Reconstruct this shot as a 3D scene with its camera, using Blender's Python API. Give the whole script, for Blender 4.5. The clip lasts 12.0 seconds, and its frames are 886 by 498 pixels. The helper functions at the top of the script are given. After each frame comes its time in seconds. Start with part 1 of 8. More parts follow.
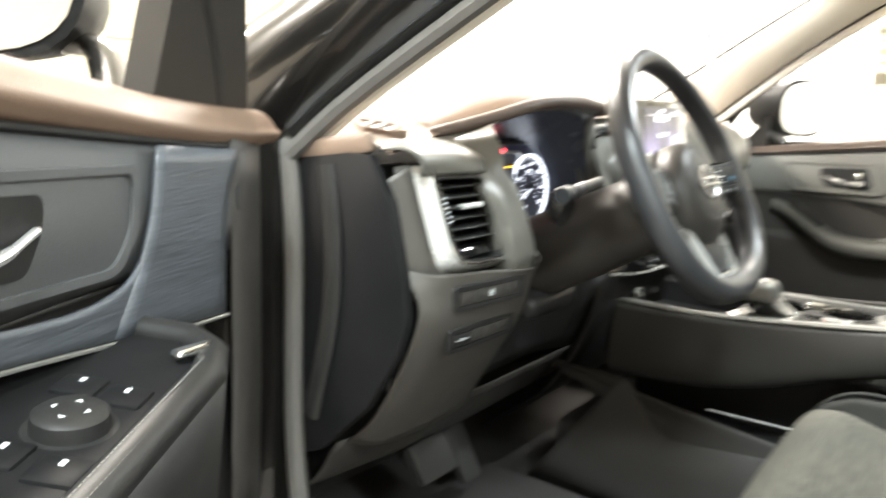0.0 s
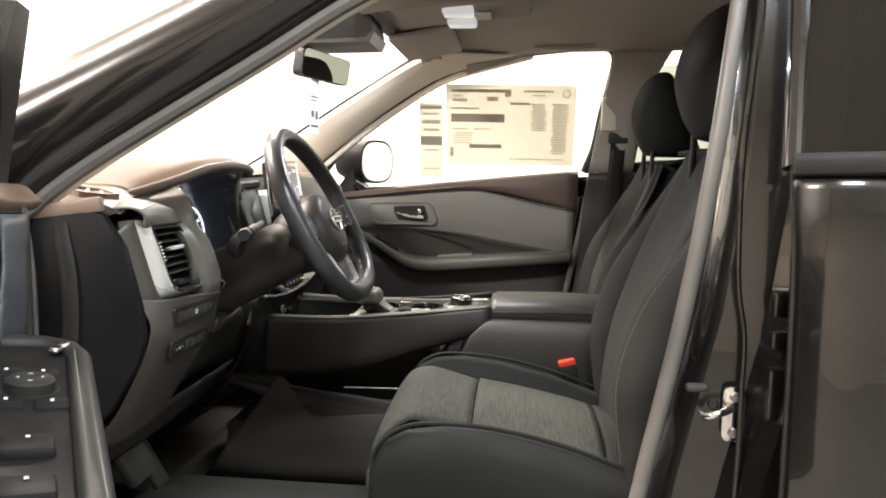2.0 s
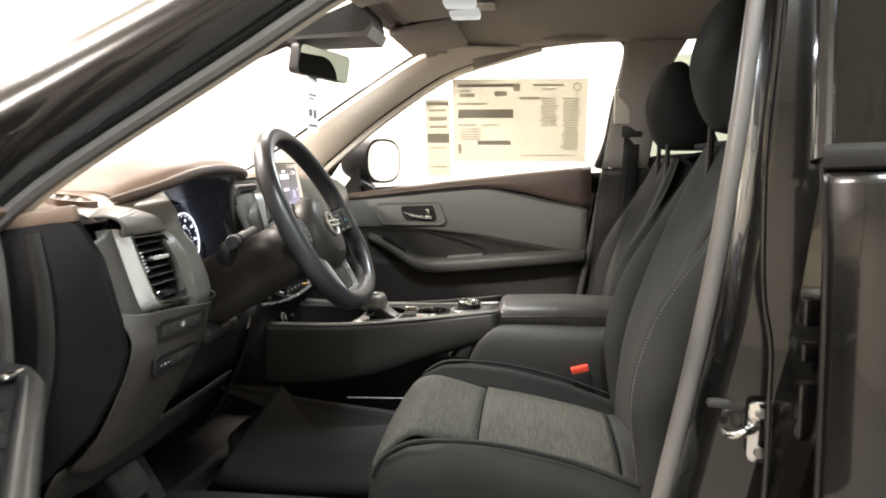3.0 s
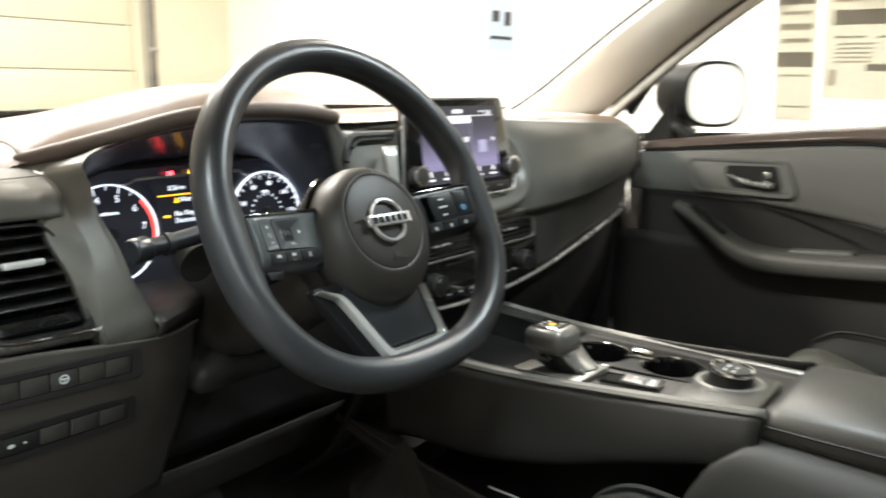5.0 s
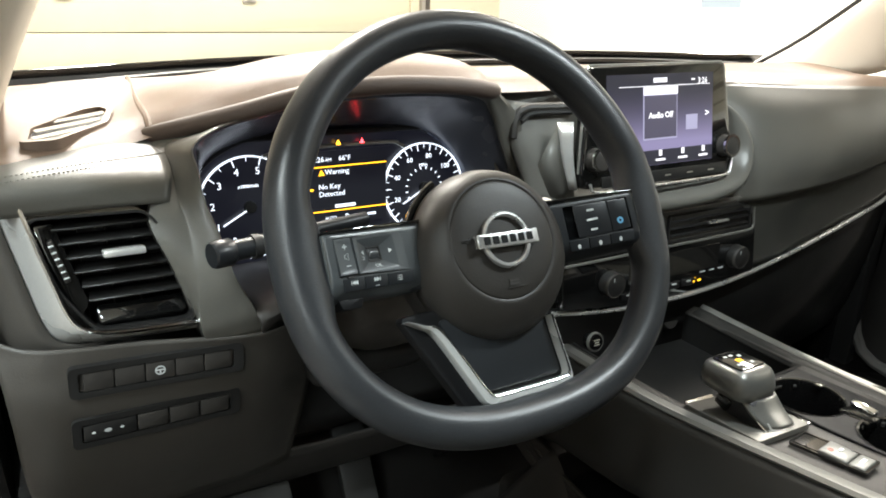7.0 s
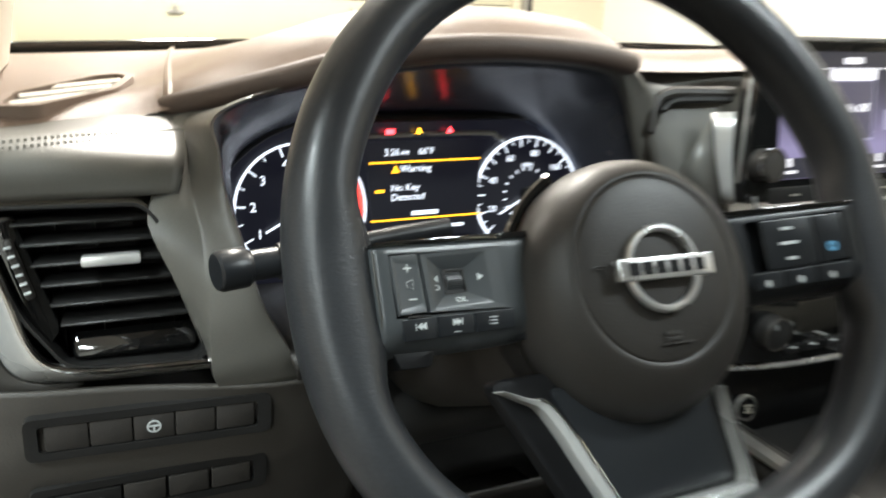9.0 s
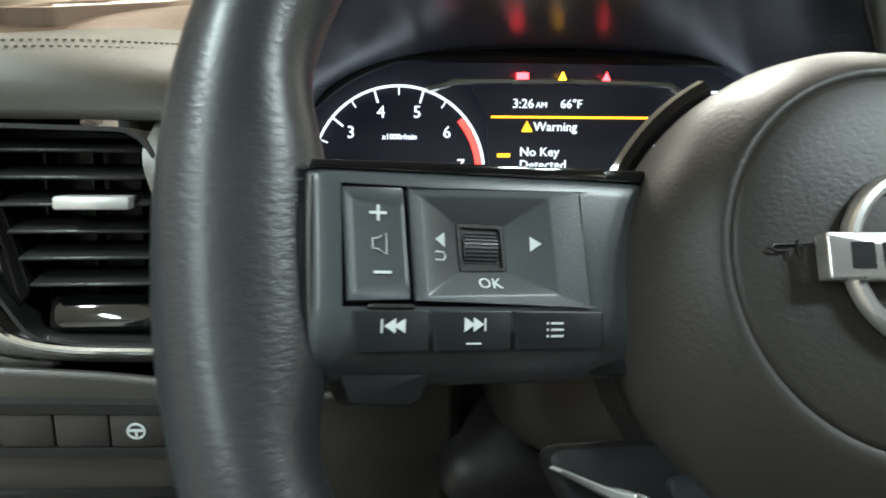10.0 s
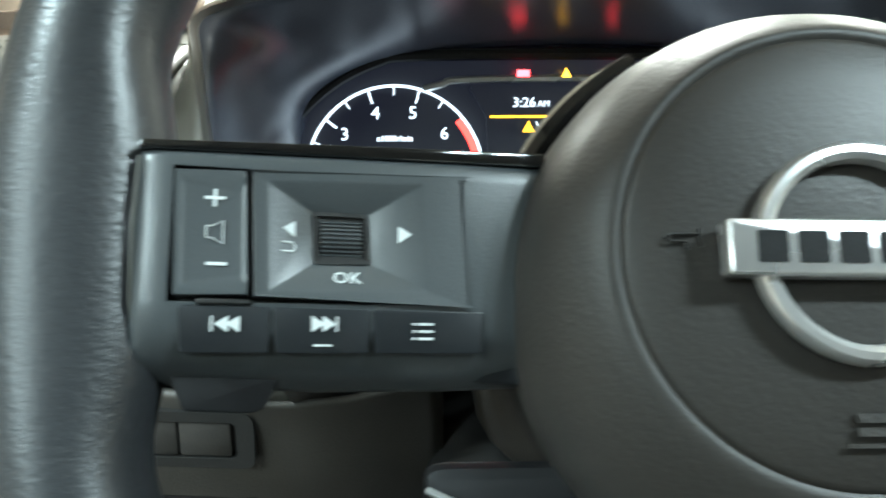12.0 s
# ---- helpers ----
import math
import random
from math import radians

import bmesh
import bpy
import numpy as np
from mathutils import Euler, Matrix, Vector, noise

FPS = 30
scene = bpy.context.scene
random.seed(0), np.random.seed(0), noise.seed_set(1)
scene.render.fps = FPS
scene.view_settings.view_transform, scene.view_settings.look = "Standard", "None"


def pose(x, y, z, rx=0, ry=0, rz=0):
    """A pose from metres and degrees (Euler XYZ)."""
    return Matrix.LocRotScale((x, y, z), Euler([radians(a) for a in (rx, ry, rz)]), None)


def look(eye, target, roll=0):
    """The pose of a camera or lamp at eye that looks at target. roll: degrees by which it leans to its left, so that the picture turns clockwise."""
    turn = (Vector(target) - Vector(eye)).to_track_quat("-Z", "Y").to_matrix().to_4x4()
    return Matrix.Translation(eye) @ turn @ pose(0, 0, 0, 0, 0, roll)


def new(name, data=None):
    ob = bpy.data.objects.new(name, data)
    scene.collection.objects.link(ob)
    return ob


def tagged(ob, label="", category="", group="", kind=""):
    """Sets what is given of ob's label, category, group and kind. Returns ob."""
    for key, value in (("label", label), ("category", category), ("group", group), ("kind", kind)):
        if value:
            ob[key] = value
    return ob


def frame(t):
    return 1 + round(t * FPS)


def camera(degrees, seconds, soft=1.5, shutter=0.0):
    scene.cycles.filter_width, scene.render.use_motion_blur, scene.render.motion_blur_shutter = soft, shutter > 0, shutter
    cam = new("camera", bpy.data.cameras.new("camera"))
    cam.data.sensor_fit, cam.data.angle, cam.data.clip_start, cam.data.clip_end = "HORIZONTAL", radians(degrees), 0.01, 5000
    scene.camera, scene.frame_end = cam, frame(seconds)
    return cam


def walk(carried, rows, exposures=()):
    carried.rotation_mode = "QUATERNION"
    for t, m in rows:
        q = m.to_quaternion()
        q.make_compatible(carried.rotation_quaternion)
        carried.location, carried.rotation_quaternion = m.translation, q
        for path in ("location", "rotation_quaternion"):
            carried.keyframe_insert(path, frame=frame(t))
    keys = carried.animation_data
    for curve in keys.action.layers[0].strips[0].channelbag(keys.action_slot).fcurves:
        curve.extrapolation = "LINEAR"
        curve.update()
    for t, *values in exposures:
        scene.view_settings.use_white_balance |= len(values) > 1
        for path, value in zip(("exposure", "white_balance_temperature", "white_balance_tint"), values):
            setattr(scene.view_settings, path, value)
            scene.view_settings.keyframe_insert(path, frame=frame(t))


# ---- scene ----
cam = camera(60.9, 12.0, soft=1.8, shutter=0.5)
PATH = [
    (0, (-1.303, -0.288, 1.098), (0.279, 0.877, 0.723), 2.4),
    (0.5, (-1.438, -0.322, 1.127), (0.427, 0.359, 0.882), 3.2),
    (0.7, (-1.508, -0.334, 1.131), (0.416, 0.165, 0.908), 1.7),
    (1, (-1.61, -0.314, 1.122), (0.35, 0.025, 0.908), 1.8),
    (1.5, (-1.689, -0.314, 1.118), (0.285, -0.084, 0.89), 2.2),
    (2, (-1.69, -0.318, 1.119), (0.289, -0.131, 0.9), 1.3),
    (2.5, (-1.688, -0.319, 1.121), (0.291, -0.126, 0.904), 0.7),
    (4.5, (-1.012, -0.442, 1.125), (0.773, 0.386, 0.77), 0.8),
    (5, (-0.856, -0.463, 1.143), (0.659, 0.768, 0.71), 1.2),
    (5.5, (-0.749, -0.488, 1.174), (0.408, 1.056, 0.647), -0.0),
    (6, (-0.698, -0.459, 1.198), (0.345, 1.141, 0.603), 0.9),
    (6.5, (-0.685, -0.439, 1.196), (0.291, 1.18, 0.543), 1.9),
    (8.5, (-0.662, -0.388, 1.178), (0.335, 1.238, 0.576), 0.8),
    (9, (-0.598, -0.266, 1.133), (0.176, 1.475, 0.526), 2.1),
    (9.5, (-0.534, -0.192, 1.088), (-0.062, 1.64, 0.44), 1.4),
    (10, (-0.495, -0.147, 1.07), (-0.255, 1.748, 0.476), 1.4),
    (10.5, (-0.472, -0.128, 1.057), (-0.36, 1.781, 0.47), 1.0),
    (11, (-0.471, -0.125, 1.055), (-0.417, 1.791, 0.484), -0.0),
    (11.5, (-0.47, -0.128, 1.057), (-0.438, 1.791, 0.492), -0.2),
    (12, (-0.447, -0.133, 1.06), (-0.402, 1.786, 0.5), -0.1),
]
EXPOSURES = [(0, 1.42, 6600, 11), (0.5, 0.85, 6600, 14), (1.0, 0.50, 6700, 16), (2.5, 0.54, 6700, 17), (4.5, 0.38, 6500, 10), (9.0, 0.32, 6500, 10), (9.5, 0.34, 6450, 8), (10.0, 0.50, 6300, 5), (10.5, 0.82, 6100, 2), (11.5, 0.90, 6000, 0), (12, 0.96, 5900, -2)]
walk(cam, [(t, look(e, g, r)) for t, e, g, r in PATH], EXPOSURES)

# ---- light: a closed service garage with ceiling fixtures ----
world = bpy.data.worlds.new("garage_air")
scene.world = world
world.use_nodes = True
world.node_tree.nodes["Background"].inputs[0].default_value = (1.0, 0.93, 0.82, 1)
world.node_tree.nodes["Background"].inputs[1].default_value = 0.03
WARM, COOL = (1.0, 0.95, 0.86), (0.84, 0.97, 1.0)
# x, y, watts, colour of each ceiling fixture
LAMPS = [(-3.0, -4.2, 120, COOL), (-2.8, -0.9, 200, COOL), (-3.4, 3.6, 420, WARM), (0.4, -3.6, 70, COOL), (0.2, 2.9, 380, WARM), (0.2, 6.2, 210, WARM), (3.6, -2.4, 180, WARM), (3.6, 1.6, 300, WARM), (3.6, 5.6, 210, WARM)]
CEILING = 4.2


def ceiling_lamp_light(x, y, watts, colour):
    data = bpy.data.lights.new("fixture_light", "AREA")
    data.shape, data.size, data.size_y = "RECTANGLE", 0.35, 1.5
    data.energy, data.color = watts, colour
    ob = new("fixture_light", data)
    ob.location = (x, y, CEILING - 0.13)
    return ob


for spot in LAMPS:
    ceiling_lamp_light(*spot)

# added cool fill set at the two map lamps over the front seats
FILL_SPOTS = [(-0.06, -0.185, 1.428), (0.06, -0.185, 1.428)]
for spot in FILL_SPOTS:
    data = bpy.data.lights.new("cabin_fill", "AREA")
    data.shape, data.size, data.size_y = "RECTANGLE", 0.045, 0.055
    data.energy, data.color = 1.8, (0.88, 0.98, 1.0)
    new("cabin_fill", data).location = spot

# ---- building helpers ----
ORIGIN = {}


def thing(name, at=(0, 0, 0), label="", category="", group="", kind=""):
    ob = new(name)
    ob.location = at
    ob.empty_display_size = 0.05
    ORIGIN[ob.name] = Matrix.Translation(at)
    return tagged(ob, label, category, group, kind)


def finish(bm, smooth, angle=40):
    bmesh.ops.recalc_face_normals(bm, faces=bm.faces)
    for f in bm.faces:
        f.smooth = smooth
    if smooth:
        for e in bm.edges:
            if len(e.link_faces) == 2 and e.calc_face_angle(0) > radians(angle):
                e.smooth = False


def part(name, bm, material, parent=None, label="", smooth=True, thick=0.0, angle=40):
    """Links a bmesh, given in world metres, as one mesh object, under a thing or a part if there is one."""
    finish(bm, smooth, angle)
    org = ORIGIN[parent.name] if parent else Matrix.Identity(4)
    bm.transform(org.inverted())
    me = bpy.data.meshes.new(name)
    bm.to_mesh(me)
    bm.free()
    me.materials.append(material)
    ob = new(name, me)
    if parent:
        ob.parent = parent
    ORIGIN[ob.name] = org
    if thick:
        mod = ob.modifiers.new("thickness", "SOLIDIFY")
        mod.thickness, mod.offset = thick, 0
    if label:
        ob["label"] = label
    return ob


def structure(name, bm, material, smooth=False, thick=0.0, label=""):
    ob = part(name, bm, material, None, label, smooth, thick)
    return tagged(ob, kind="structure")


def curve(pts, n):
    """Catmull-Rom through pts, resampled to n points."""
    p = [Vector(q) for q in pts]
    p = [p[0] * 2 - p[1]] + p + [p[-1] * 2 - p[-2]]
    out, m = [], len(pts) - 1
    for i in range(n):
        s = i / (n - 1) * m
        k = min(int(s), m - 1)
        f = s - k
        a, b, c, d = p[k], p[k + 1], p[k + 2], p[k + 3]
        out.append(0.5 * ((2 * b) + (c - a) * f + (2 * a - 5 * b + 4 * c - d) * f ** 2 + (3 * b - a - 3 * c + d) * f ** 3))
    return out


def loft(rows, closed=False, caps=False, bm=None):
    bm = bm or bmesh.new()
    grid = [[bm.verts.new(Vector(p)) for p in row] for row in rows]
    n = len(grid[0])
    for a, b in zip(grid, grid[1:]):
        for i in range(n if closed else n - 1):
            j = (i + 1) % n
            bm.faces.new((a[i], a[j], b[j], b[i]))
    if caps:
        bm.faces.new(grid[0])
        bm.faces.new(list(reversed(grid[-1])))
    return bm


def skin(rows, nu=12, nv=12):
    """A smooth sheet over rows of control points; each row may have its own count."""
    rows = [curve(r, nu) for r in rows]
    cols = [curve([r[i] for r in rows], nv) for i in range(nu)]
    return loft(cols)


def tube(path, r, n=12, closed=False, caps=True, bm=None, flat=1.0, up=None):
    """A round bar along path; r may be a list. flat squashes it along the normal."""
    path = [Vector(p) for p in path]
    m = len(path)
    rows = []
    prev = None
    for i, p in enumerate(path):
        a = path[(i - 1) % m] if closed or i else p
        b = path[(i + 1) % m] if closed or i < m - 1 else p
        d = (b - a).normalized()
        if up is not None:
            nrm = Vector(up)
        elif prev is None:
            nrm = Vector((0, 0, 1)) if abs(d.z) < 0.9 else Vector((0, 1, 0))
        else:
            nrm = prev
        nrm = (nrm - d * nrm.dot(d)).normalized()
        prev = nrm
        side = d.cross(nrm)
        rr = r[i] if isinstance(r, (list, tuple)) else r
        rows.append([p + (nrm * math.cos(t) * flat + side * math.sin(t)) * rr for t in [2 * math.pi * k / n for k in range(n)]])
    if closed:
        rows.append(rows[0])
        bm = loft(rows, True, False, bm)
        bmesh.ops.remove_doubles(bm, verts=bm.verts, dist=1e-6)
        return bm
    return loft(rows, True, caps, bm)


def box(centre, size, bevel=0.0, seg=2, m=None, bm=None):
    """A box, its edges rounded; m turns it about its centre before it goes there."""
    one = bmesh.new()
    bmesh.ops.create_cube(one, size=1)
    bmesh.ops.scale(one, vec=size, verts=one.verts)
    if bevel:
        bmesh.ops.bevel(one, geom=one.edges, offset=bevel, segments=seg, affect="EDGES", profile=0.5, clamp_overlap=True)
    one.transform(Matrix.Translation(centre) @ (m or Matrix.Identity(4)))
    return merge(bm, one)


def merge(bm, one):
    if bm is None:
        return one
    me = bpy.data.meshes.new("tmp")
    one.to_mesh(me)
    one.free()
    bm.from_mesh(me)
    bpy.data.meshes.remove(me)
    return bm


def prism(poly, depth, m, bevel=0.0, seg=2, bm=None):
    """A flat outline in x, y, pushed depth along +z, its top rim rounded, placed by m."""
    one = bmesh.new()
    low = [one.verts.new((x, y, 0)) for x, y in poly]
    face = one.faces.new(low)
    top = bmesh.ops.extrude_face_region(one, geom=[face])["geom"]
    verts = [g for g in top if isinstance(g, bmesh.types.BMVert)]
    bmesh.ops.translate(one, vec=(0, 0, depth), verts=verts)
    if bevel:
        rim = [e for e in one.edges if all(abs(v.co.z - depth) < 1e-7 for v in e.verts)]
        bmesh.ops.bevel(one, geom=rim, offset=bevel, segments=seg, affect="EDGES", profile=0.5, clamp_overlap=True)
    one.transform(m)
    return merge(bm, one)


def rounded(poly, r, n=5):
    """The outline poly with its corners rounded by r."""
    out = []
    m = len(poly)
    for i in range(m):
        p, a, b = Vector(poly[i]), Vector(poly[i - 1]), Vector(poly[(i + 1) % m])
        u, v = (a - p), (b - p)
        k = min(r, u.length * 0.48, v.length * 0.48)
        s, e = p + u.normalized() * k, p + v.normalized() * k
        for j in range(n + 1):
            t = j / n
            out.append(tuple(s * (1 - t) ** 2 + p * 2 * t * (1 - t) + e * t ** 2))
    return out


def ring(outer, inner, depth, m, bm=None):
    """A frame between two outlines of equal count, depth thick."""
    def at(poly, z):
        return [m @ Vector((x, y, z)) for x, y in poly]
    rows = [at(inner, 0), at(inner, depth), at(outer, depth), at(outer, 0), at(inner, 0)]
    one = loft(rows, True)
    bmesh.ops.remove_doubles(one, verts=one.verts, dist=1e-7)
    return merge(bm, one)


def lathe(profile, m, n=32, bm=None):
    """profile: (radius, height) pairs turned about the z axis, placed by m."""
    rows = [[m @ Vector((r * math.cos(2 * math.pi * k / n), r * math.sin(2 * math.pi * k / n), h)) for k in range(n)] for r, h in profile]
    one = loft(rows, True)
    bmesh.ops.remove_doubles(one, verts=one.verts, dist=1e-7)
    return merge(bm, one)


def circle(r, n=32, cx=0, cy=0, sy=1.0, a0=0.0, a1=360.0):
    full = a1 - a0 >= 360
    return [(cx + r * math.cos(radians(a0 + (a1 - a0) * k / (n if full else n - 1))), cy + sy * r * math.sin(radians(a0 + (a1 - a0) * k / (n if full else n - 1)))) for k in range(n)]


def axes(o, x, y, z=None):
    """A pose at o with the given x and y directions."""
    x = Vector(x).normalized()
    y = Vector(y)
    y = (y - x * y.dot(x)).normalized()
    z = x.cross(y)
    m = Matrix((x, y, z)).transposed().to_4x4()
    m.translation = Vector(o)
    return m


def letters(name, text, size, m, material, parent, align="CENTER", thin=0.0002, bold=0.0):
    data = bpy.data.curves.new(name, "FONT")
    data.body, data.size, data.align_x, data.align_y = text, size, align, "CENTER"
    data.extrude, data.offset = thin, bold
    data.resolution_u = 2
    ob = bpy.data.objects.new(name, data)
    scene.collection.objects.link(ob)
    me = bpy.data.meshes.new_from_object(ob.evaluated_get(bpy.context.evaluated_depsgraph_get()))
    bpy.data.objects.remove(ob)
    bm = bmesh.new()
    bm.from_mesh(me)
    bpy.data.meshes.remove(me)
    bm.transform(m)
    return part(name, bm, material, parent, smooth=False)


# ---- materials ----
def surface(name, colour, rough=0.5, metal=0.0, grain=0.0, grain_size=400.0, vary=0.12, vary_size=6.0, coat=0.0, spec=0.5, sheen=0.0, stretch=(1, 1, 1)):
    """A procedural surface: base colour with broad and fine variation, and a fine relief of grain (metres)."""
    m = bpy.data.materials.new(name)
    m.use_nodes = True
    nt = m.node_tree
    b = nt.nodes["Principled BSDF"]
    b.inputs["Metallic"].default_value = metal
    b.inputs["Coat Weight"].default_value = coat
    b.inputs["Coat Roughness"].default_value = 0.03
    b.inputs["Specular IOR Level"].default_value = spec
    b.inputs["Sheen Weight"].default_value = sheen
    tc = nt.nodes.new("ShaderNodeTexCoord")
    mp = nt.nodes.new("ShaderNodeMapping")
    mp.inputs["Scale"].default_value = stretch
    nt.links.new(tc.outputs["Object"], mp.inputs["Vector"])
    broad = nt.nodes.new("ShaderNodeTexNoise")
    broad.inputs["Scale"].default_value = vary_size
    broad.inputs["Detail"].default_value = 5
    nt.links.new(mp.outputs[0], broad.inputs["Vector"])
    fine = nt.nodes.new("ShaderNodeTexNoise")
    fine.inputs["Scale"].default_value = grain_size
    fine.inputs["Detail"].default_value = 3
    nt.links.new(mp.outputs[0], fine.inputs["Vector"])
    both = nt.nodes.new("ShaderNodeMath")
    both.operation = "ADD"
    nt.links.new(broad.outputs["Fac"], both.inputs[0])
    nt.links.new(fine.outputs["Fac"], both.inputs[1])
    ramp = nt.nodes.new("ShaderNodeMapRange")
    ramp.inputs["From Min"].default_value, ramp.inputs["From Max"].default_value = 0.6, 1.4
    ramp.inputs["To Min"].default_value, ramp.inputs["To Max"].default_value = 1 - vary, 1 + vary
    nt.links.new(both.outputs[0], ramp.inputs["Value"])
    mul = nt.nodes.new("ShaderNodeVectorMath")
    mul.operation = "SCALE"
    mul.inputs[0].default_value = colour
    nt.links.new(ramp.outputs[0], mul.inputs["Scale"])
    nt.links.new(mul.outputs[0], b.inputs["Base Color"])
    rr = nt.nodes.new("ShaderNodeMapRange")
    rr.inputs["From Min"].default_value, rr.inputs["From Max"].default_value = 0.3, 0.7
    rr.inputs["To Min"].default_value, rr.inputs["To Max"].default_value = rough * 0.85, min(1, rough * 1.15)
    nt.links.new(broad.outputs["Fac"], rr.inputs["Value"])
    nt.links.new(rr.outputs[0], b.inputs["Roughness"])
    if grain:
        bump = nt.nodes.new("ShaderNodeBump")
        bump.inputs["Strength"].default_value = 1.0
        bump.inputs["Distance"].default_value = grain
        nt.links.new(fine.outputs["Fac"], bump.inputs["Height"])
        nt.links.new(bump.outputs[0], b.inputs["Normal"])
    return m


def leather(name, colour, rough=0.5, cell=900.0, depth=0.0003, vary=0.1):
    """Grained soft plastic or leather: pebbles from cells."""
    m = surface(name, colour, rough, vary=vary, grain_size=cell)
    nt = m.node_tree
    b = nt.nodes["Principled BSDF"]
    tc = nt.nodes["Texture Coordinate"]
    vo = nt.nodes.new("ShaderNodeTexVoronoi")
    vo.feature = "DISTANCE_TO_EDGE"
    vo.inputs["Scale"].default_value = cell
    wob = nt.nodes.new("ShaderNodeTexNoise")
    wob.inputs["Scale"].default_value = cell * 0.4
    mix = nt.nodes.new("ShaderNodeVectorMath")
    mix.operation = "MULTIPLY_ADD"
    mix.inputs[1].default_value = (0.003, 0.003, 0.003)
    nt.links.new(tc.outputs["Object"], wob.inputs["Vector"])
    nt.links.new(wob.outputs["Color"], mix.inputs[0])
    nt.links.new(tc.outputs["Object"], mix.inputs[2])
    nt.links.new(mix.outputs[0], vo.inputs["Vector"])
    bump = nt.nodes.new("ShaderNodeBump")
    bump.inputs["Distance"].default_value = depth
    bump.inputs["Strength"].default_value = 1.0
    nt.links.new(vo.outputs["Distance"], bump.inputs["Height"])
    nt.links.new(bump.outputs[0], b.inputs["Normal"])
    return m


def glowing(name, colour, strength, base=(0.02, 0.02, 0.02)):
    m = bpy.data.materials.new(name)
    m.use_nodes = True
    b = m.node_tree.nodes["Principled BSDF"]
    b.inputs["Base Color"].default_value = (*base, 1)
    b.inputs["Emission Color"].default_value = (*colour, 1)
    b.inputs["Emission Strength"].default_value = strength
    b.inputs["Roughness"].default_value = 0.3
    return m


def pane(name, tint=(1, 1, 1), gloss=1.0, rough=0.0):
    """Thin glass: see-through, with a mirror-like gloss that grows at grazing angles."""
    m = bpy.data.materials.new(name)
    m.use_nodes = True
    nt = m.node_tree
    nt.nodes.remove(nt.nodes["Principled BSDF"])
    out = nt.nodes["Material Output"]
    tr = nt.nodes.new("ShaderNodeBsdfTransparent")
    tr.inputs[0].default_value = (*tint, 1)
    gl = nt.nodes.new("ShaderNodeBsdfGlossy")
    gl.inputs["Roughness"].default_value = rough
    fr = nt.nodes.new("ShaderNodeLayerWeight")
    fr.inputs["Blend"].default_value = 0.5
    pw = nt.nodes.new("ShaderNodeMath")
    pw.operation = "POWER"
    pw.inputs[1].default_value = 5.0
    k = nt.nodes.new("ShaderNodeMath")
    k.operation = "MULTIPLY_ADD"
    k.inputs[1].default_value, k.inputs[2].default_value = 0.8 * gloss, 0.04 * gloss
    mx = nt.nodes.new("ShaderNodeMixShader")
    nt.links.new(fr.outputs["Facing"], pw.inputs[0])
    nt.links.new(pw.outputs[0], k.inputs[0])
    nt.links.new(k.outputs[0], mx.inputs[0])
    nt.links.new(tr.outputs[0], mx.inputs[1])
    nt.links.new(gl.outputs[0], mx.inputs[2])
    nt.links.new(mx.outputs[0], out.inputs[0])
    return m


def woven(name, colour, colour2, size=260.0, rough=0.9):
    """Ribbed seat cloth: short dashes in rows."""
    m = surface(name, colour, rough, vary=0.15, grain=0.0, spec=0.2)
    nt = m.node_tree
    b = nt.nodes["Principled BSDF"]
    tc = nt.nodes["Texture Coordinate"]
    mp = nt.nodes.new("ShaderNodeMapping")
    mp.inputs["Scale"].default_value = (size * 0.05, size, size)
    mp.inputs["Rotation"].default_value = (0, 0, radians(12))
    nt.links.new(tc.outputs["Object"], mp.inputs["Vector"])
    nz = nt.nodes.new("ShaderNodeTexNoise")
    nz.inputs["Scale"].default_value = 1.0
    nz.inputs["Detail"].default_value = 2
    nt.links.new(mp.outputs[0], nz.inputs["Vector"])
    rp = nt.nodes.new("ShaderNodeMapRange")
    rp.inputs["From Min"].default_value, rp.inputs["From Max"].default_value = 0.38, 0.62
    nt.links.new(nz.outputs["Fac"], rp.inputs["Value"])
    mx = nt.nodes.new("ShaderNodeMix")
    mx.data_type = "RGBA"
    mx.inputs["A"].default_value, mx.inputs["B"].default_value = (*colour, 1), (*colour2, 1)
    for link in list(b.inputs["Base Color"].links):
        nt.links.remove(link)
    nt.links.new(rp.outputs[0], mx.inputs["Factor"])
    nt.links.new(mx.outputs["Result"], b.inputs["Base Color"])
    bump = nt.nodes.new("ShaderNodeBump")
    bump.inputs["Distance"].default_value = 0.0006
    nt.links.new(nz.outputs["Fac"], bump.inputs["Height"])
    nt.links.new(bump.outputs[0], b.inputs["Normal"])
    return m


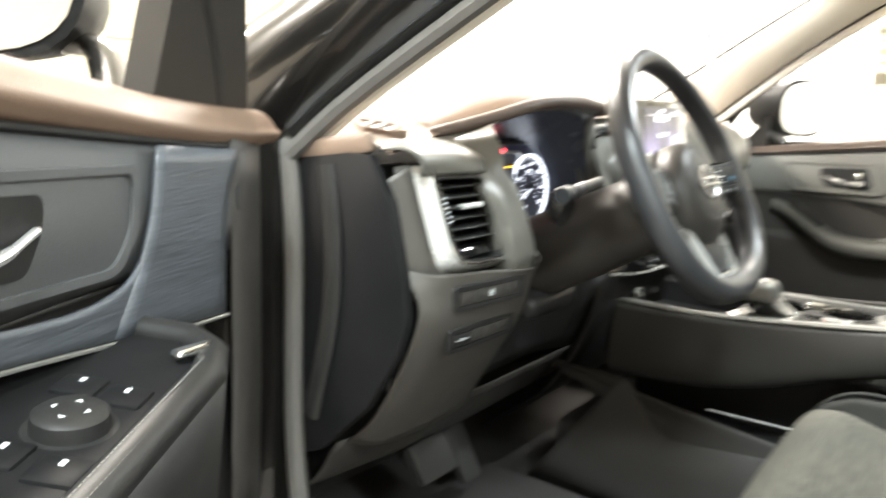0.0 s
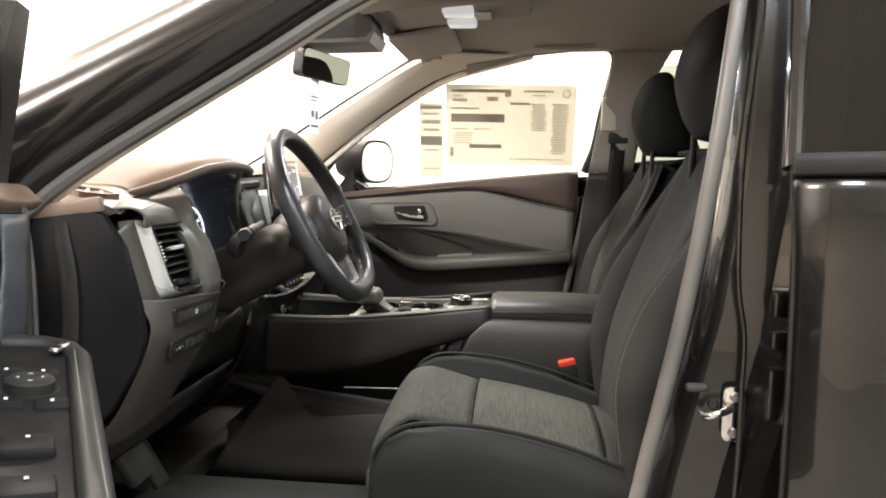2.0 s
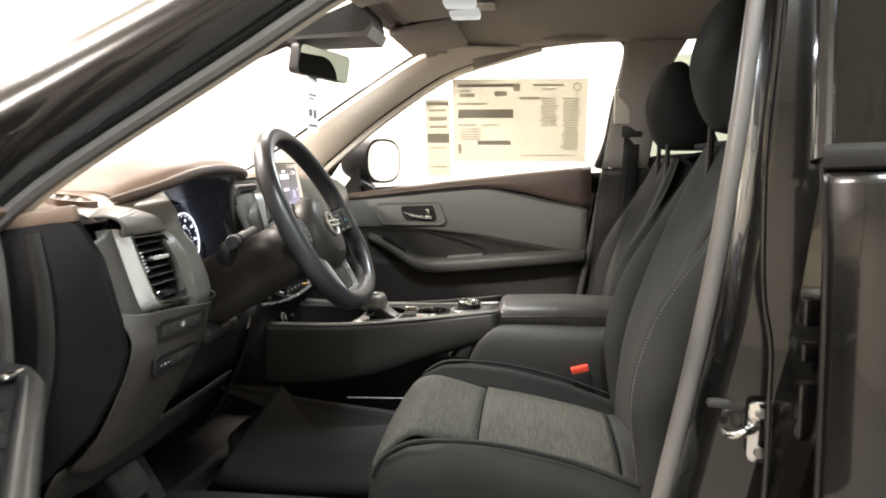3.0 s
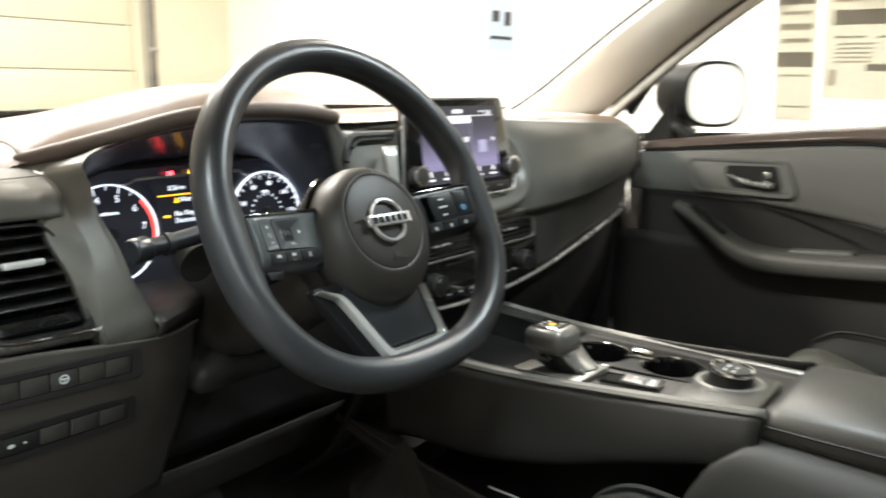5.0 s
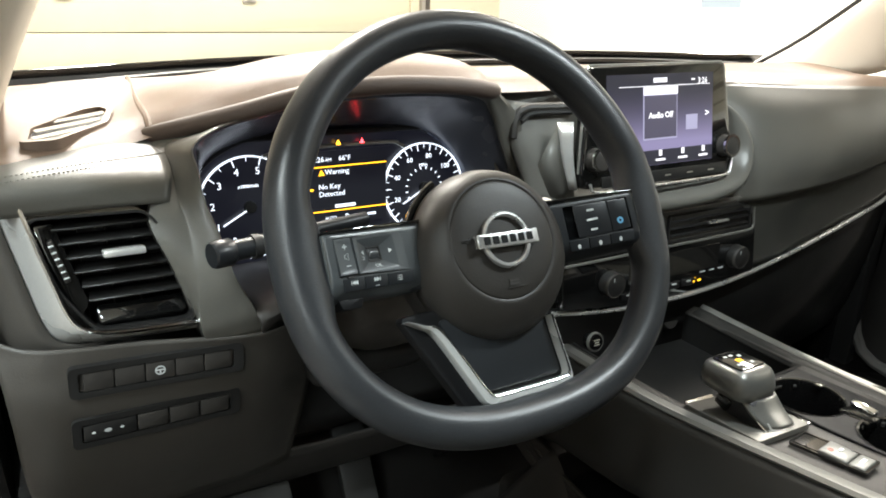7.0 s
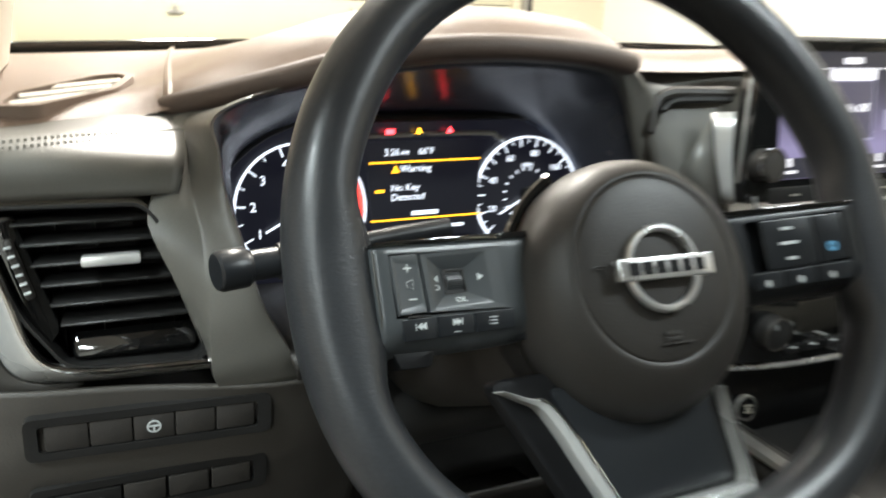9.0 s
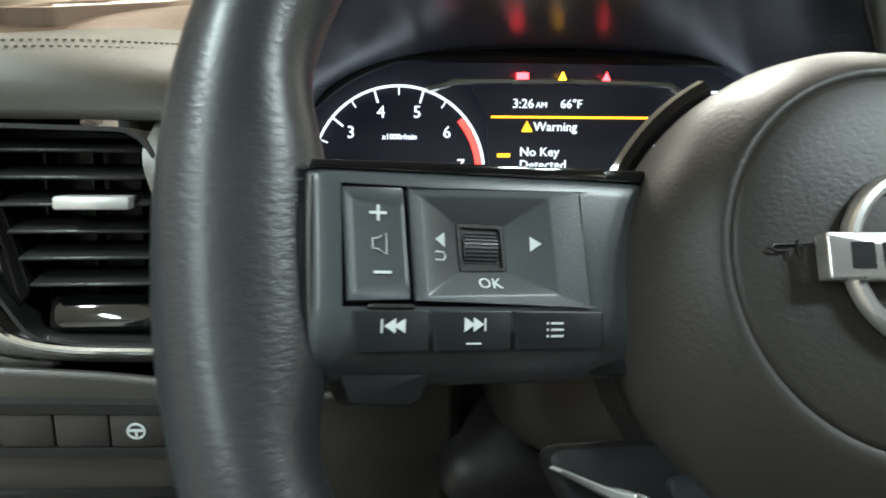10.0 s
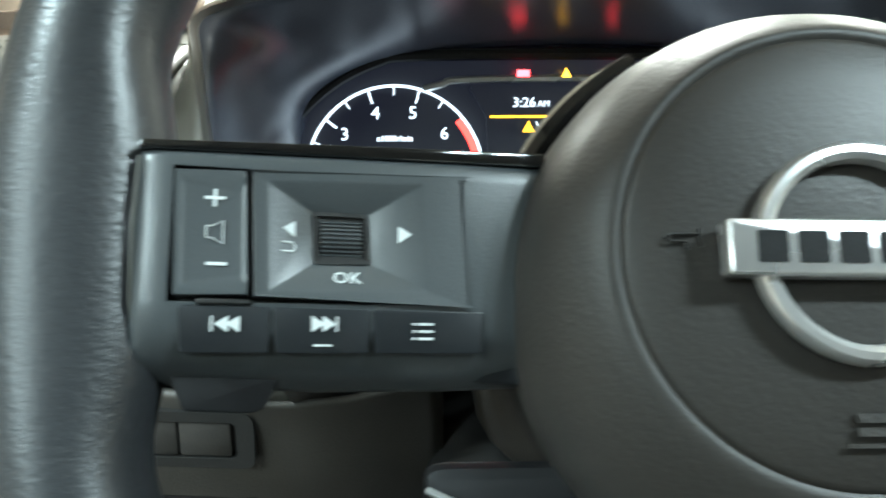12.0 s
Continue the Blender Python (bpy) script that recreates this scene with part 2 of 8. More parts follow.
def sheet_paper(name, colour):
    """Thin paper that lets half of the light through."""
    m = bpy.data.materials.new(name)
    m.use_nodes = True
    nt = m.node_tree
    nt.nodes.remove(nt.nodes["Principled BSDF"])
    d, t, mx = nt.nodes.new("ShaderNodeBsdfDiffuse"), nt.nodes.new("ShaderNodeBsdfTranslucent"), nt.nodes.new("ShaderNodeMixShader")
    nz = nt.nodes.new("ShaderNodeTexNoise")
    nz.inputs["Scale"].default_value = 40
    rp = nt.nodes.new("ShaderNodeMapRange")
    rp.inputs["To Min"].default_value, rp.inputs["To Max"].default_value = 0.93, 1.07
    sc = nt.nodes.new("ShaderNodeVectorMath")
    sc.operation = "SCALE"
    sc.inputs[0].default_value = colour
    nt.links.new(nz.outputs["Fac"], rp.inputs["Value"])
    nt.links.new(rp.outputs[0], sc.inputs["Scale"])
    nt.links.new(sc.outputs[0], d.inputs[0])
    nt.links.new(sc.outputs[0], t.inputs[0])
    mx.inputs[0].default_value = 0.6
    nt.links.new(d.outputs[0], mx.inputs[1])
    nt.links.new(t.outputs[0], mx.inputs[2])
    nt.links.new(mx.outputs[0], nt.nodes["Material Output"].inputs[0])
    return m


M_WALL = surface("painted_wall", (0.60, 0.555, 0.43), 0.7, vary=0.05, vary_size=1.2, grain=0.0005, grain_size=60)
# unseen west wall, darkened to cut fill and reflections in the black paint
M_WALL_DIM = surface("dimmed_brown_wall", (0.42, 0.38, 0.32), 0.7, vary=0.1, vary_size=1.0)
M_WALL_R = surface("white_wall", (0.85, 0.85, 0.82), 0.6, vary=0.03, vary_size=1.0)
M_CEIL = surface("ceiling_paint", (0.75, 0.74, 0.7), 0.8, vary=0.05, vary_size=0.8)
M_CONCRETE = surface("sealed_concrete", (0.17, 0.155, 0.14), 0.35, vary=0.25, vary_size=1.5, grain=0.0006, grain_size=80)
M_GDOOR = surface("cream_steel_door", (0.56, 0.535, 0.41), 0.45, vary=0.06, vary_size=1.5)
M_STEEL = surface("galvanised_steel", (0.35, 0.34, 0.32), 0.45, metal=0.9, vary=0.2, vary_size=15)
M_TUBE = glowing("lamp_diffuser", (1.0, 0.93, 0.8), 9.0, (0.8, 0.8, 0.8))
M_BROWN = leather("brown_soft_dash", (0.175, 0.122, 0.090), 0.42, 700, 0.00025)
M_GREY = leather("grey_stitched_leather", (0.100, 0.0965, 0.085), 0.38, 900, 0.00010)
M_LID = leather("dark_grey_lid_leather", (0.043, 0.0415, 0.037), 0.42, 900, 0.00010)
M_DARK = surface("dark_grey_plastic", (0.035, 0.0318, 0.0288), 0.5, grain=0.0002, grain_size=900, vary=0.08, vary_size=12, spec=0.4)
M_BLACK = surface("black_plastic", (0.0170, 0.0165, 0.0160), 0.45, grain=0.00015, grain_size=900, vary=0.1, vary_size=14, spec=0.35)
M_LOWER = surface("grey_grained_lower_panel", (0.060, 0.0545, 0.0480), 0.5, grain=0.0002, grain_size=900, vary=0.1, vary_size=12)
M_SPOKE = surface("dull_black_spoke_plastic", (0.0075, 0.0075, 0.008), 0.5, vary=0.08, vary_size=20, grain=0.00006, grain_size=1200, spec=0.18)
# same insert as M_DOORGREY, darkened for the shade on the open door
M_DRIVERINSERT = surface("shaded_door_insert", (0.070, 0.072, 0.074), 0.5, vary=0.12, vary_size=8, grain=0.0002, grain_size=800)
M_TRIM = surface("satin_vent_trim", (0.60, 0.60, 0.585), 0.28, metal=0.45, vary=0.05, vary_size=8)
M_PADBLACK = surface("smooth_black_switch_plastic", (0.0150, 0.0165, 0.0185), 0.36, vary=0.06, vary_size=20, grain=0.00004, grain_size=1500, spec=0.35)
M_SATIN = surface("satin_grey_console", (0.055, 0.054, 0.048), 0.40, vary=0.1, vary_size=14, grain=0.00008, grain_size=1200, spec=0.4)
M_SATINMETAL = surface("satin_grey_metal_paint", (0.14, 0.14, 0.13), 0.25, metal=0.5, vary=0.05, vary_size=14)
M_SEAL = surface("grey_rubber_seal", (0.115, 0.108, 0.100), 0.42, vary=0.1, vary_size=20, grain=0.0002, grain_size=500)
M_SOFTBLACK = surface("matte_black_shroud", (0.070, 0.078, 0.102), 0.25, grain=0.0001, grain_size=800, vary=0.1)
M_PIANO = surface("gloss_black", (0.006, 0.006, 0.006), 0.08, vary=0.05, coat=1.0)
M_SILVER = surface("satin_silver_trim", (0.64, 0.64, 0.62), 0.28, metal=0.5, vary=0.04, vary_size=8)
M_RAIL = surface("satin_grey_rail", (0.25, 0.245, 0.228), 0.36, metal=0.55, vary=0.06, vary_size=10, grain=0.00004, grain_size=1200)
M_SIDE = surface("soft_dark_side_trim", (0.030, 0.0285, 0.026), 0.52, vary=0.10, vary_size=10, grain=0.0002, grain_size=900, spec=0.35)
M_DARKSIDE = surface("dark_lower_side_plastic", (0.042, 0.0385, 0.036), 0.6, vary=0.12, vary_size=10, grain=0.0002, grain_size=700, spec=0.3)
M_KEYGREY = surface("satin_grey_key", (0.15, 0.15, 0.14), 0.4, metal=0.2, vary=0.05, vary_size=20)
M_HEADGREY = surface("satin_grey_lever_paint", (0.16, 0.16, 0.148), 0.33, metal=0.5, vary=0.06, vary_size=20)
M_NECK = surface("dark_lever_plastic", (0.022, 0.022, 0.024), 0.34, vary=0.08, vary_size=20)
M_PLATE = surface("satin_plate_paint", (0.115, 0.112, 0.100), 0.38, metal=0.3, vary=0.08, vary_size=16)
M_LEDGE = surface("smooth_grey_ledge_trim", (0.125, 0.122, 0.110), 0.33, vary=0.06, vary_size=10, grain=0.00008, grain_size=1100)
M_BADGE = surface("satin_badge_metal", (0.80, 0.80, 0.80), 0.28, metal=0.85, vary=0.02, vary_size=30)
M_CHROME = surface("bright_chrome", (0.78, 0.78, 0.77), 0.1, metal=1.0, vary=0.03, vary_size=30)
M_RIM = surface("black_wheel_leather", (0.0265, 0.0280, 0.0305), 0.36, grain=0.00013, grain_size=560, stretch=(0.65, 0.9, 1.5), vary=0.2, vary_size=9, spec=0.45)
M_AIRBAG = surface("dark_airbag_skin", (0.0270, 0.0242, 0.0214), 0.46, grain=0.00011, grain_size=700, stretch=(0.8, 1.0, 1.3), spec=0.36, vary=0.12, vary_size=10)
M_PAINT = surface("black_car_paint", (0.006, 0.0055, 0.005), 0.23, vary=0.04, coat=0.9, spec=0.45)
M_RUBBER = surface("black_rubber_seal", (0.030, 0.029, 0.027), 0.6, vary=0.12, grain=0.0002, grain_size=500)
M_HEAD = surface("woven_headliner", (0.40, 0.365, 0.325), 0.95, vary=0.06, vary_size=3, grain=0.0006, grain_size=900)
# greige raised towards cream, with the light on the pillars in the colour
M_PILLAR = surface("light_raised_trim", (0.78, 0.72, 0.62), 0.75, vary=0.05, vary_size=5, grain=0.0003, grain_size=900)
M_SEATIN = woven("ribbed_seat_cloth", (0.037, 0.037, 0.031), (0.056, 0.055, 0.045), 300.0)
M_SEATSIDE = surface("dark_seat_bolster_cloth", (0.0125, 0.0132, 0.0118), 0.85, vary=0.2, vary_size=8, grain=0.0003, grain_size=1200, spec=0.22)
M_SEATBACK = surface("charcoal_seat_cloth", (0.0185, 0.0190, 0.0170), 0.85, vary=0.18, vary_size=7, grain=0.0004, grain_size=900, spec=0.22)
M_THREAD = surface("pale_stitching", (0.14, 0.137, 0.12), 0.8)
M_CARPET = surface("black_carpet", (0.036, 0.0325, 0.030), 1.0, vary=0.3, vary_size=40, grain=0.002, grain_size=700)
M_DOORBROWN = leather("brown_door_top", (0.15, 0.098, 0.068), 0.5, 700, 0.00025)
# brown trim darkened for shade on hood lip and passenger door; also tag print
M_DOORDARK = surface("shaded_brown_trim_and_print", (0.085, 0.060, 0.048), 0.55, vary=0.1, grain=0.0003, grain_size=800)
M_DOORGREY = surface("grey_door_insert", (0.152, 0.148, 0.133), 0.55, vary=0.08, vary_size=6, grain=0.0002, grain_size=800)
M_BRUSHED = surface("blue_grey_brushed_insert", (0.060, 0.066, 0.076), 0.4, vary=0.45, vary_size=10, grain=0.0003, grain_size=90, stretch=(0.35, 0.35, 6))
M_GLASS = pane("clear_window_glass", (0.97, 0.98, 0.96))
M_REARGLASS = pane("green_rear_glass", (0.33, 0.37, 0.32))
M_PRIVACY = pane("dark_privacy_glass", (0.05, 0.05, 0.045), 2.2)
M_PAPER = sheet_paper("white_paper", (0.82, 0.80, 0.72))
M_INK = sheet_paper("grey_print", (0.52, 0.49, 0.43))
M_INKLIGHT = sheet_paper("pale_print", (0.68, 0.65, 0.57))
M_MIRROR = surface("mirror_glass", (0.9, 0.9, 0.9), 0.01, metal=1.0, vary=0.01)
M_ICON = surface("pale_icon_print", (0.55, 0.58, 0.58), 0.6, vary=0.05)
M_RED = surface("red_button_plastic", (0.75, 0.06, 0.03), 0.4, vary=0.05)
M_WHITEGLOW = glowing("white_dial_light", (0.80, 0.88, 1.0), 1.7)
M_REDGLOW = glowing("red_warning_light", (1.0, 0.05, 0.04), 3.0)
M_TELLRED = glowing("red_telltale", (1.0, 0.04, 0.05), 9.0)
M_TELLAMBER = glowing("amber_telltale", (1.0, 0.45, 0.02), 6.0)
M_AMBER = glowing("amber_light", (1.0, 0.5, 0.02), 2.6)
M_DIAL = glowing("dark_dial_face", (0.0055, 0.006, 0.012), 0.8)
M_BLUEGLOW = glowing("pale_blue_icon", (0.15, 0.5, 0.8), 0.5)

# ---- the garage ----
X0, X1, Y0, Y1 = -7.0, 6.2, -7.0, 9.5
structure("floor", box(((X0 + X1) / 2, (Y0 + Y1) / 2, -0.1), (X1 - X0 + 0.6, Y1 - Y0 + 0.6, 0.2)), M_CONCRETE)
structure("ceiling", box(((X0 + X1) / 2, (Y0 + Y1) / 2, CEILING + 0.1), (X1 - X0 + 0.6, Y1 - Y0 + 0.6, 0.2)), M_CEIL)
structure("wall_west", box((X0 - 0.1, (Y0 + Y1) / 2, CEILING / 2), (0.2, Y1 - Y0, CEILING)), M_WALL_DIM)
structure("wall_east", box((X1 + 0.1, (Y0 + Y1) / 2, CEILING / 2), (0.2, Y1 - Y0, CEILING)), M_WALL_R)
structure("wall_south", box(((X0 + X1) / 2, Y0 - 0.1, CEILING / 2), (X1 - X0 + 0.4, 0.2, CEILING)), M_WALL_R)
# north wall with the opening of the overhead door (x -1.2 to 4.6, up to 3 m)
DX0, DX1, DZ = -1.6, 4.78, 3.0
wall_n = box(((X0 + DX0) / 2, Y1 + 0.1, CEILING / 2), (DX0 - X0 + 0.2, 0.2, CEILING))
box(((DX1 + X1) / 2, Y1 + 0.1, CEILING / 2), (X1 - DX1 + 0.2, 0.2, CEILING), bm=wall_n)
box(((DX0 + DX1) / 2, Y1 + 0.1, (CEILING + DZ) / 2), (DX1 - DX0, 0.2, CEILING - DZ), bm=wall_n)
structure("wall_north", wall_n, M_WALL)

gdoor = thing("overhead_door", (0, Y1 + 0.08, 0), "closed cream sectional overhead garage door with steel lift brackets", "garage door")
for k in range(5):
    part("door_section", box(((DX0 + DX1) / 2, Y1 + 0.09, 0.3 + 0.6 * k), (DX1 - DX0 + 0.1, 0.05, 0.59), 0.012, 2), M_GDOOR, gdoor)
for x in (0.2, 2.35):
    b = box((x, Y1 + 0.045, 0.99), (0.17, 0.04, 0.05), 0.006)
    box((x, Y1 + 0.02, 1.04), (0.05, 0.03, 0.13), 0.006, bm=b)
    part("lift_bracket", b, M_STEEL, gdoor)
for x in (DX1 + 0.05, DX0 - 0.05):
    track = thing("door_track", (x, Y1, 0), "grey steel vertical door track fixed to the garage wall", "door track", "garage door tracks")
    part("rail", box((x, Y1 - 0.05, 1.6), (0.06, 0.09, 3.2), 0.01), M_STEEL, track)
    part("angle_plate", box((x + (0.10 if x > 0 else -0.10), Y1 - 0.01, 1.6), (0.10, 0.012, 3.2), 0.003), M_BLACK, track)
    for k in range(3):
        part("bracket", box((x + 0.07, Y1 - 0.05, 0.55 + k * 0.95), (0.16, 0.1, 0.05), 0.006), M_STEEL, track)

for x, y, watts_, colour_ in LAMPS:
    lamp = thing("ceiling_light", (x, y, CEILING), "white strip ceiling light, lit, fixed under the garage ceiling", "ceiling light", "garage ceiling lights")
    part("housing", box((x, y, CEILING - 0.045), (0.42, 1.6, 0.09), 0.01), M_STEEL, lamp)
    part("diffuser", box((x, y, CEILING - 0.105), (0.36, 1.5, 0.03), 0.01), M_TUBE, lamp)

# ---- the car's shell ----
S = (-1, 1)


def mirrored(p, s):
    return Vector((p[0] * s, p[1], p[2]))


body = thing("car_body", (0, 0, 0.45), "glossy black car body shell with the front door aperture open", "car body", kind="structure")
# floor pan, sill and tunnel
part("floor_pan", box((0, -0.7, 0.40), (1.45, 2.9, 0.05), 0.01), M_CARPET, body)
part("firewall", skin([[(-0.74, 0.62, 0.40), (-0.74, 0.66, 0.7), (-0.74, 0.78, 1.02)], [(0.74, 0.62, 0.40), (0.74, 0.66, 0.7), (0.74, 0.78, 1.02)]], 8, 4), M_CARPET, body, thick=0.02)
for s in S:
    sill = loft([[mirrored(p, s) for p in [(0.70, y, 0.43), (0.70, y, 0.50), (0.74, y, 0.515), (0.82, y, 0.49), (0.86, y, 0.42), (0.86, y, 0.30), (0.74, y, 0.30)]] for y in (0.75, 0.3, -0.6, -2.0)], True, True)
    part("sill", sill, M_PAINT, body)
# roof skin and headliner
part("roof_panel", skin([[(-0.66, y, z - 0.03), (-0.4, y, z + 0.045), (0, y, z + 0.06), (0.4, y, z + 0.045), (0.66, y, z - 0.03)] for y, z in ((0.0, 1.475), (-0.5, 1.54), (-1.3, 1.555), (-2.3, 1.50))], 14, 10), M_PAINT, body, thick=0.004)
HEADY = ((-0.03, 1.435), (-0.12, 1.462), (-0.5, 1.485), (-1.2, 1.49), (-2.3, 1.44))
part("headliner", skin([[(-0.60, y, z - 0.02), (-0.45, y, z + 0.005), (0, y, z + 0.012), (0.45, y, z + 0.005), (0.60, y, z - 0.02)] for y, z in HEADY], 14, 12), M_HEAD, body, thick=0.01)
# pillars: P is the door-side edge and Q the windscreen-side edge of the front pillar
P = [(0.725, 0.36, 1.045), (0.705, 0.27, 1.120), (0.672, 0.05, 1.262), (0.652, -0.12, 1.368), (0.635, -0.34, 1.455)]
Q = [(0.72, 0.64, 1.065), (0.69, 0.50, 1.145), (0.62, 0.24, 1.292), (0.565, 0.03, 1.402), (0.52, -0.10, 1.447)]
P_R = [(0.728, 0.36, 1.082), (0.718, 0.276, 1.152), (0.706, 0.132, 1.264), (0.692, -0.058, 1.386), (0.676, -0.20, 1.432), (0.655, -0.34, 1.466)]
Q_R = [(0.72, 0.63, 1.062), (0.69, 0.50, 1.130), (0.62, 0.295, 1.250), (0.60, 0.115, 1.362), (0.57, -0.02, 1.437), (0.53, -0.10, 1.452)]
for s in S:
    pc, qc = (curve(P_R, 16), curve(Q_R, 16)) if s > 0 else (curve([mirrored(p, s) for p in P], 16), curve([mirrored(q, s) for q in Q], 16))
    inward = Vector((-0.035 * s, -0.005, -0.012))
    rows = [[p + Vector((-0.004 * s, 0, 0)), p.lerp(q, 0.12) + inward * 0.8, p.lerp(q, 0.5) + inward * 1.1, p.lerp(q, 0.9) + inward * 0.6, q] for p, q in zip(pc, qc)]
    part("pillar_trim", loft([curve(r, 9) for r in rows]), M_PILLAR, body, "greige moulded front pillar trim", thick=0.004)
    out = Vector((0.055 * s, 0.01, 0.025))
    rows = [[p + Vector((0.012 * s, -0.004, -0.004)), p + out * 0.75, p.lerp(q, 0.25) + out * 1.15, p.lerp(q, 0.6) + out, p.lerp(q, 0.97) + out * 0.45] for p, q in zip(pc, qc)]
    part("front_pillar", loft([curve(r, 10) for r in rows]), M_PAINT, body, thick=0.003)
    part("aperture_seal", tube([p + Vector((0.010 * s, -0.011, -0.010)) for p in pc] + [mirrored((0.650, -0.36, 1.482), s), mirrored((0.655, -0.52, 1.505), s)], 0.0105, 8), M_SEAL, body, "grey rubber door seal")
    part("trim_edge", tube([p + Vector((-0.008 * s, -0.012, -0.012)) for p in pc], 0.009, 8), M_PILLAR, body, "greige rolled edge of the pillar trim")
    part("windscreen_edge", tube([q + Vector((0.002 * s, 0.006, 0.0)) for q in qc], 0.006, 6), M_BLACK, body)
# roof rails above the doors
for s in S:
    rail = loft([[mirrored(p, s) for p in [(0.60, y, z - 0.0), (0.625, y, z - 0.035), (0.655, y, z - 0.03), (0.70, y, z + 0.0), (0.675, y, z + 0.045), (0.62, y, z + 0.04)]] for y, z in ((-0.16, 1.428), (-0.32, 1.482), (-0.6, 1.512), (-1.2, 1.512), (-2.2, 1.46))], True, True)
    part("roof_rail", rail, M_PAINT if s < 0 else M_HEAD, body)
wind = skin([[(-0.70, 0.64, 1.07), (-0.35, 0.74, 1.075), (0, 0.77, 1.077), (0.35, 0.74, 1.075), (0.70, 0.64, 1.07)],
             [(-0.62, 0.25, 1.29), (-0.3, 0.33, 1.31), (0, 0.35, 1.317), (0.3, 0.33, 1.31), (0.62, 0.25, 1.29)],
             [(-0.54, -0.04, 1.44), (-0.3, 0.0, 1.455), (0, 0.02, 1.46), (0.3, 0.0, 1.455), (0.54, -0.04, 1.44)]], 16, 12)
ws = part("windscreen", wind, M_GLASS, body, "clear laminated windscreen glass")
ws.visible_shadow = False
part("windscreen_base", tube(curve([(-0.71, 0.64, 1.068), (-0.35, 0.745, 1.073), (0, 0.775, 1.075), (0.35, 0.745, 1.073), (0.71, 0.64, 1.068)], 20), 0.012, 8), M_BLACK, body)
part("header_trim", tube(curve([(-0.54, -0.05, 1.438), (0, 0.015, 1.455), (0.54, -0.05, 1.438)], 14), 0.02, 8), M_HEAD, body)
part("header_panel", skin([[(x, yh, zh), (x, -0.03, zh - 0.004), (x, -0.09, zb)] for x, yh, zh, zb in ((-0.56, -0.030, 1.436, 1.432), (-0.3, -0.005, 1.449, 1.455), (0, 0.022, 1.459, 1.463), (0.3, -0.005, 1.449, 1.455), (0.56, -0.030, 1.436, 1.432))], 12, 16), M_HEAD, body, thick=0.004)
# bonnet beyond the windscreen
part("bonnet", skin([[(-0.8, 0.80, 0.98), (0, 0.95, 1.035), (0.8, 0.80, 0.98)], [(-0.82, 1.2, 0.96), (0, 1.35, 1.02), (0.82, 1.2, 0.96)], [(-0.72, 1.75, 0.86), (0, 1.85, 0.93), (0.72, 1.75, 0.86)]], 14, 10), M_PAINT, body, thick=0.004)
part("cowl_grille", box((0, 0.83, 1.02), (1.4, 0.12, 0.02), 0.006), M_BLACK, body)
for s in S:
    part("wing_panel", skin([[mirrored(p, s) for p in [(0.80, 0.42, 0.98), (0.9, 0.42, 0.85), (0.9, 0.42, 0.4)]], [mirrored(p, s) for p in [(0.82, 1.2, 0.965), (0.92, 1.2, 0.8), (0.9, 1.2, 0.4)]], [mirrored(p, s) for p in [(0.72, 1.75, 0.86), (0.78, 1.8, 0.7), (0.75, 1.75, 0.4)]]], 10, 8), M_PAINT, body, thick=0.004)
part("nose_panel", skin([[(-0.72, 1.75, 0.86), (0, 1.87, 0.93), (0.72, 1.75, 0.86)], [(-0.75, 1.8, 0.4), (0, 1.95, 0.4), (0.75, 1.8, 0.4)]], 12, 6), M_PAINT, body, thick=0.004)
# hinge pillar ahead of the driver's door aperture
for s in S:
    hp = loft([[mirrored(p, s) for p in [(0.70, 0.345, z), (0.755, 0.35, z), (0.80, 0.40, z), (0.845, 0.42, z), (0.845, 0.46, z), (0.70, 0.46, z)]] for z in (0.42, 0.8, 1.0, 1.055)], True, True)
    part("hinge_pillar", hp, M_PAINT, body)
    part("pillar_seal", tube(curve([mirrored(p, s) for p in [(0.735, 0.352, 1.06), (0.735, 0.338, 0.95), (0.735, 0.335, 0.7), (0.735, 0.30, 0.55), (0.735, 0.2, 0.515)]], 14), 0.011, 8), M_SEAL, body, "grey rubber door seal")
    if s > 0:
        part("kick_panel", box((0.735, 0.395, 0.72), (0.035, 0.17, 0.60), 0.008, 2), M_BLACK, body)
    else:
        part("kick_panel", box((-0.725, 0.50, 0.62), (0.03, 0.30, 0.52), 0.006), M_BLACK, body)
# middle pillars with their seal; driver's side is open to view
for s in S:
    back = -0.70 if s < 0 else -0.645
    prof = [(0.70, -0.538), (0.735, -0.535), (0.765, -0.552), (0.775, -0.60), (0.80, -0.615), (0.83, -0.63), (0.83, back), (0.70, back), (0.665, -0.60)]
    rows = []
    for z, dx, dy in ((0.42, 0, 0.03), (0.62, 0, 0.045), (0.75, 0, 0.022), (0.95, 0, -0.02), (1.12, -0.002, -0.040), (1.3, -0.045, -0.060), (1.44, -0.085, -0.070)):
        rows.append([mirrored((x + dx + (0.05 if s > 0 else 0.0), y + dy, z), s) for x, y in prof])
    part("middle_pillar", loft(rows, True, True), M_PAINT if s < 0 else M_DARK, body)
    sl = curve([mirrored(p, s) for p in [(0.735, -0.30, 0.515), (0.742, -0.42, 0.56), (0.745, -0.474, 0.66), (0.745, -0.496, 0.76), (0.742, -0.532, 0.95), (0.736, -0.557, 1.12), (0.705, -0.580, 1.28), (0.660, -0.602, 1.43)]], 26)
    part("pillar_seal", tube(sl, 0.0105, 10), M_SEAL, body, "grey rubber door seal on the middle pillar")
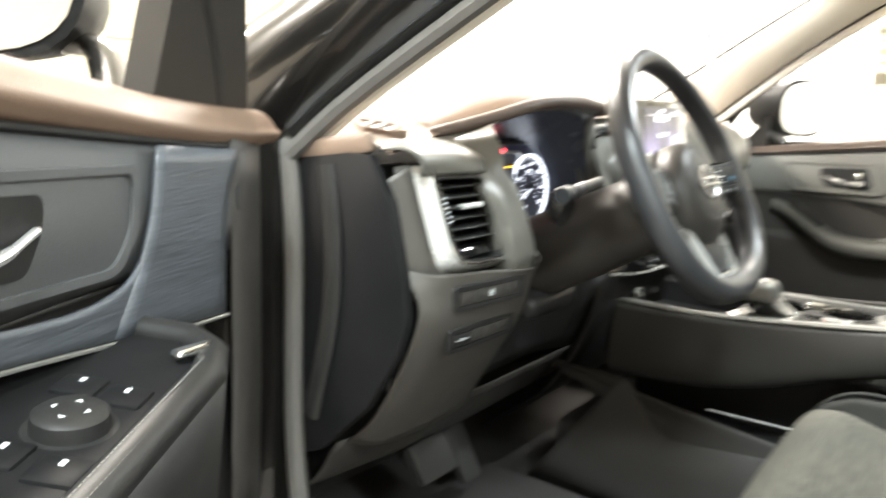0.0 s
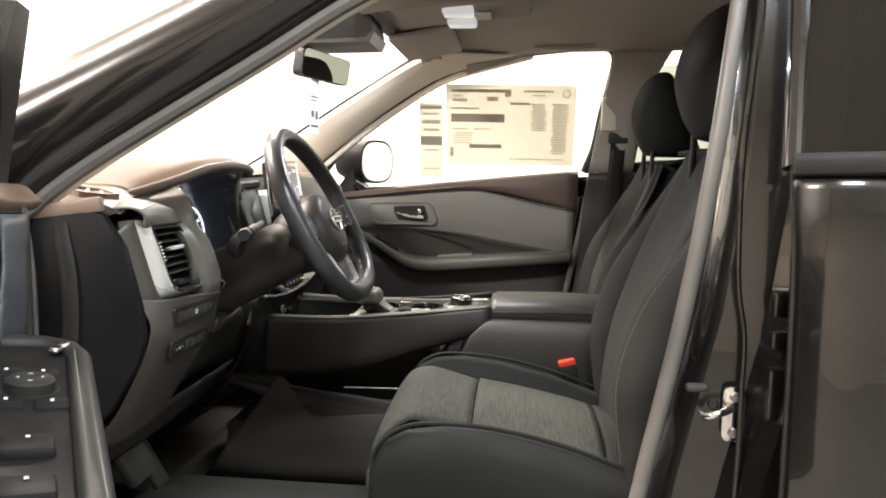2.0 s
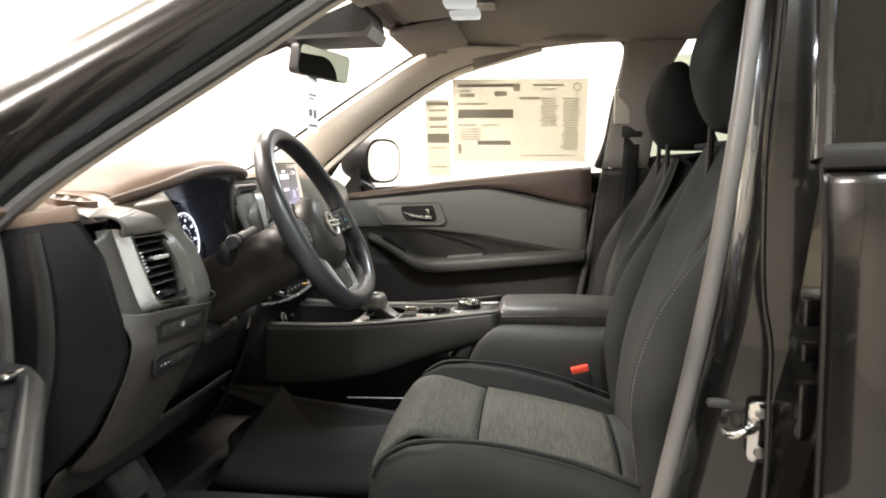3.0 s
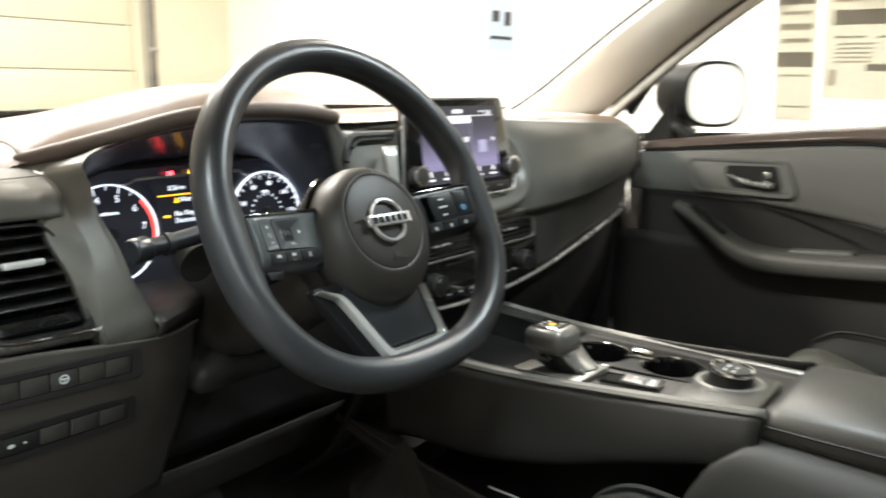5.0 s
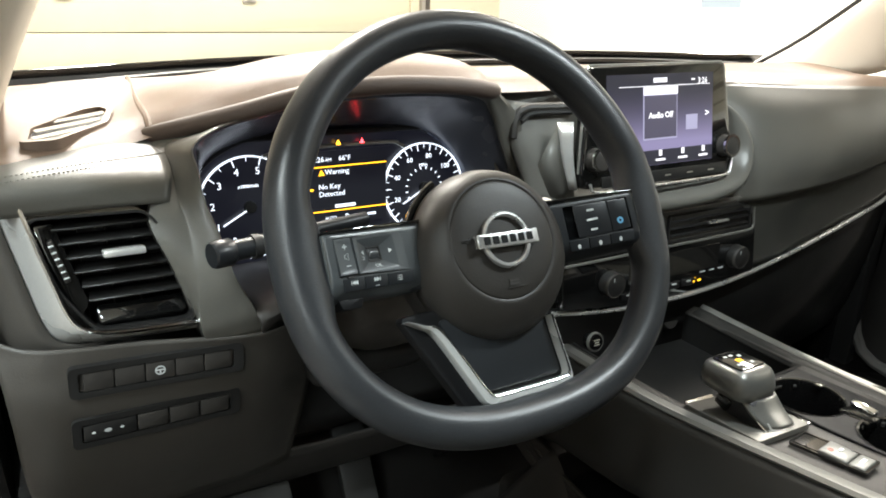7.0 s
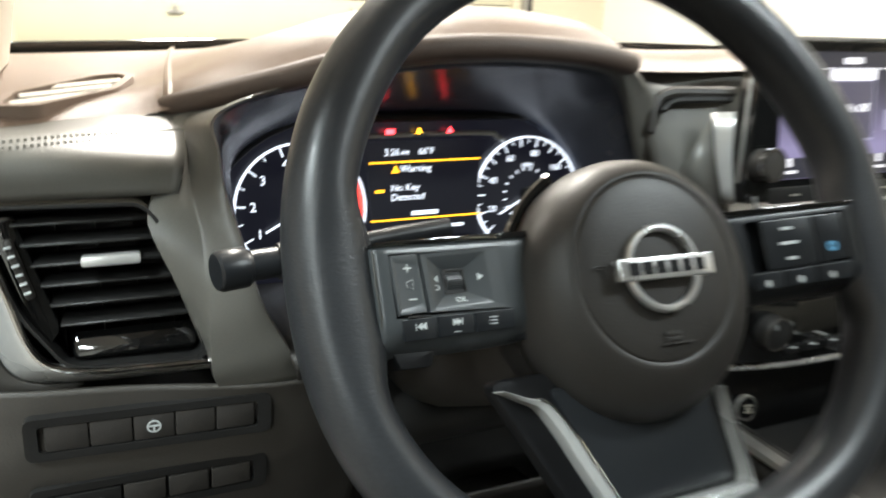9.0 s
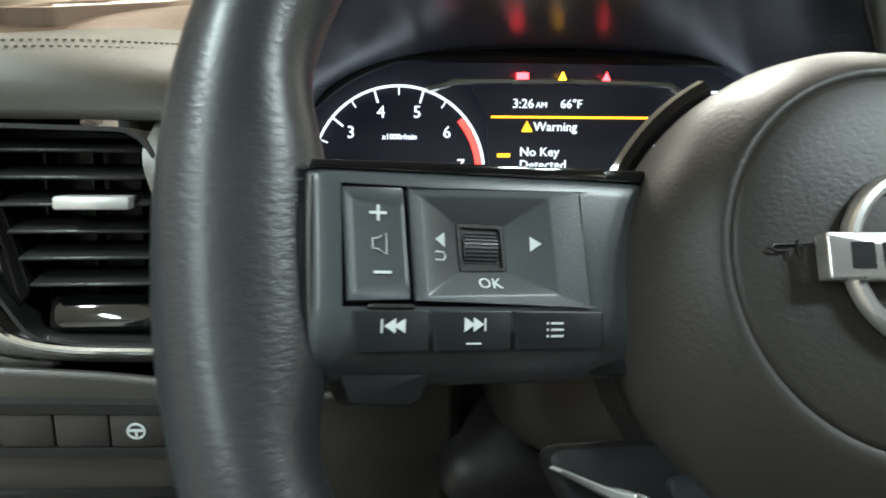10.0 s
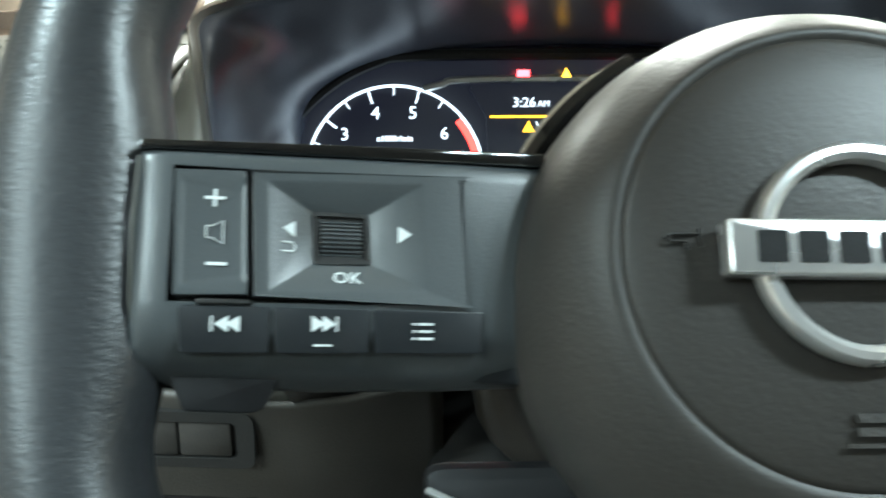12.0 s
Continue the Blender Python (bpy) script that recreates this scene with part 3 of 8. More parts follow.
part("pillar_lip", tube(curve([(-0.800, -0.586, 0.62), (-0.800, -0.589, 0.74), (-0.800, -0.590, 0.80), (-0.800, -0.589, 0.865), (-0.800, -0.588, 0.93), (-0.800, -0.577, 0.997), (-0.797, -0.574, 1.13), (-0.785, -0.582, 1.22), (-0.760, -0.596, 1.34), (-0.725, -0.620, 1.45)], 40), 0.0035, 8), M_PAINT, body, "gloss black welded lip")
part("door_striker", lathe([(0, 0.012), (0.006, 0.012), (0.006, 0)], axes((-0.775, -0.565, 0.838), (0, 0, 1), (0, -1, 0)), 12), M_CHROME, body)
part("pillar_cover", skin([[(0.690, -0.540, 1.11), (0.672, -0.63, 1.11), (0.690, -0.672, 1.11)], [(0.640, -0.580, 1.33), (0.628, -0.65, 1.33), (0.640, -0.695, 1.33)], [(0.610, -0.590, 1.49), (0.598, -0.67, 1.49), (0.608, -0.77, 1.49)]], 10, 14), M_HEAD, body, "greige middle pillar trim", thick=0.006)
part("lower_pillar_cover", skin([[(0.712, -0.50, 0.50), (0.700, -0.62, 0.50), (0.725, -0.74, 0.50)], [(0.705, -0.525, 0.95), (0.690, -0.62, 0.95), (0.715, -0.74, 0.95)], [(0.691, -0.542, 1.108), (0.673, -0.63, 1.108), (0.696, -0.735, 1.108)]], 10, 14), M_DARK, body, "dark lower pillar trim", thick=0.006)
fr_rows = [[p, p + Vector((0, -0.030, 0.0215))] for p in curve([(-0.715, 0.645, 1.064), (-0.35, 0.748, 1.069), (0, 0.778, 1.071), (0.35, 0.748, 1.069), (0.715, 0.645, 1.064)], 24)]
part("windscreen_frit", loft(fr_rows), M_PIANO, body, "black printed band at the foot of the windscreen", thick=0.002)
# rear cabin: side panels and tail
for s in S:
    part("rear_side_trim", skin([[mirrored(p, s) for p in [(0.70, -0.72, 0.45), (0.72, -0.72, 0.8), (0.72, -0.72, 1.12)]], [mirrored(p, s) for p in [(0.70, -1.6, 0.45), (0.72, -1.6, 0.8), (0.72, -1.6, 1.14)]], [mirrored(p, s) for p in [(0.62, -2.4, 0.6), (0.64, -2.4, 0.8), (0.62, -2.4, 1.16)]]], 6, 6), M_DARK, body, thick=0.02)
    part("rear_pillar", skin([[mirrored(p, s) for p in [(0.72, -1.52, 1.13), (0.66, -1.55, 1.33), (0.60, -1.6, 1.46)]], [mirrored(p, s) for p in [(0.66, -1.85, 1.14), (0.60, -1.85, 1.33), (0.56, -1.85, 1.45)]]], 6, 4), M_HEAD, body, thick=0.03)
part("toe_board", box((0, 0.60, 0.70), (1.42, 0.03, 0.58), 0.004), M_CARPET, body)
part("tail_panel", box((0, -2.42, 0.8), (1.3, 0.05, 0.72), 0.02), M_DARK, body)
# rear seat bench behind the front seats
bench = thing("rear_bench_seat", (0, -1.5, 0.42), "dark grey cloth rear bench seat behind the front seats", "car seat")
part("bench_cushion", box((0, -1.35, 0.60), (1.3, 0.52, 0.2), 0.06, 4), M_SEATSIDE, bench)
part("bench_backrest", box((0, -1.62, 0.90), (1.3, 0.16, 0.56), 0.06, 4, pose(0, 0, 0, 14)), M_SEATSIDE, bench)

# ---- dashboard ----
dash = thing("dashboard", (0, 0.4, 0.9), "brown and grey padded car dashboard with silver trim", "dashboard")
# brown top pad: from the windscreen back to the lip
LIP = [(-0.715, 0.215, 1.046), (-0.64, 0.245, 1.053), (-0.565, 0.272, 1.062), (-0.50, 0.240, 1.088), (-0.43, 0.215, 1.108), (-0.36, 0.203, 1.114), (-0.29, 0.20, 1.111), (-0.245, 0.206, 1.104),
       (-0.215, 0.245, 1.092), (-0.13, 0.265, 1.088), (0.0, 0.27, 1.09), (0.13, 0.262, 1.09), (0.3, 0.235, 1.083), (0.5, 0.230, 1.074), (0.62, 0.250, 1.066), (0.715, 0.285, 1.056)]
top_rows = []
for x, y, z in LIP:
    crown = 0.016 * math.exp(-((x + 0.36) / 0.17) ** 2)
    far = 0.735 - 0.22 * abs(x) ** 2.2
    top_rows.append([(x, y, z), (x, y + 0.03, z + 0.012 + crown * 0.3), (x, y + 0.10, z + 0.012 + crown * 0.5), (x, (y + far) / 2 + 0.04, 1.083 + crown * 0.8), (x, far, 1.066)])
part("top_pad", skin(top_rows, 16, 60), M_BROWN, dash, "brown soft-touch top pad")
# the darker brown carries the shade of the lip's downward face
part("instrument_hood", tube(curve([(-0.575, 0.292, 1.058)] + [(x, y - 0.002, z - 0.004) for x, y, z in LIP[3:8]] + [(-0.238, 0.225, 1.098)], 40), [0.004] + [0.0085] * 38 + [0.005], 10), M_DOORDARK, dash, "brown hood lip over the instruments, darkened for shade")
# grey stitched pad over the outer vent
pad_l = skin([[(-0.714, 0.232, 1.050), (-0.706, 0.205, 1.052), (-0.698, 0.191, 1.042), (-0.694, 0.193, 1.0245)],
              [(-0.64, 0.262, 1.057), (-0.632, 0.220, 1.0545), (-0.626, 0.198, 1.043), (-0.624, 0.1955, 1.0235)],
              [(-0.565, 0.300, 1.062), (-0.557, 0.252, 1.052), (-0.560, 0.212, 1.040), (-0.566, 0.198, 1.0225)]], 14, 20)
part("stitched_pad", pad_l, M_GREY, dash, "grey leather pad with pale double stitching", thick=0.003)
# arch of grey trim round the instruments, from the vent over the dials to the middle
# stations round the arch: outer edge, crease, inner lip
ARCH = [((-0.553, 0.178, 0.907), (-0.552, 0.163, 0.907), (-0.505, 0.163, 0.907)), ((-0.557, 0.176, 0.926), (-0.556, 0.159, 0.926), (-0.513, 0.157, 0.932)),
        ((-0.571, 0.178, 0.972), (-0.555, 0.168, 0.970), (-0.527, 0.158, 0.962)), ((-0.583, 0.187, 1.004), (-0.555, 0.182, 1.000), (-0.5345, 0.169, 0.996)),
        ((-0.581, 0.198, 1.018), (-0.558, 0.200, 1.022), (-0.5410, 0.186, 1.024)), ((-0.568, 0.222, 1.041), (-0.556, 0.226, 1.041), (-0.5430, 0.192, 1.048)),
        ((-0.566, 0.275, 1.056), (-0.553, 0.258, 1.057), (-0.5430, 0.203, 1.066)), ((-0.540, 0.272, 1.062), (-0.525, 0.250, 1.067), (-0.515, 0.225, 1.076)),
        ((-0.50, 0.245, 1.084), (-0.490, 0.238, 1.083), (-0.47, 0.231, 1.085)), ((-0.43, 0.219, 1.103), (-0.415, 0.219, 1.101), (-0.40, 0.222, 1.097)),
        ((-0.33, 0.205, 1.108), (-0.325, 0.208, 1.105), (-0.32, 0.214, 1.100)), ((-0.25, 0.210, 1.100), (-0.25, 0.214, 1.097), (-0.25, 0.222, 1.092)),
        ((-0.205, 0.240, 1.086), (-0.212, 0.239, 1.080), (-0.218, 0.242, 1.072)), ((-0.165, 0.252, 1.05), (-0.18, 0.249, 1.04), (-0.195, 0.250, 1.03)),
        ((-0.135, 0.246, 0.99), (-0.152, 0.245, 0.98), (-0.170, 0.250, 0.97)), ((-0.128, 0.236, 0.94), (-0.144, 0.236, 0.932), (-0.160, 0.242, 0.925))]
ARCH_BACK = [(-0.500, 0.310, 0.905), (-0.520, 0.316, 0.930), (-0.524, 0.320, 0.962), (-0.520, 0.326, 1.003), (-0.508, 0.329, 1.022), (-0.480, 0.331, 1.036), (-0.44, 0.333, 1.044), (-0.38, 0.334, 1.048), (-0.32, 0.333, 1.047), (-0.27, 0.331, 1.041), (-0.235, 0.328, 1.025), (-0.21, 0.324, 0.995), (-0.196, 0.320, 0.955), (-0.190, 0.315, 0.915)]
ao, am, ai = (curve([st_[k] for st_ in ARCH], 80) for k in range(3))
ab = curve(ARCH_BACK, 80)
rows = []
for o, c, i in zip(ao, am, ai):
    rows.append([o + Vector((0, 0.012, -0.003)), o, o.lerp(c, 0.5) + Vector((0.001, -0.002, 0.001)), o.lerp(c, 0.93), c, c.lerp(i, 0.07), c.lerp(i, 0.35) + Vector((0, -0.001, 0)), c.lerp(i, 0.7) + Vector((0, -0.0015, 0)), c.lerp(i, 0.93) + Vector((0, -0.0008, 0)), i, i + Vector((0.001, 0.003, -0.0005)), i + Vector((0.001, 0.010, -0.001))])
part("surround_shelf", skin([[(-0.503, 0.170, 0.896), (-0.46, 0.200, 0.893), (-0.40, 0.235, 0.890), (-0.28, 0.245, 0.890), (-0.165, 0.245, 0.900)], [(-0.511, 0.162, 0.926), (-0.46, 0.195, 0.922), (-0.40, 0.225, 0.918), (-0.28, 0.235, 0.918), (-0.160, 0.240, 0.922)], [(-0.525, 0.335, 0.914), (-0.46, 0.335, 0.913), (-0.36, 0.335, 0.912), (-0.28, 0.335, 0.912), (-0.180, 0.330, 0.914)]], 14, 12), M_DARK, dash, "dark panel under the instruments", thick=0.003)
part("instrument_surround", loft(rows), M_GREY, dash, "smooth grey trim arch round the instruments", thick=0.002)


def on_face(x, z, out=0.0):
    """A place on the outer vent's face, which leans a little."""
    return Vector((x, 0.173 + 0.19 * (z - 0.92) - out - 0.02 * (x + 0.61), z))


FACE = axes(on_face(-0.61, 0.97), (1, -0.02, 0), (0, 0.19, 1))   # x to the right, y up, z towards the driver
vent = part("outer_vent", prism(rounded([(-0.066, 0.054), (0.024, 0.052), (0.034, 0.039), (0.056, -0.047), (-0.028, -0.045), (-0.050, -0.008)], 0.008), -0.004, FACE @ Matrix.Translation((0, 0, -0.045))), M_BLACK, dash, "black air vent with horizontal slats and a silver rim")
well_o = rounded([(-0.064, 0.0535), (0.0225, 0.0515), (0.0325, 0.0395), (0.0545, -0.0460), (-0.0240, -0.0430), (-0.0470, -0.008)], 0.010)
well_i = rounded([(-0.062, 0.0515), (0.0215, 0.0495), (0.0305, 0.0385), (0.0520, -0.0440), (-0.0230, -0.0410), (-0.0450, -0.008)], 0.010)
part("well", ring(well_o, well_i, 0.046, FACE @ Matrix.Translation((0, 0, -0.044))), M_BLACK, vent)
for k in range(6):
    yy = 0.0440 - 0.0118 * k
    xa, xb = -0.046 + 0.0040 * k, 0.0255 + 0.0040 * k
    slat = box((0, 0, 0), (xb - xa, 0.0018, 0.022), 0.0007, 1, pose(0, 0, 0, 14))
    slat.transform(FACE @ Matrix.Translation(((xa + xb) / 2, yy, -0.014)))
    part("slat", slat, M_BLACK, vent)
for k in range(4):
    xx = -0.034 + 0.021 * k
    fin = box((0, 0, 0), (0.0012, 0.085, 0.014))
    fin.transform(FACE @ Matrix.Translation((xx + 0.008, 0.002, -0.034)))
    part("fin", fin, M_BLACK, vent)
tab = box((0, 0, 0), (0.032, 0.0060, 0.016), 0.0016, 2)
tab.transform(FACE @ Matrix.Translation((0.004, 0.0190, -0.004)))
part("vent_tab", tab, M_SILVER, vent, "silver vent tab")
lower_bar = box((0, 0, 0), (0.070, 0.017, 0.02), 0.004, 2, pose(0, 0, 0, -25))
lower_bar.transform(FACE @ Matrix.Translation((0.013, -0.0345, -0.020)))
part("lower_louvre", lower_bar, M_PIANO, vent)
wheelbox = prism(rounded([(-0.060, 0.046), (-0.044, 0.047), (-0.026, -0.020), (-0.034, -0.030), (-0.044, -0.010)], 0.004), 0.006, FACE @ Matrix.Translation((0, 0, -0.012)), 0.001)
part("thumbwheel_panel", wheelbox, M_PIANO, vent)
thumb = box((0, 0, 0), (0.005, 0.036, 0.012), 0.002, 2, pose(0, 0, 0, 0, 0, 15))
thumb.transform(FACE @ Matrix.Translation((-0.0435, 0.0170, -0.006)))
part("thumbwheel", thumb, M_DARK, vent)
for k in range(6):
    rib = box((0, 0, 0), (0.004, 0.0014, 0.003), 0.0004, 1, pose(0, 0, 0, 0, 0, 15))
    rib.transform(FACE @ Matrix.Translation((-0.0475 + 0.0015 * k, 0.030 - 0.0052 * k, 0.0005)))
    part("thumbwheel_rib", rib, M_ICON, vent)
# silver trim: a strip down the outer side that turns under the vent
bez_o = [(-0.0815, 0.068), (-0.0745, 0.034), (-0.0670, 0.0), (-0.0605, -0.028), (-0.0535, -0.0435), (-0.0410, -0.0505), (-0.0150, -0.0535), (0.020, -0.0545), (0.056, -0.0552)]
bez_i = [(-0.0650, 0.062), (-0.0580, 0.032), (-0.0500, 0.001), (-0.0440, -0.022), (-0.0370, -0.0350), (-0.0260, -0.0415), (-0.0060, -0.0450), (0.022, -0.0463), (0.056, -0.0475)]
bo, bi = curve([(*p, 0) for p in bez_o], 48), curve([(*p, 0) for p in bez_i], 48)
rows = []
for o, i in zip(bo, bi):
    o, i = Vector(o), Vector(i)
    side_ = Vector((o.x - i.x, o.y - i.y, 0)).normalized()
    rows.append([FACE @ p for p in curve([o + side_ * 0.004 + Vector((0, 0, -0.034)), o + side_ * 0.002 + Vector((0, 0, -0.016)), o.lerp(i, 0.25) + Vector((0, 0, -0.007)), o.lerp(i, 0.7) + Vector((0, 0, 0.0)), i + Vector((0, 0, 0.0022)), i + Vector((0, 0, -0.010))], 14)])
part("silver_trim", loft(rows), M_TRIM, dash, "satin silver trim round the vent")
rows = []
for o, i in list(zip(bo, bi))[:36]:
    o, i = Vector(o), Vector(i)
    side_ = Vector((o.x - i.x, o.y - i.y, 0)).normalized()
    p0 = FACE @ (o + side_ * 0.0015 + Vector((0, 0, -0.012)))
    rows.append([p0, p0 + Vector((-0.010, 0.004, -0.006)), p0 + Vector((-0.024, 0.012, -0.016)), p0 + Vector((-0.034, 0.030, -0.030))])
part("vent_side", loft(rows), M_LOWER, dash, "grey trim outside the vent", thick=0.002)
# chrome bead stands in for the highlight along the trim's inner edge
part("lip_highlight", tube([FACE @ (Vector(i) + Vector((0, 0, 0.0022))) for i in bi], 0.0020, 8), M_CHROME, dash, "chrome bead for the highlight on the inner lip of the vent trim")
# stitching on the pad
seam = curve([(-0.700, 0.198, 1.0525), (-0.63, 0.216, 1.0555), (-0.575, 0.240, 1.0535), (-0.556, 0.2500, 1.0530)], 60)
for row_shift in (0.0, 0.007):
    b = None
    for k in range(0, 58, 1):
        a, c = seam[k], seam[k + 1]
        mid = a.lerp(c, 0.5) + Vector((0, -row_shift, -row_shift * 0.35))
        b = box(mid, (0.0016, 0.0009, 0.0007), 0, 1, axes((0, 0, 0), c - a, (0, 1, 0)), bm=b)
    part("stitching", b, M_THREAD, dash, "pale double stitching")

# lower driver panel with the two switch rows
low = skin([[(-0.716, 0.208, 0.93), (-0.706, 0.184, 0.90), (-0.703, 0.186, 0.86), (-0.700, 0.235, 0.76), (-0.69, 0.29, 0.70)],
            [(-0.680, 0.178, 0.921), (-0.672, 0.173, 0.90), (-0.670, 0.175, 0.86), (-0.668, 0.222, 0.76), (-0.66, 0.28, 0.69)],
            [(-0.600, 0.169, 0.915), (-0.600, 0.171, 0.895), (-0.600, 0.176, 0.85), (-0.600, 0.220, 0.76), (-0.60, 0.28, 0.68)],
            [(-0.505, 0.161, 0.906), (-0.502, 0.168, 0.89), (-0.500, 0.182, 0.84), (-0.500, 0.228, 0.76), (-0.50, 0.28, 0.68)],
            [(-0.440, 0.196, 0.900), (-0.440, 0.205, 0.885), (-0.440, 0.215, 0.84), (-0.442, 0.245, 0.77), (-0.445, 0.29, 0.68)]], 22, 30)
part("lower_panel", low, M_LOWER, dash, "dark grey lower driver panel", thick=0.003)
LOW = axes((-0.5915, 0.1675, 0.8895), (1, -0.03, -0.030), (0, -0.05, 1))
fr_o, fr_i = rounded([(-0.069, -0.0140), (0.069, -0.0142), (0.069, 0.0136), (-0.069, 0.0140)], 0.006), rounded([(-0.0620, -0.0088), (0.0610, -0.0092), (0.0610, 0.0088), (-0.0620, 0.0088)], 0.003)
sw = part("switch_bank", ring(fr_o, fr_i, 0.0062, LOW @ Matrix.Translation((0, 0, -0.002))), M_BLACK, dash, "row of five flat dashboard switches")
part("switch_back", prism(fr_i, 0.0002, LOW @ Matrix.Translation((0, 0, -0.0015))), M_BLACK, sw)
for k in range(5):
    bt = box((0, 0, 0), (0.0230, 0.0170, 0.006), 0.0012, 2)
    bt.transform(LOW @ Matrix.Translation((-0.0470 + 0.0236 * k, -0.0002, 0.0008)))
    part("switch", bt, M_DARK, sw)
icon = ring(circle(0.0042, 18), circle(0.0032, 18), 0.0004, LOW @ Matrix.Translation((0, 0, 0.0038)))
box((0, 0, 0), (0.0066, 0.0012, 0.0004), m=LOW @ Matrix.Translation((0, 0.0004, 0.004)), bm=icon)
box((0, 0, 0), (0.0012, 0.0036, 0.0004), m=LOW @ Matrix.Translation((0, -0.002, 0.004)), bm=icon)
part("wheel_heat_symbol", icon, M_ICON, sw)
LOW2 = axes((-0.5940, 0.1745, 0.8405), (1, 0.03, -0.030), (0, -0.10, 1))
sw2 = part("coin_tray", ring(fr_o, fr_i, 0.004, LOW2 @ Matrix.Translation((0, 0, -0.002))), M_BLACK, dash)
part("tray_back", prism(fr_i, 0.0002, LOW2 @ Matrix.Translation((0, 0, -0.0015))), M_BLACK, sw2)
for k in range(4):
    bt = box((0, 0, 0), (0.041 if k == 0 else 0.0245, 0.0155, 0.005), 0.001, 2)
    bt.transform(LOW2 @ Matrix.Translation((-0.040 if k == 0 else -0.006 + 0.0262 * (k - 1), -0.0004, -0.0002)))
    part("blank_switch" if k else "rocker_switch", bt, M_BLACK if k == 0 else M_DARK, sw2)
for k in range(3):
    part("rocker_symbol", prism(circle(0.0016 if k != 1 else 0.003, 8, sy=0.6), 0.0004, LOW2 @ Matrix.Translation((-0.053 + 0.011 * k, 0, 0.0024))), M_ICON, sw2)
part("panel_seam", tube(curve([(-0.662, 0.195, 0.815), (-0.60, 0.192, 0.812), (-0.53, 0.198, 0.812)], 12), 0.0012, 5), M_BLACK, dash)
# end cap seen past the open door
cap = [(0.345, 1.062), (0.235, 1.045), (0.205, 1.00), (0.184, 0.92), (0.178, 0.88), (0.188, 0.84), (0.23, 0.77), (0.30, 0.70), (0.345, 0.68)]
CAP = axes((-0.716, 0, 0), (0, 1, 0), (0, 0, 1))
part("end_cap", prism(cap, -0.012, CAP, 0.004), M_SPOKE, dash, "dark dashboard end cap")
part("end_cap_ridge", tube(curve([(-0.729, 0.295, 1.03), (-0.731, 0.282, 0.95), (-0.731, 0.285, 0.86), (-0.729, 0.315, 0.74)], 14), 0.012, 8, flat=0.5, up=(1, 0, 0)), M_BLACK, dash)
part("end_cap_top", box((-0.722, 0.29, 1.050), (0.014, 0.11, 0.022), 0.005, 2, pose(0, 0, 0, -8)), M_BROWN, dash)
# demister vent on the top pad: louvres paled for light, over a dark slot
DV = axes((-0.622, 0.325, 1.0710), (1, 0, 0.03), (0, 1, 0.06))
dv_o = rounded([(-0.018, -0.070), (0.030, -0.017), (0.043, 0.040), (0.036, 0.058), (0.015, 0.050), (-0.039, -0.020), (-0.045, -0.066)], 0.007)
dv_i = rounded([(-0.018, -0.062), (0.025, -0.014), (0.036, 0.036), (0.031, 0.049), (0.016, 0.042), (-0.033, -0.020), (-0.038, -0.060)], 0.005)
dv = part("demister_vent", ring(dv_o, dv_i, 0.0085, DV @ Matrix.Translation((0, 0, -0.0060))), M_BROWN, dash, "brown framed demister vent with fins paled for light")
part("dark_well", prism(dv_i, 0.0005, DV @ Matrix.Translation((0, 0, -0.0022))), M_BLACK, dv)
for xa, ya, xb, yb in ((-0.034, -0.050, 0.012, -0.024), (-0.031, -0.025, 0.026, 0.005), (-0.014, 0.006, 0.033, 0.030)):
    d_ = Vector((xb - xa, yb - ya, 0))
    f = box((0, 0, 0), (d_.length, 0.0048, 0.0014), 0.0006, 1, DV @ pose((xa + xb) / 2, (ya + yb) / 2, 0.0004, 0, 0, math.degrees(math.atan2(d_.y, d_.x))) @ pose(0, 0, 0, 22))
    part("demister_fin", f, M_PILLAR, dv)
# raised joint between the side pad and the hood pad
part("pad_joint", tube(curve([(-0.5625, 0.276, 1.0640), (-0.560, 0.302, 1.0755), (-0.554, 0.38, 1.0785), (-0.546, 0.46, 1.0840), (-0.538, 0.54, 1.0865)], 20), [0.0015] + [0.0034] * 18 + [0.002], 8), M_BROWN, dash)
part("windscreen_slot", tube(curve([(-0.62, 0.60, 1.072), (-0.35, 0.68, 1.078), (0, 0.70, 1.079), (0.35, 0.68, 1.078), (0.62, 0.60, 1.072)], 20), 0.007, 6, flat=0.5), M_BLACK, dash)

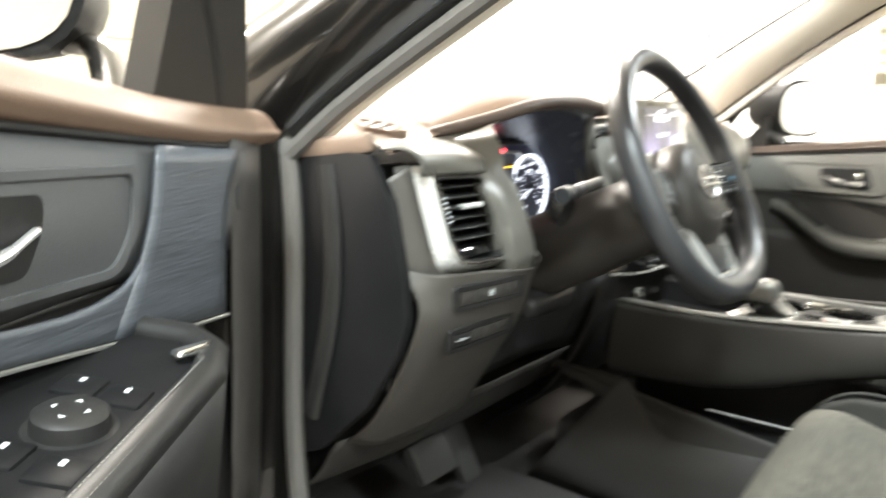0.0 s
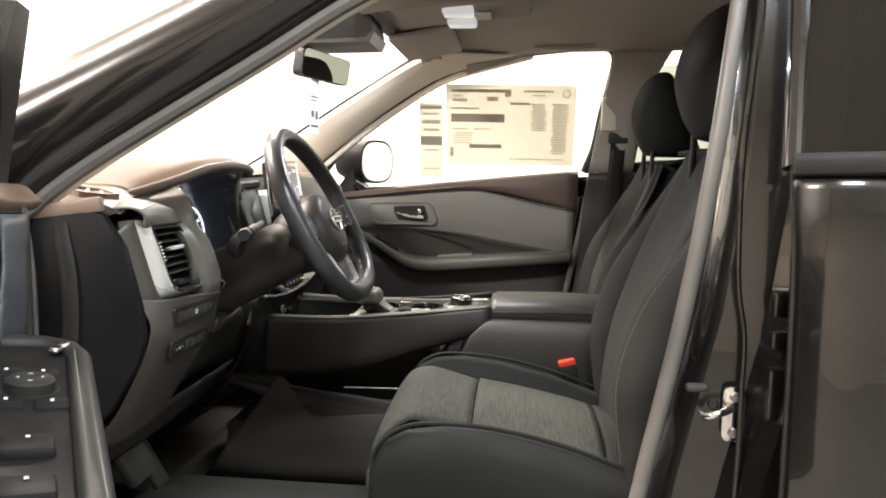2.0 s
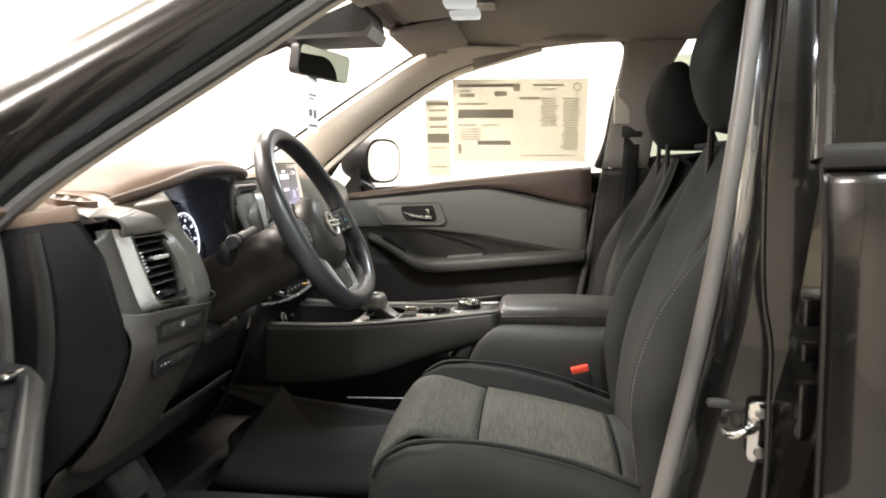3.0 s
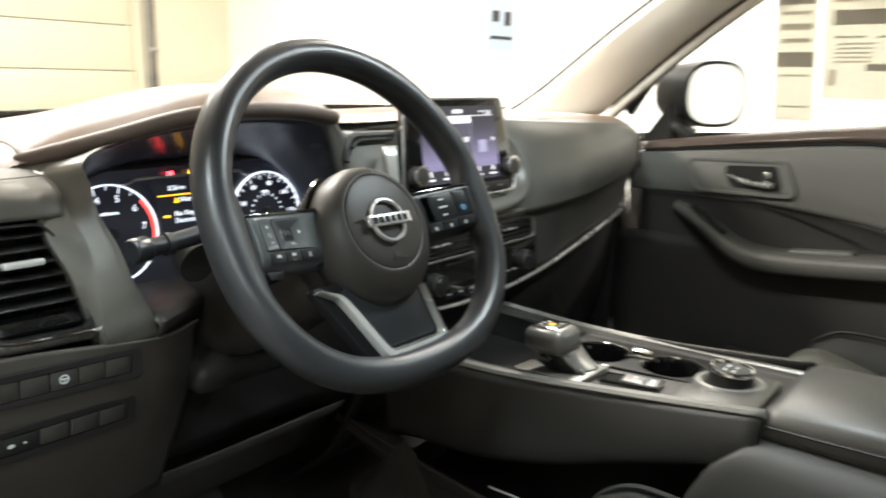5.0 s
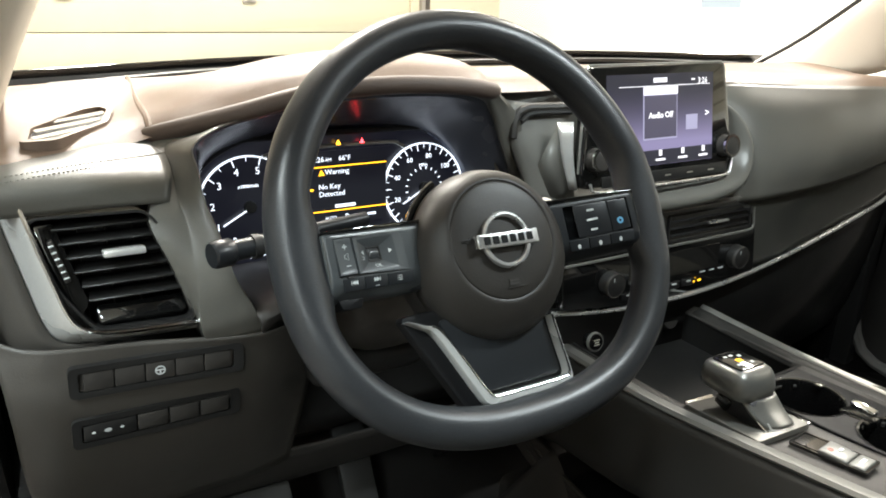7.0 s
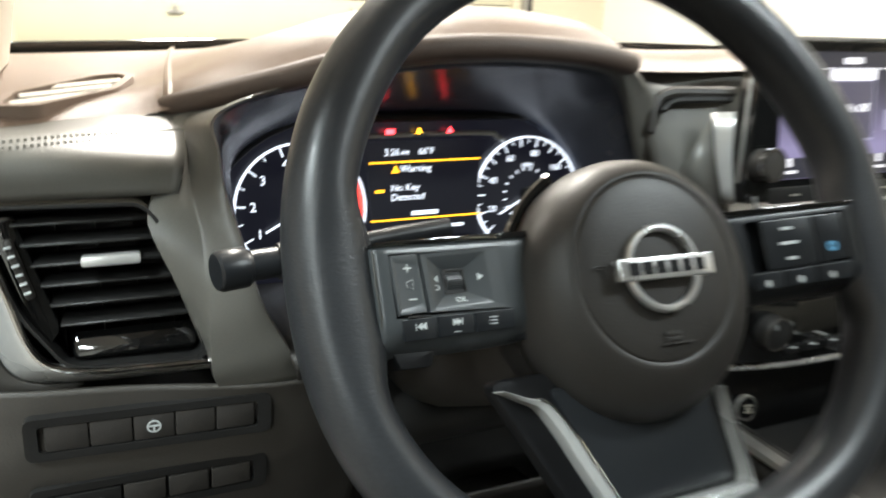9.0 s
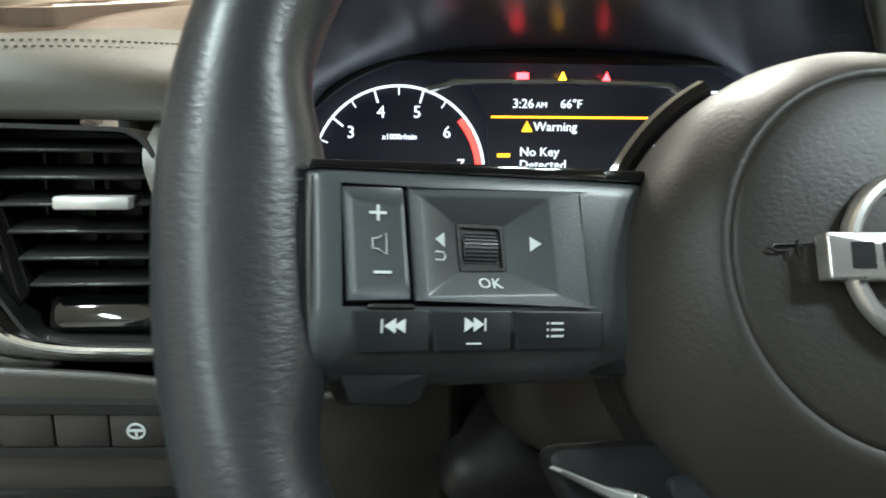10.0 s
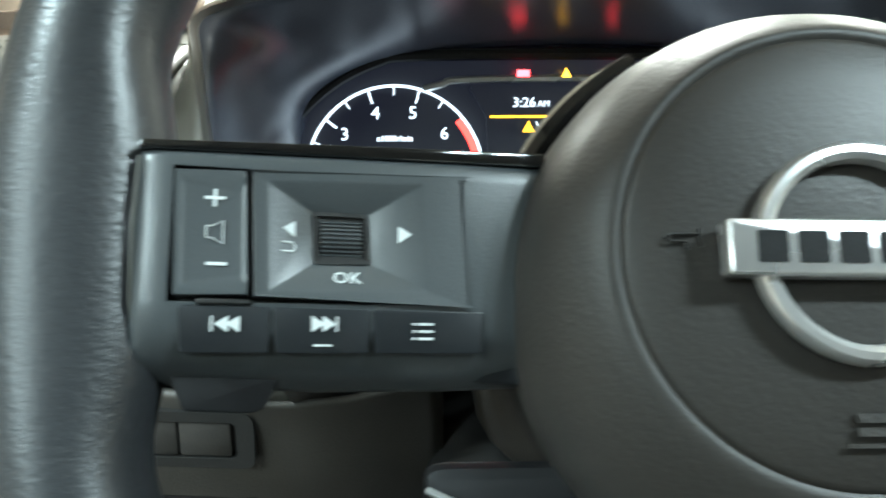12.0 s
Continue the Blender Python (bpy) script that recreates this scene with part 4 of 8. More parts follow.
# ---- middle and passenger side ----
fas = skin([[(-0.20, 0.285, 1.088), (-0.195, 0.275, 1.04), (-0.19, 0.262, 0.98), (-0.185, 0.25, 0.93)],
            [(-0.10, 0.282, 1.090), (-0.10, 0.265, 1.04), (-0.10, 0.245, 0.98), (-0.10, 0.23, 0.935)],
            [(0.10, 0.275, 1.090), (0.10, 0.258, 1.04), (0.10, 0.238, 0.98), (0.10, 0.225, 0.935)],
            [(0.19, 0.255, 1.088), (0.20, 0.215, 1.05), (0.20, 0.19, 0.99), (0.20, 0.19, 0.940)],
            [(0.35, 0.232, 1.080), (0.35, 0.195, 1.045), (0.35, 0.178, 0.99), (0.35, 0.185, 0.950)],
            [(0.53, 0.232, 1.072), (0.53, 0.204, 1.045), (0.53, 0.196, 1.00), (0.53, 0.208, 0.965)],
            [(0.64, 0.256, 1.064), (0.64, 0.234, 1.043), (0.64, 0.229, 1.0), (0.64, 0.238, 0.971)],
            [(0.715, 0.285, 1.056), (0.715, 0.270, 1.04), (0.715, 0.268, 1.00), (0.715, 0.276, 0.977)]], 18, 40)
part("passenger_pad", fas, M_GREY, dash, "grey leather-look passenger side pad", thick=0.003)
band = skin([[(-0.19, 0.262, 0.952), (-0.19, 0.255, 0.90), (-0.19, 0.255, 0.83)],
             [(0.20, 0.196, 0.946), (0.20, 0.205, 0.90), (0.20, 0.212, 0.828)],
             [(0.35, 0.190, 0.955), (0.35, 0.206, 0.91), (0.35, 0.212, 0.855)],
             [(0.53, 0.210, 0.967), (0.53, 0.221, 0.928), (0.53, 0.229, 0.886)],
             [(0.64, 0.241, 0.973), (0.64, 0.250, 0.938), (0.64, 0.256, 0.900)],
             [(0.715, 0.280, 0.98), (0.715, 0.288, 0.95), (0.715, 0.296, 0.918)]], 10, 36)
part("lower_band", band, M_SATIN, dash, thick=0.003)
part("silver_line", tube(curve([(-0.16, 0.205, 0.836), (-0.05, 0.199, 0.823), (0.08, 0.197, 0.820), (0.20, 0.200, 0.828), (0.33, 0.205, 0.848), (0.48, 0.217, 0.874), (0.60, 0.238, 0.893), (0.705, 0.288, 0.920)], 40), 0.0032, 8), M_BADGE, dash, "thin silver trim line")
glove = skin([[(-0.16, 0.225, 0.83), (-0.16, 0.245, 0.74), (-0.16, 0.32, 0.60), (-0.16, 0.44, 0.50)], [(0.2, 0.215, 0.825), (0.2, 0.235, 0.74), (0.2, 0.31, 0.60), (0.2, 0.44, 0.50)], [(0.5, 0.232, 0.875), (0.5, 0.246, 0.76), (0.5, 0.31, 0.60), (0.5, 0.44, 0.50)], [(0.715, 0.303, 0.915), (0.715, 0.31, 0.78), (0.715, 0.35, 0.60), (0.715, 0.44, 0.50)]], 14, 16)
part("glove_box", glove, M_BLACK, dash, thick=0.004)
knee = skin([[(-0.70, 0.30, 0.70), (-0.70, 0.36, 0.62), (-0.70, 0.5, 0.58)], [(-0.45, 0.29, 0.69), (-0.45, 0.36, 0.60), (-0.45, 0.5, 0.56)], [(-0.16, 0.27, 0.70), (-0.16, 0.36, 0.60), (-0.16, 0.5, 0.56)]], 10, 10)
part("knee_panel", knee, M_DARK, dash, thick=0.003)
side = skin([[(-0.16, 0.225, 0.83), (-0.16, 0.27, 0.70)], [(-0.16, 0.45, 0.83), (-0.16, 0.45, 0.60)]], 4, 4)
part("tunnel_side", side, M_BLACK, dash, thick=0.003)
col = skin([[(-0.475, 0.25, 0.915), (-0.47, 0.24, 0.84), (-0.47, 0.28, 0.72)], [(-0.40, 0.29, 0.90), (-0.40, 0.285, 0.80), (-0.40, 0.30, 0.70)], [(-0.25, 0.29, 0.90), (-0.25, 0.285, 0.80), (-0.25, 0.30, 0.70)], [(-0.185, 0.255, 0.93), (-0.17, 0.235, 0.83), (-0.16, 0.27, 0.70)]], 10, 12)
part("column_panel", col, M_BLACK, dash, thick=0.003)

# outer vent at the passenger's end of the dash
PV = axes((0.660, 0.2385, 1.004), (1, 0.50, 0), (0, 0.03, 1))
pv_o, pv_i = rounded([(-0.034, -0.030), (0.036, -0.024), (0.036, 0.030), (-0.034, 0.034)], 0.008), rounded([(-0.030, -0.026), (0.032, -0.020), (0.032, 0.026), (-0.030, 0.030)], 0.006)
pv = part("outer_vent", ring(pv_o, pv_i, 0.005, PV @ Matrix.Translation((0, 0, -0.001))), M_PIANO, dash, "black air vent at the passenger side")
part("vent_back", prism(pv_i, 0.0006, PV), M_BLACK, pv)
for k in range(4):
    part("slat", box((0, 0, 0), (0.060, 0.0018, 0.006), 0.0006, 1, PV @ Matrix.Translation((0.001, -0.016 + 0.0125 * k, 0.003)) @ pose(0, 0, 0, 14)), M_BLACK, pv)
part("vent_tab", box((0, 0, 0), (0.022, 0.004, 0.006), 0.0012, 2, PV @ Matrix.Translation((0.0, 0.003, 0.007))), M_SILVER, pv)

# ---- steering wheel ----
TILT = radians(28.0)
WU, WV, WN = Vector((1, 0, 0)), Vector((0, math.sin(TILT), math.cos(TILT))), Vector((0, -math.cos(TILT), math.sin(TILT)))
HUB = Vector((-0.3625, 0.003, 1.0185))
WM = Matrix((WU, WV, WN)).transposed().to_4x4()
WM.translation = HUB            # x to the right, y up the wheel, z towards the driver
wheel = thing("steering_wheel", HUB, "black leather steering wheel with silver lower spoke trim", "steering wheel")


def wrapped(a, b):
    return (a - b + 180) % 360 - 180


# rim: round above, flattened below, its section widened inwards where the spokes join
NR, RIM_R = 150, 0.1600
mid = []
for k in range(NR):
    q = 2 * math.pi * k / NR
    x, y = math.cos(q), math.sin(q)
    if y < 0:
        e = 2 / 2.35
        x, y = math.copysign(abs(x) ** e, x), -0.925 * abs(y) ** e
    mid.append(Vector((RIM_R * x - 0.002, RIM_R * y + 0.0144, 0)))
rows = []
for k in range(NR):
    p, d = mid[k], (mid[(k + 1) % NR] - mid[k - 1]).normalized()
    o = Vector((d.y, -d.x, 0))
    a = 360.0 * k / NR
    side_grip = max(math.exp(-(wrapped(a, 182) / 13) ** 4), math.exp(-(wrapped(a, -2) / 13) ** 4))
    thumb = max(math.exp(-(wrapped(a, 152) / 14) ** 2), math.exp(-(wrapped(a, 28) / 14) ** 2))
    foot = math.exp(-(wrapped(a, 270) / 26) ** 4)
    a_in = 0.0150 + 0.0088 * side_grip + 0.0012 * thumb + 0.0010 * foot
    a_out, b = 0.0150 + 0.0006 * thumb, 0.0168 - 0.0012 * side_grip
    sec = []
    for j in range(28):
        f = 2 * math.pi * j / 28
        c, s_ = math.cos(f), math.sin(f)
        u = c * (a_out if c > 0 else a_in)
        w = math.copysign(abs(s_) ** 0.92, s_) * b - (0.0015 * side_grip * max(0.0, -c) ** 2 if s_ > 0 else 0)
        sec.append(WM @ (p + o * u + Vector((0, 0, -0.0165 + w))))
    rows.append(sec)
rows.append(rows[0])
rim_bm = loft(rows, True)
bmesh.ops.remove_doubles(rim_bm, verts=rim_bm.verts, dist=1e-6)
part("rim", rim_bm, M_RIM, wheel, "grained black leather rim")
for s in S:
    seam = [WM @ Vector((s * x - 0.001, y, z)) for x, y, z in ((0.1455, 0.031, -0.0215), (0.1428, 0.022, -0.0125), (0.1418, 0.006, -0.0105), (0.1412, -0.010, -0.0115), (0.1398, -0.020, -0.0160))]
    part("grip_seam", tube(curve(seam, 20), 0.0009, 6), M_BLACK, wheel)

# airbag cover: a dome, a little longer below
cover = [(0.0, 0.0005), (0.020, 0.0002), (0.036, -0.0010), (0.0440, -0.0019), (0.0450, -0.0023), (0.0455, -0.0029), (0.0460, -0.0026), (0.0472, -0.0022), (0.0490, -0.0026), (0.0520, -0.0043), (0.0580, -0.0080), (0.0630, -0.0140), (0.0662, -0.0215), (0.0675, -0.0310), (0.0660, -0.0420), (0.058, -0.050), (0.0, -0.052)]
rows = []
for r, h in cover:
    f = min(1.0, max(0.0, (r - 0.0464) / 0.0211))
    if h < -0.025:
        f = 1.0
    cx, cy = -0.0010 + 0.0016 * f, 0.0012 - 0.0072 * f
    rows.append([WM @ Vector((cx + max(r, 1e-5) * math.cos(2 * math.pi * k / 72), cy + max(r, 1e-5) * math.sin(2 * math.pi * k / 72), h - 0.001)) for k in range(72)])
dome = loft(rows, True)
bmesh.ops.remove_doubles(dome, verts=dome.verts, dist=1e-6)
part("airbag_cover", dome, M_AIRBAG, wheel, "round dark grey grained airbag cover", angle=60)
EM = WM @ Matrix.Translation((-0.0015, 0.0004, 0.0004)) @ pose(0, 0, 0, 0, 0, -1.2)
em = part("emblem", loft([[EM @ Vector((r * math.cos(q), r * math.sin(q), h)) for r, h in ((0.0176, 0.0), (0.0180, 0.0022), (0.0192, 0.0031), (0.0206, 0.0030), (0.0216, 0.0018), (0.0218, 0.0))] for q in [2 * math.pi * k / 64 for k in range(65)]]), M_BADGE, wheel, "chrome ring badge with a crossbar")
em_bar = prism(rounded([(-0.0272, -0.0054), (0.0272, -0.0054), (0.0272, 0.0054), (-0.0272, 0.0054)], 0.0010), 0.0046, EM, 0.0009, 3)
part("emblem_bar", em_bar, M_BADGE, em, "chrome crossbar")
for k in range(6):
    part("emblem_mark", prism(rounded([(-0.0028, -0.0030), (0.0028, -0.0030), (0.0028, 0.0030), (-0.0028, 0.0030)], 0.0004, 2), 0.0004, EM @ Matrix.Translation((-0.0190 + 0.0076 * k, 0, 0.0044))), M_SPOKE, em)
part("embossed_mark", box((0, 0, 0), (0.017, 0.0007, 0.0006), m=WM @ Matrix.Translation((0.001, -0.0355, -0.0010))), M_DARK, wheel)
for k in range(2):
    part("embossed_mark", box((0, 0, 0), (0.009, 0.0016, 0.0005), m=WM @ Matrix.Translation((-0.001, -0.0305 - 0.0025 * k, -0.0009))), M_DARK, wheel)


def horn_mark(x, flip):
    h = WM @ Matrix.Translation((x, 0.0030, -0.0012)) @ Matrix.Diagonal((flip, 1, 1, 1))
    bm = tube([h @ Vector(p) for p in [(-0.0030, 0.0016, 0), (0.0024, 0.0016, 0), (0.0034, 0.0009, 0), (0.0024, 0.0001, 0), (-0.0006, 0.0001, 0), (-0.0008, -0.0016, 0)]], 0.00032, 5)
    tube([h @ Vector(p) for p in [(-0.0034, 0.0026, 0), (-0.0032, 0.001, 0), (-0.0034, -0.0010, 0)]], 0.00036, 5, bm=bm)
    return bm


part("horn_symbol", horn_mark(-0.0350, -1), M_BLACK, wheel)
# hub under the cover and arms
part("hub", lathe([(0, 0.0), (0.060, -0.002), (0.066, -0.02), (0.055, -0.06), (0, -0.062)], WM @ Matrix.Translation((0.0, -0.006, -0.038)), 32), M_BLACK, wheel)
for s in S:
    arm = prism(rounded([(s * 0.05, -0.024), (s * 0.136, -0.020), (s * 0.140, 0.024), (s * 0.05, 0.024)] if s > 0 else [(-0.136, -0.020), (-0.05, -0.024), (-0.05, 0.024), (-0.140, 0.024)], 0.006), 0.014, WM @ Matrix.Translation((0, 0, -0.042)), 0.002)
    part("side_spoke", arm, M_PADBLACK, wheel)


# switch pads on the side spokes; each face turns a little towards the hub
def pad_frame(s):
    n = Vector((-0.23 * s, 0, 1)).normalized()
    x = Vector((1, 0, -n.x / n.z)).normalized()
    m = Matrix((x, Vector((0, 1, 0)), n)).transposed().to_4x4()
    m.translation = Vector((-0.105 if s < 0 else 0.102, 0.0035, -0.0125))
    return WM @ m


def pad_body(m, stations):
    """The pad's shell: flat in front, rolling back under its lower edge. stations: x, drop of the front, top and foot of the section."""
    out = []
    for x, dz, yt, yb in stations:
        prof = [(yt, -0.016), (yt, -0.0016), (yt - 0.0005, -0.0006), (yt - 0.0018, 0.0), (0.0172, 0.0), (-0.0103, 0.0), (-0.0150, -0.0007), (-0.0185, -0.0022), (-0.0222, -0.0052), (yb + 0.0006, -0.0098), (yb, -0.0160)]
        out.append([m @ Vector((x, y, z + dz)) for y, z in prof])
    bm = loft(out, True, True)
    inv = m.inverted()
    gone = [f for f in bm.faces if abs((inv @ f.calc_center_median()).z) < 1e-4 and abs((inv @ f.calc_center_median()).x) < 0.0300 and -0.0103 < (inv @ f.calc_center_median()).y < 0.0172]
    bmesh.ops.delete(bm, geom=gone, context="FACES")
    return bm


L = pad_frame(-1)
# black pad plastic greyed for the sheen on this pad and its upper keys
M_PADKEY = surface("sheen_greyed_pad", (0.052, 0.057, 0.060), 0.31, vary=0.06, grain=0.00005, grain_size=1500)
pad = part("left_switch_pad", pad_body(L, ((-0.0375, -0.0040, 0.0200, -0.0215), (-0.0368, -0.0012, 0.0204, -0.0235), (-0.0352, -0.0002, 0.0206, -0.0250), (-0.0305, 0.0, 0.0207, -0.0262), (0.0, 0.0, 0.0212, -0.0276), (0.0295, 0.0, 0.0217, -0.0276), (0.0480, -0.0006, 0.0219, -0.0270))), M_PADKEY, wheel, "black switch pad with volume, arrow and track buttons", angle=50)
part("gloss_strip", prism(rounded([(-0.0375, 0.0204), (0.049, 0.0220), (0.049, 0.0250), (0.0, 0.0236), (-0.0370, 0.0222)], 0.0006), 0.014, L @ Matrix.Translation((0, 0, -0.0138)), 0.0005), M_PIANO, wheel)
# satin bead put in for the highlight down the pad's outer edge
part("pad_edge_highlight", tube([L @ Vector(p) for p in ((-0.0372, 0.0190, -0.0012), (-0.0376, 0.006, -0.0010), (-0.0372, -0.010, -0.0014), (-0.0360, -0.0185, -0.0045))], 0.0005, 6), M_SATIN, wheel)
part("key_bed", prism([(-0.0320, 0.0180), (0.0310, 0.0180), (0.0310, -0.0112), (-0.0320, -0.0112)], 0.0003, L @ Matrix.Translation((0, 0, -0.0032))), M_BLACK, pad)


def quad_fill(outer, inner, zo, zi, bm=None):
    bm = bm or bmesh.new()
    a = [bm.verts.new(L @ Vector((x, y, zo))) for x, y in outer]
    c = [bm.verts.new(L @ Vector((x, y, zi))) for x, y in inner]
    for i in range(4):
        j = (i + 1) % 4
        bm.faces.new((a[i], a[j], c[j], c[i]))
    return bm


# volume key, dished between an upper and a lower facet
vo_ = [(-0.0302, 0.0162), (-0.0164, 0.0166), (-0.0153, -0.0089), (-0.0293, -0.0092)]
vi_ = [(-0.0282, 0.0136), (-0.0168, 0.0118), (-0.0162, -0.0048), (-0.0276, -0.0068)]
vb = quad_fill(vo_, vo_, -0.003, 0.0010)
quad_fill(vo_, vi_, 0.0010, 0.0003, bm=vb)
vb.faces.new([vb.verts.new(L @ Vector((x, y, 0.0003))) for x, y in vi_])
bmesh.ops.remove_doubles(vb, verts=vb.verts, dist=1e-6)
bmesh.ops.bevel(vb, geom=[e for e in vb.edges if len(e.link_faces) == 2], offset=0.0005, segments=2, affect="EDGES", profile=0.5, clamp_overlap=True)
vk = part("volume_key", vb, M_PADKEY, pad, angle=30)


def glyph(bm, x, y, w, h, rot=0.0, z=0.0006):
    return box((0, 0, 0), (w, h, 0.0001), m=L @ Matrix.Translation((x, y, z)) @ pose(0, 0, 0, 0, 0, rot), bm=bm)


b = glyph(None, -0.0223, 0.0106, 0.0040, 0.0006)
part("plus_symbol", glyph(b, -0.0223, 0.0106, 0.0006, 0.0036), M_ICON, vk)
part("minus_symbol", glyph(None, -0.0215, -0.0028, 0.0040, 0.0006), M_ICON, vk)
sp = [(-0.0237, 0.0048), (-0.0237, 0.0024), (-0.0226, 0.0024), (-0.0205, 0.0012), (-0.0205, 0.0060), (-0.0226, 0.0048), (-0.0237, 0.0048)]
part("speaker_symbol", tube([L @ Vector((x, y, 0.0006)) for x, y in sp], 0.00014, 4), M_ICON, vk)

# arrow key plate: a four-sided hollow round the thumb wheel
plate_c = [(-0.0153, 0.0166), (0.0280, 0.0176), (0.0292, -0.0102), (-0.0141, -0.0091)]
mid_o = [(-0.0122, 0.0147), (0.0203, 0.0158), (0.0214, -0.0074), (-0.0114, -0.0081)]
mid_i = [(-0.0028, 0.0093), (0.0088, 0.0092), (0.0094, -0.0015), (-0.0022, -0.0017)]
dp = quad_fill(plate_c, mid_o, 0.0010, 0.0009)
quad_fill(mid_o, mid_i, 0.0009, -0.0024, bm=dp)
quad_fill(mid_i, mid_i, -0.0024, -0.007, bm=dp)
quad_fill(plate_c, plate_c, 0.0010, -0.003, bm=dp)
bmesh.ops.remove_doubles(dp, verts=dp.verts, dist=1e-6)
bmesh.ops.bevel(dp, geom=[e for e in dp.edges if len(e.link_faces) == 2], offset=0.0004, segments=2, affect="EDGES", profile=0.5, clamp_overlap=True)
dk = part("arrow_key_plate", dp, M_PADKEY, pad, angle=25)
sq_o, sq_i = [(-0.0029, 0.0094), (0.0089, 0.0093), (0.0095, -0.0016), (-0.0023, -0.0018)], [(-0.0021, 0.0086), (0.0081, 0.0085), (0.0087, -0.0009), (-0.0015, -0.0011)]
part("wheel_slot", ring(rounded(sq_o, 0.0008, 3), rounded(sq_i, 0.0007, 3), 0.004, L @ Matrix.Translation((0, 0, -0.0060))), M_BLACK, dk)
part("thumb_wheel", lathe([(0, -0.0044), (0.0060, -0.0044), (0.0064, -0.004), (0.0064, 0.004), (0.0060, 0.0044), (0, 0.0044)], L @ Matrix.Translation((0.0033, 0.0038, -0.0084)) @ pose(0, 0, 0, 0, 90, 0), 36), M_BLACK, pad)
for k in range(-5, 6):
    a = radians(k * 8)
    part("wheel_rib", box((0, 0, 0), (0.0084, 0.00035, 0.0005), m=L @ Matrix.Translation((0.0033, 0.0038 + 0.0065 * math.sin(a), -0.0084 + 0.0065 * math.cos(a))) @ pose(0, 0, 0, -k * 8)), M_PADKEY, pad)


def facet(x, y, rz=0.0):
    """A place on one of the hollow's four slopes."""
    sl = 0.0033 / 0.0094
    if x < -0.0028:
        return L @ Matrix.Translation((x, y, 0.0010 - (x + 0.0120) * sl + 0.00012)) @ pose(0, 0, 0, 0, math.degrees(math.atan(sl)), 0)
    if x > 0.0094:
        return L @ Matrix.Translation((x, y, 0.0010 - (0.0207 - x) * 0.0033 / 0.0115 + 0.00012)) @ pose(0, 0, 0, 0, -math.degrees(math.atan(0.0033 / 0.0115)), 0)
    return L @ Matrix.Translation((x, y, 0.0010 - (y + 0.0078) * 0.0033 / 0.0062 + 0.00016)) @ pose(0, 0, 0, -math.degrees(math.atan(0.0033 / 0.0062)), 0, 0)


part("left_arrow", prism([(0.0013, -0.0017), (0.0013, 0.0017), (-0.0014, 0)], 0.0001, facet(-0.0076, 0.0052)), M_ICON, dk)
FB = facet(-0.0076, 0.0013)
part("back_symbol", tube([FB @ Vector(p) for p in [(-0.0014, 0.0010, 0), (0.0008, 0.0010, 0), (0.0015, 0.0001, 0), (0.0008, -0.0009, 0), (-0.0014, -0.0009, 0)]], 0.0002, 4), M_ICON, dk)
part("right_arrow", prism([(-0.0014, 0.0018), (-0.0014, -0.0018), (0.0015, 0)], 0.0001, facet(0.0165, 0.0048)), M_ICON, dk)
letters("ok_lettering", "OK", 0.0041, facet(0.0044, -0.0049), M_ICON, dk, thin=0.0001)
# lower row of three keys, leaning back
K = L @ Matrix.Translation((0, -0.0145, -0.0002)) @ pose(0, 0, 0, 9)
for xa, xb in ((-0.0283, -0.0108), (-0.0102, 0.0092), (0.0098, 0.0335)):
    part("track_key", prism(rounded([(xa, 0.0035 - 0.012 * (xa + 0.028) * 0.6), (xa + 0.0007, -0.0058), (xb - 0.0002, -0.0058), (xb, 0.0035 - 0.012 * (xb + 0.028) * 0.6)], 0.0006, 3), 0.0012, K @ Matrix.Translation((0, 0, -0.0011)), 0.0003), M_PADBLACK, pad)


def key_glyph(bm, x, y, w, h):
    return box((0, 0, 0), (w, h, 0.0001), m=K @ Matrix.Translation((x, y, 0.0005)), bm=bm)


def key_tri(bm, x, y, r, flip):
    return prism([(-r * 0.5, r * 0.66), (-r * 0.5, -r * 0.66), (r * 0.55, 0)] if flip > 0 else [(r * 0.5, -r * 0.66), (r * 0.5, r * 0.66), (-r * 0.55, 0)], 0.0001, K @ Matrix.Translation((x, y, 0.00045)), bm=bm)


b = key_glyph(None, -0.0219, 0.0, 0.0004, 0.0030)
key_tri(b, -0.0200, 0.0, 0.0025, -1)
part("previous_symbol", key_tri(b, -0.0178, 0.0, 0.0025, -1), M_ICON, pad)
b = key_glyph(None, 0.0024, 0.0002, 0.0004, 0.0030)
key_tri(b, 0.0008, 0.0002, 0.0025, 1)
part("next_symbol", key_tri(b, -0.0014, 0.0002, 0.0025, 1), M_ICON, pad)
part("key_mark", key_glyph(None, -0.0003, -0.0041, 0.0036, 0.0004), M_ICON, pad)
b = None
for k in range(3):
    b = key_glyph(b, 0.0208, 0.0004 - 0.0015 * k, 0.0033, 0.0005)
    b = key_glyph(b, 0.0183, 0.0004 - 0.0015 * k, 0.0006, 0.0005)
part("menu_symbol", b, M_ICON, pad)
part("volume_tab", box((0, 0, 0), (0.0105, 0.0011, 0.0012), 0.0003, 1, m=L @ Matrix.Translation((-0.0197, -0.0103, 0.0004))), M_BLACK, pad)
part("pad_underside", prism(rounded([(-0.0300, -0.0240), (-0.0080, -0.0240), (-0.0110, -0.0310), (-0.0135, -0.0318), (-0.0270, -0.0312)], 0.0012), 0.016, L @ Matrix.Translation((0, 0, -0.024)), 0.001), M_SPOKE, pad)

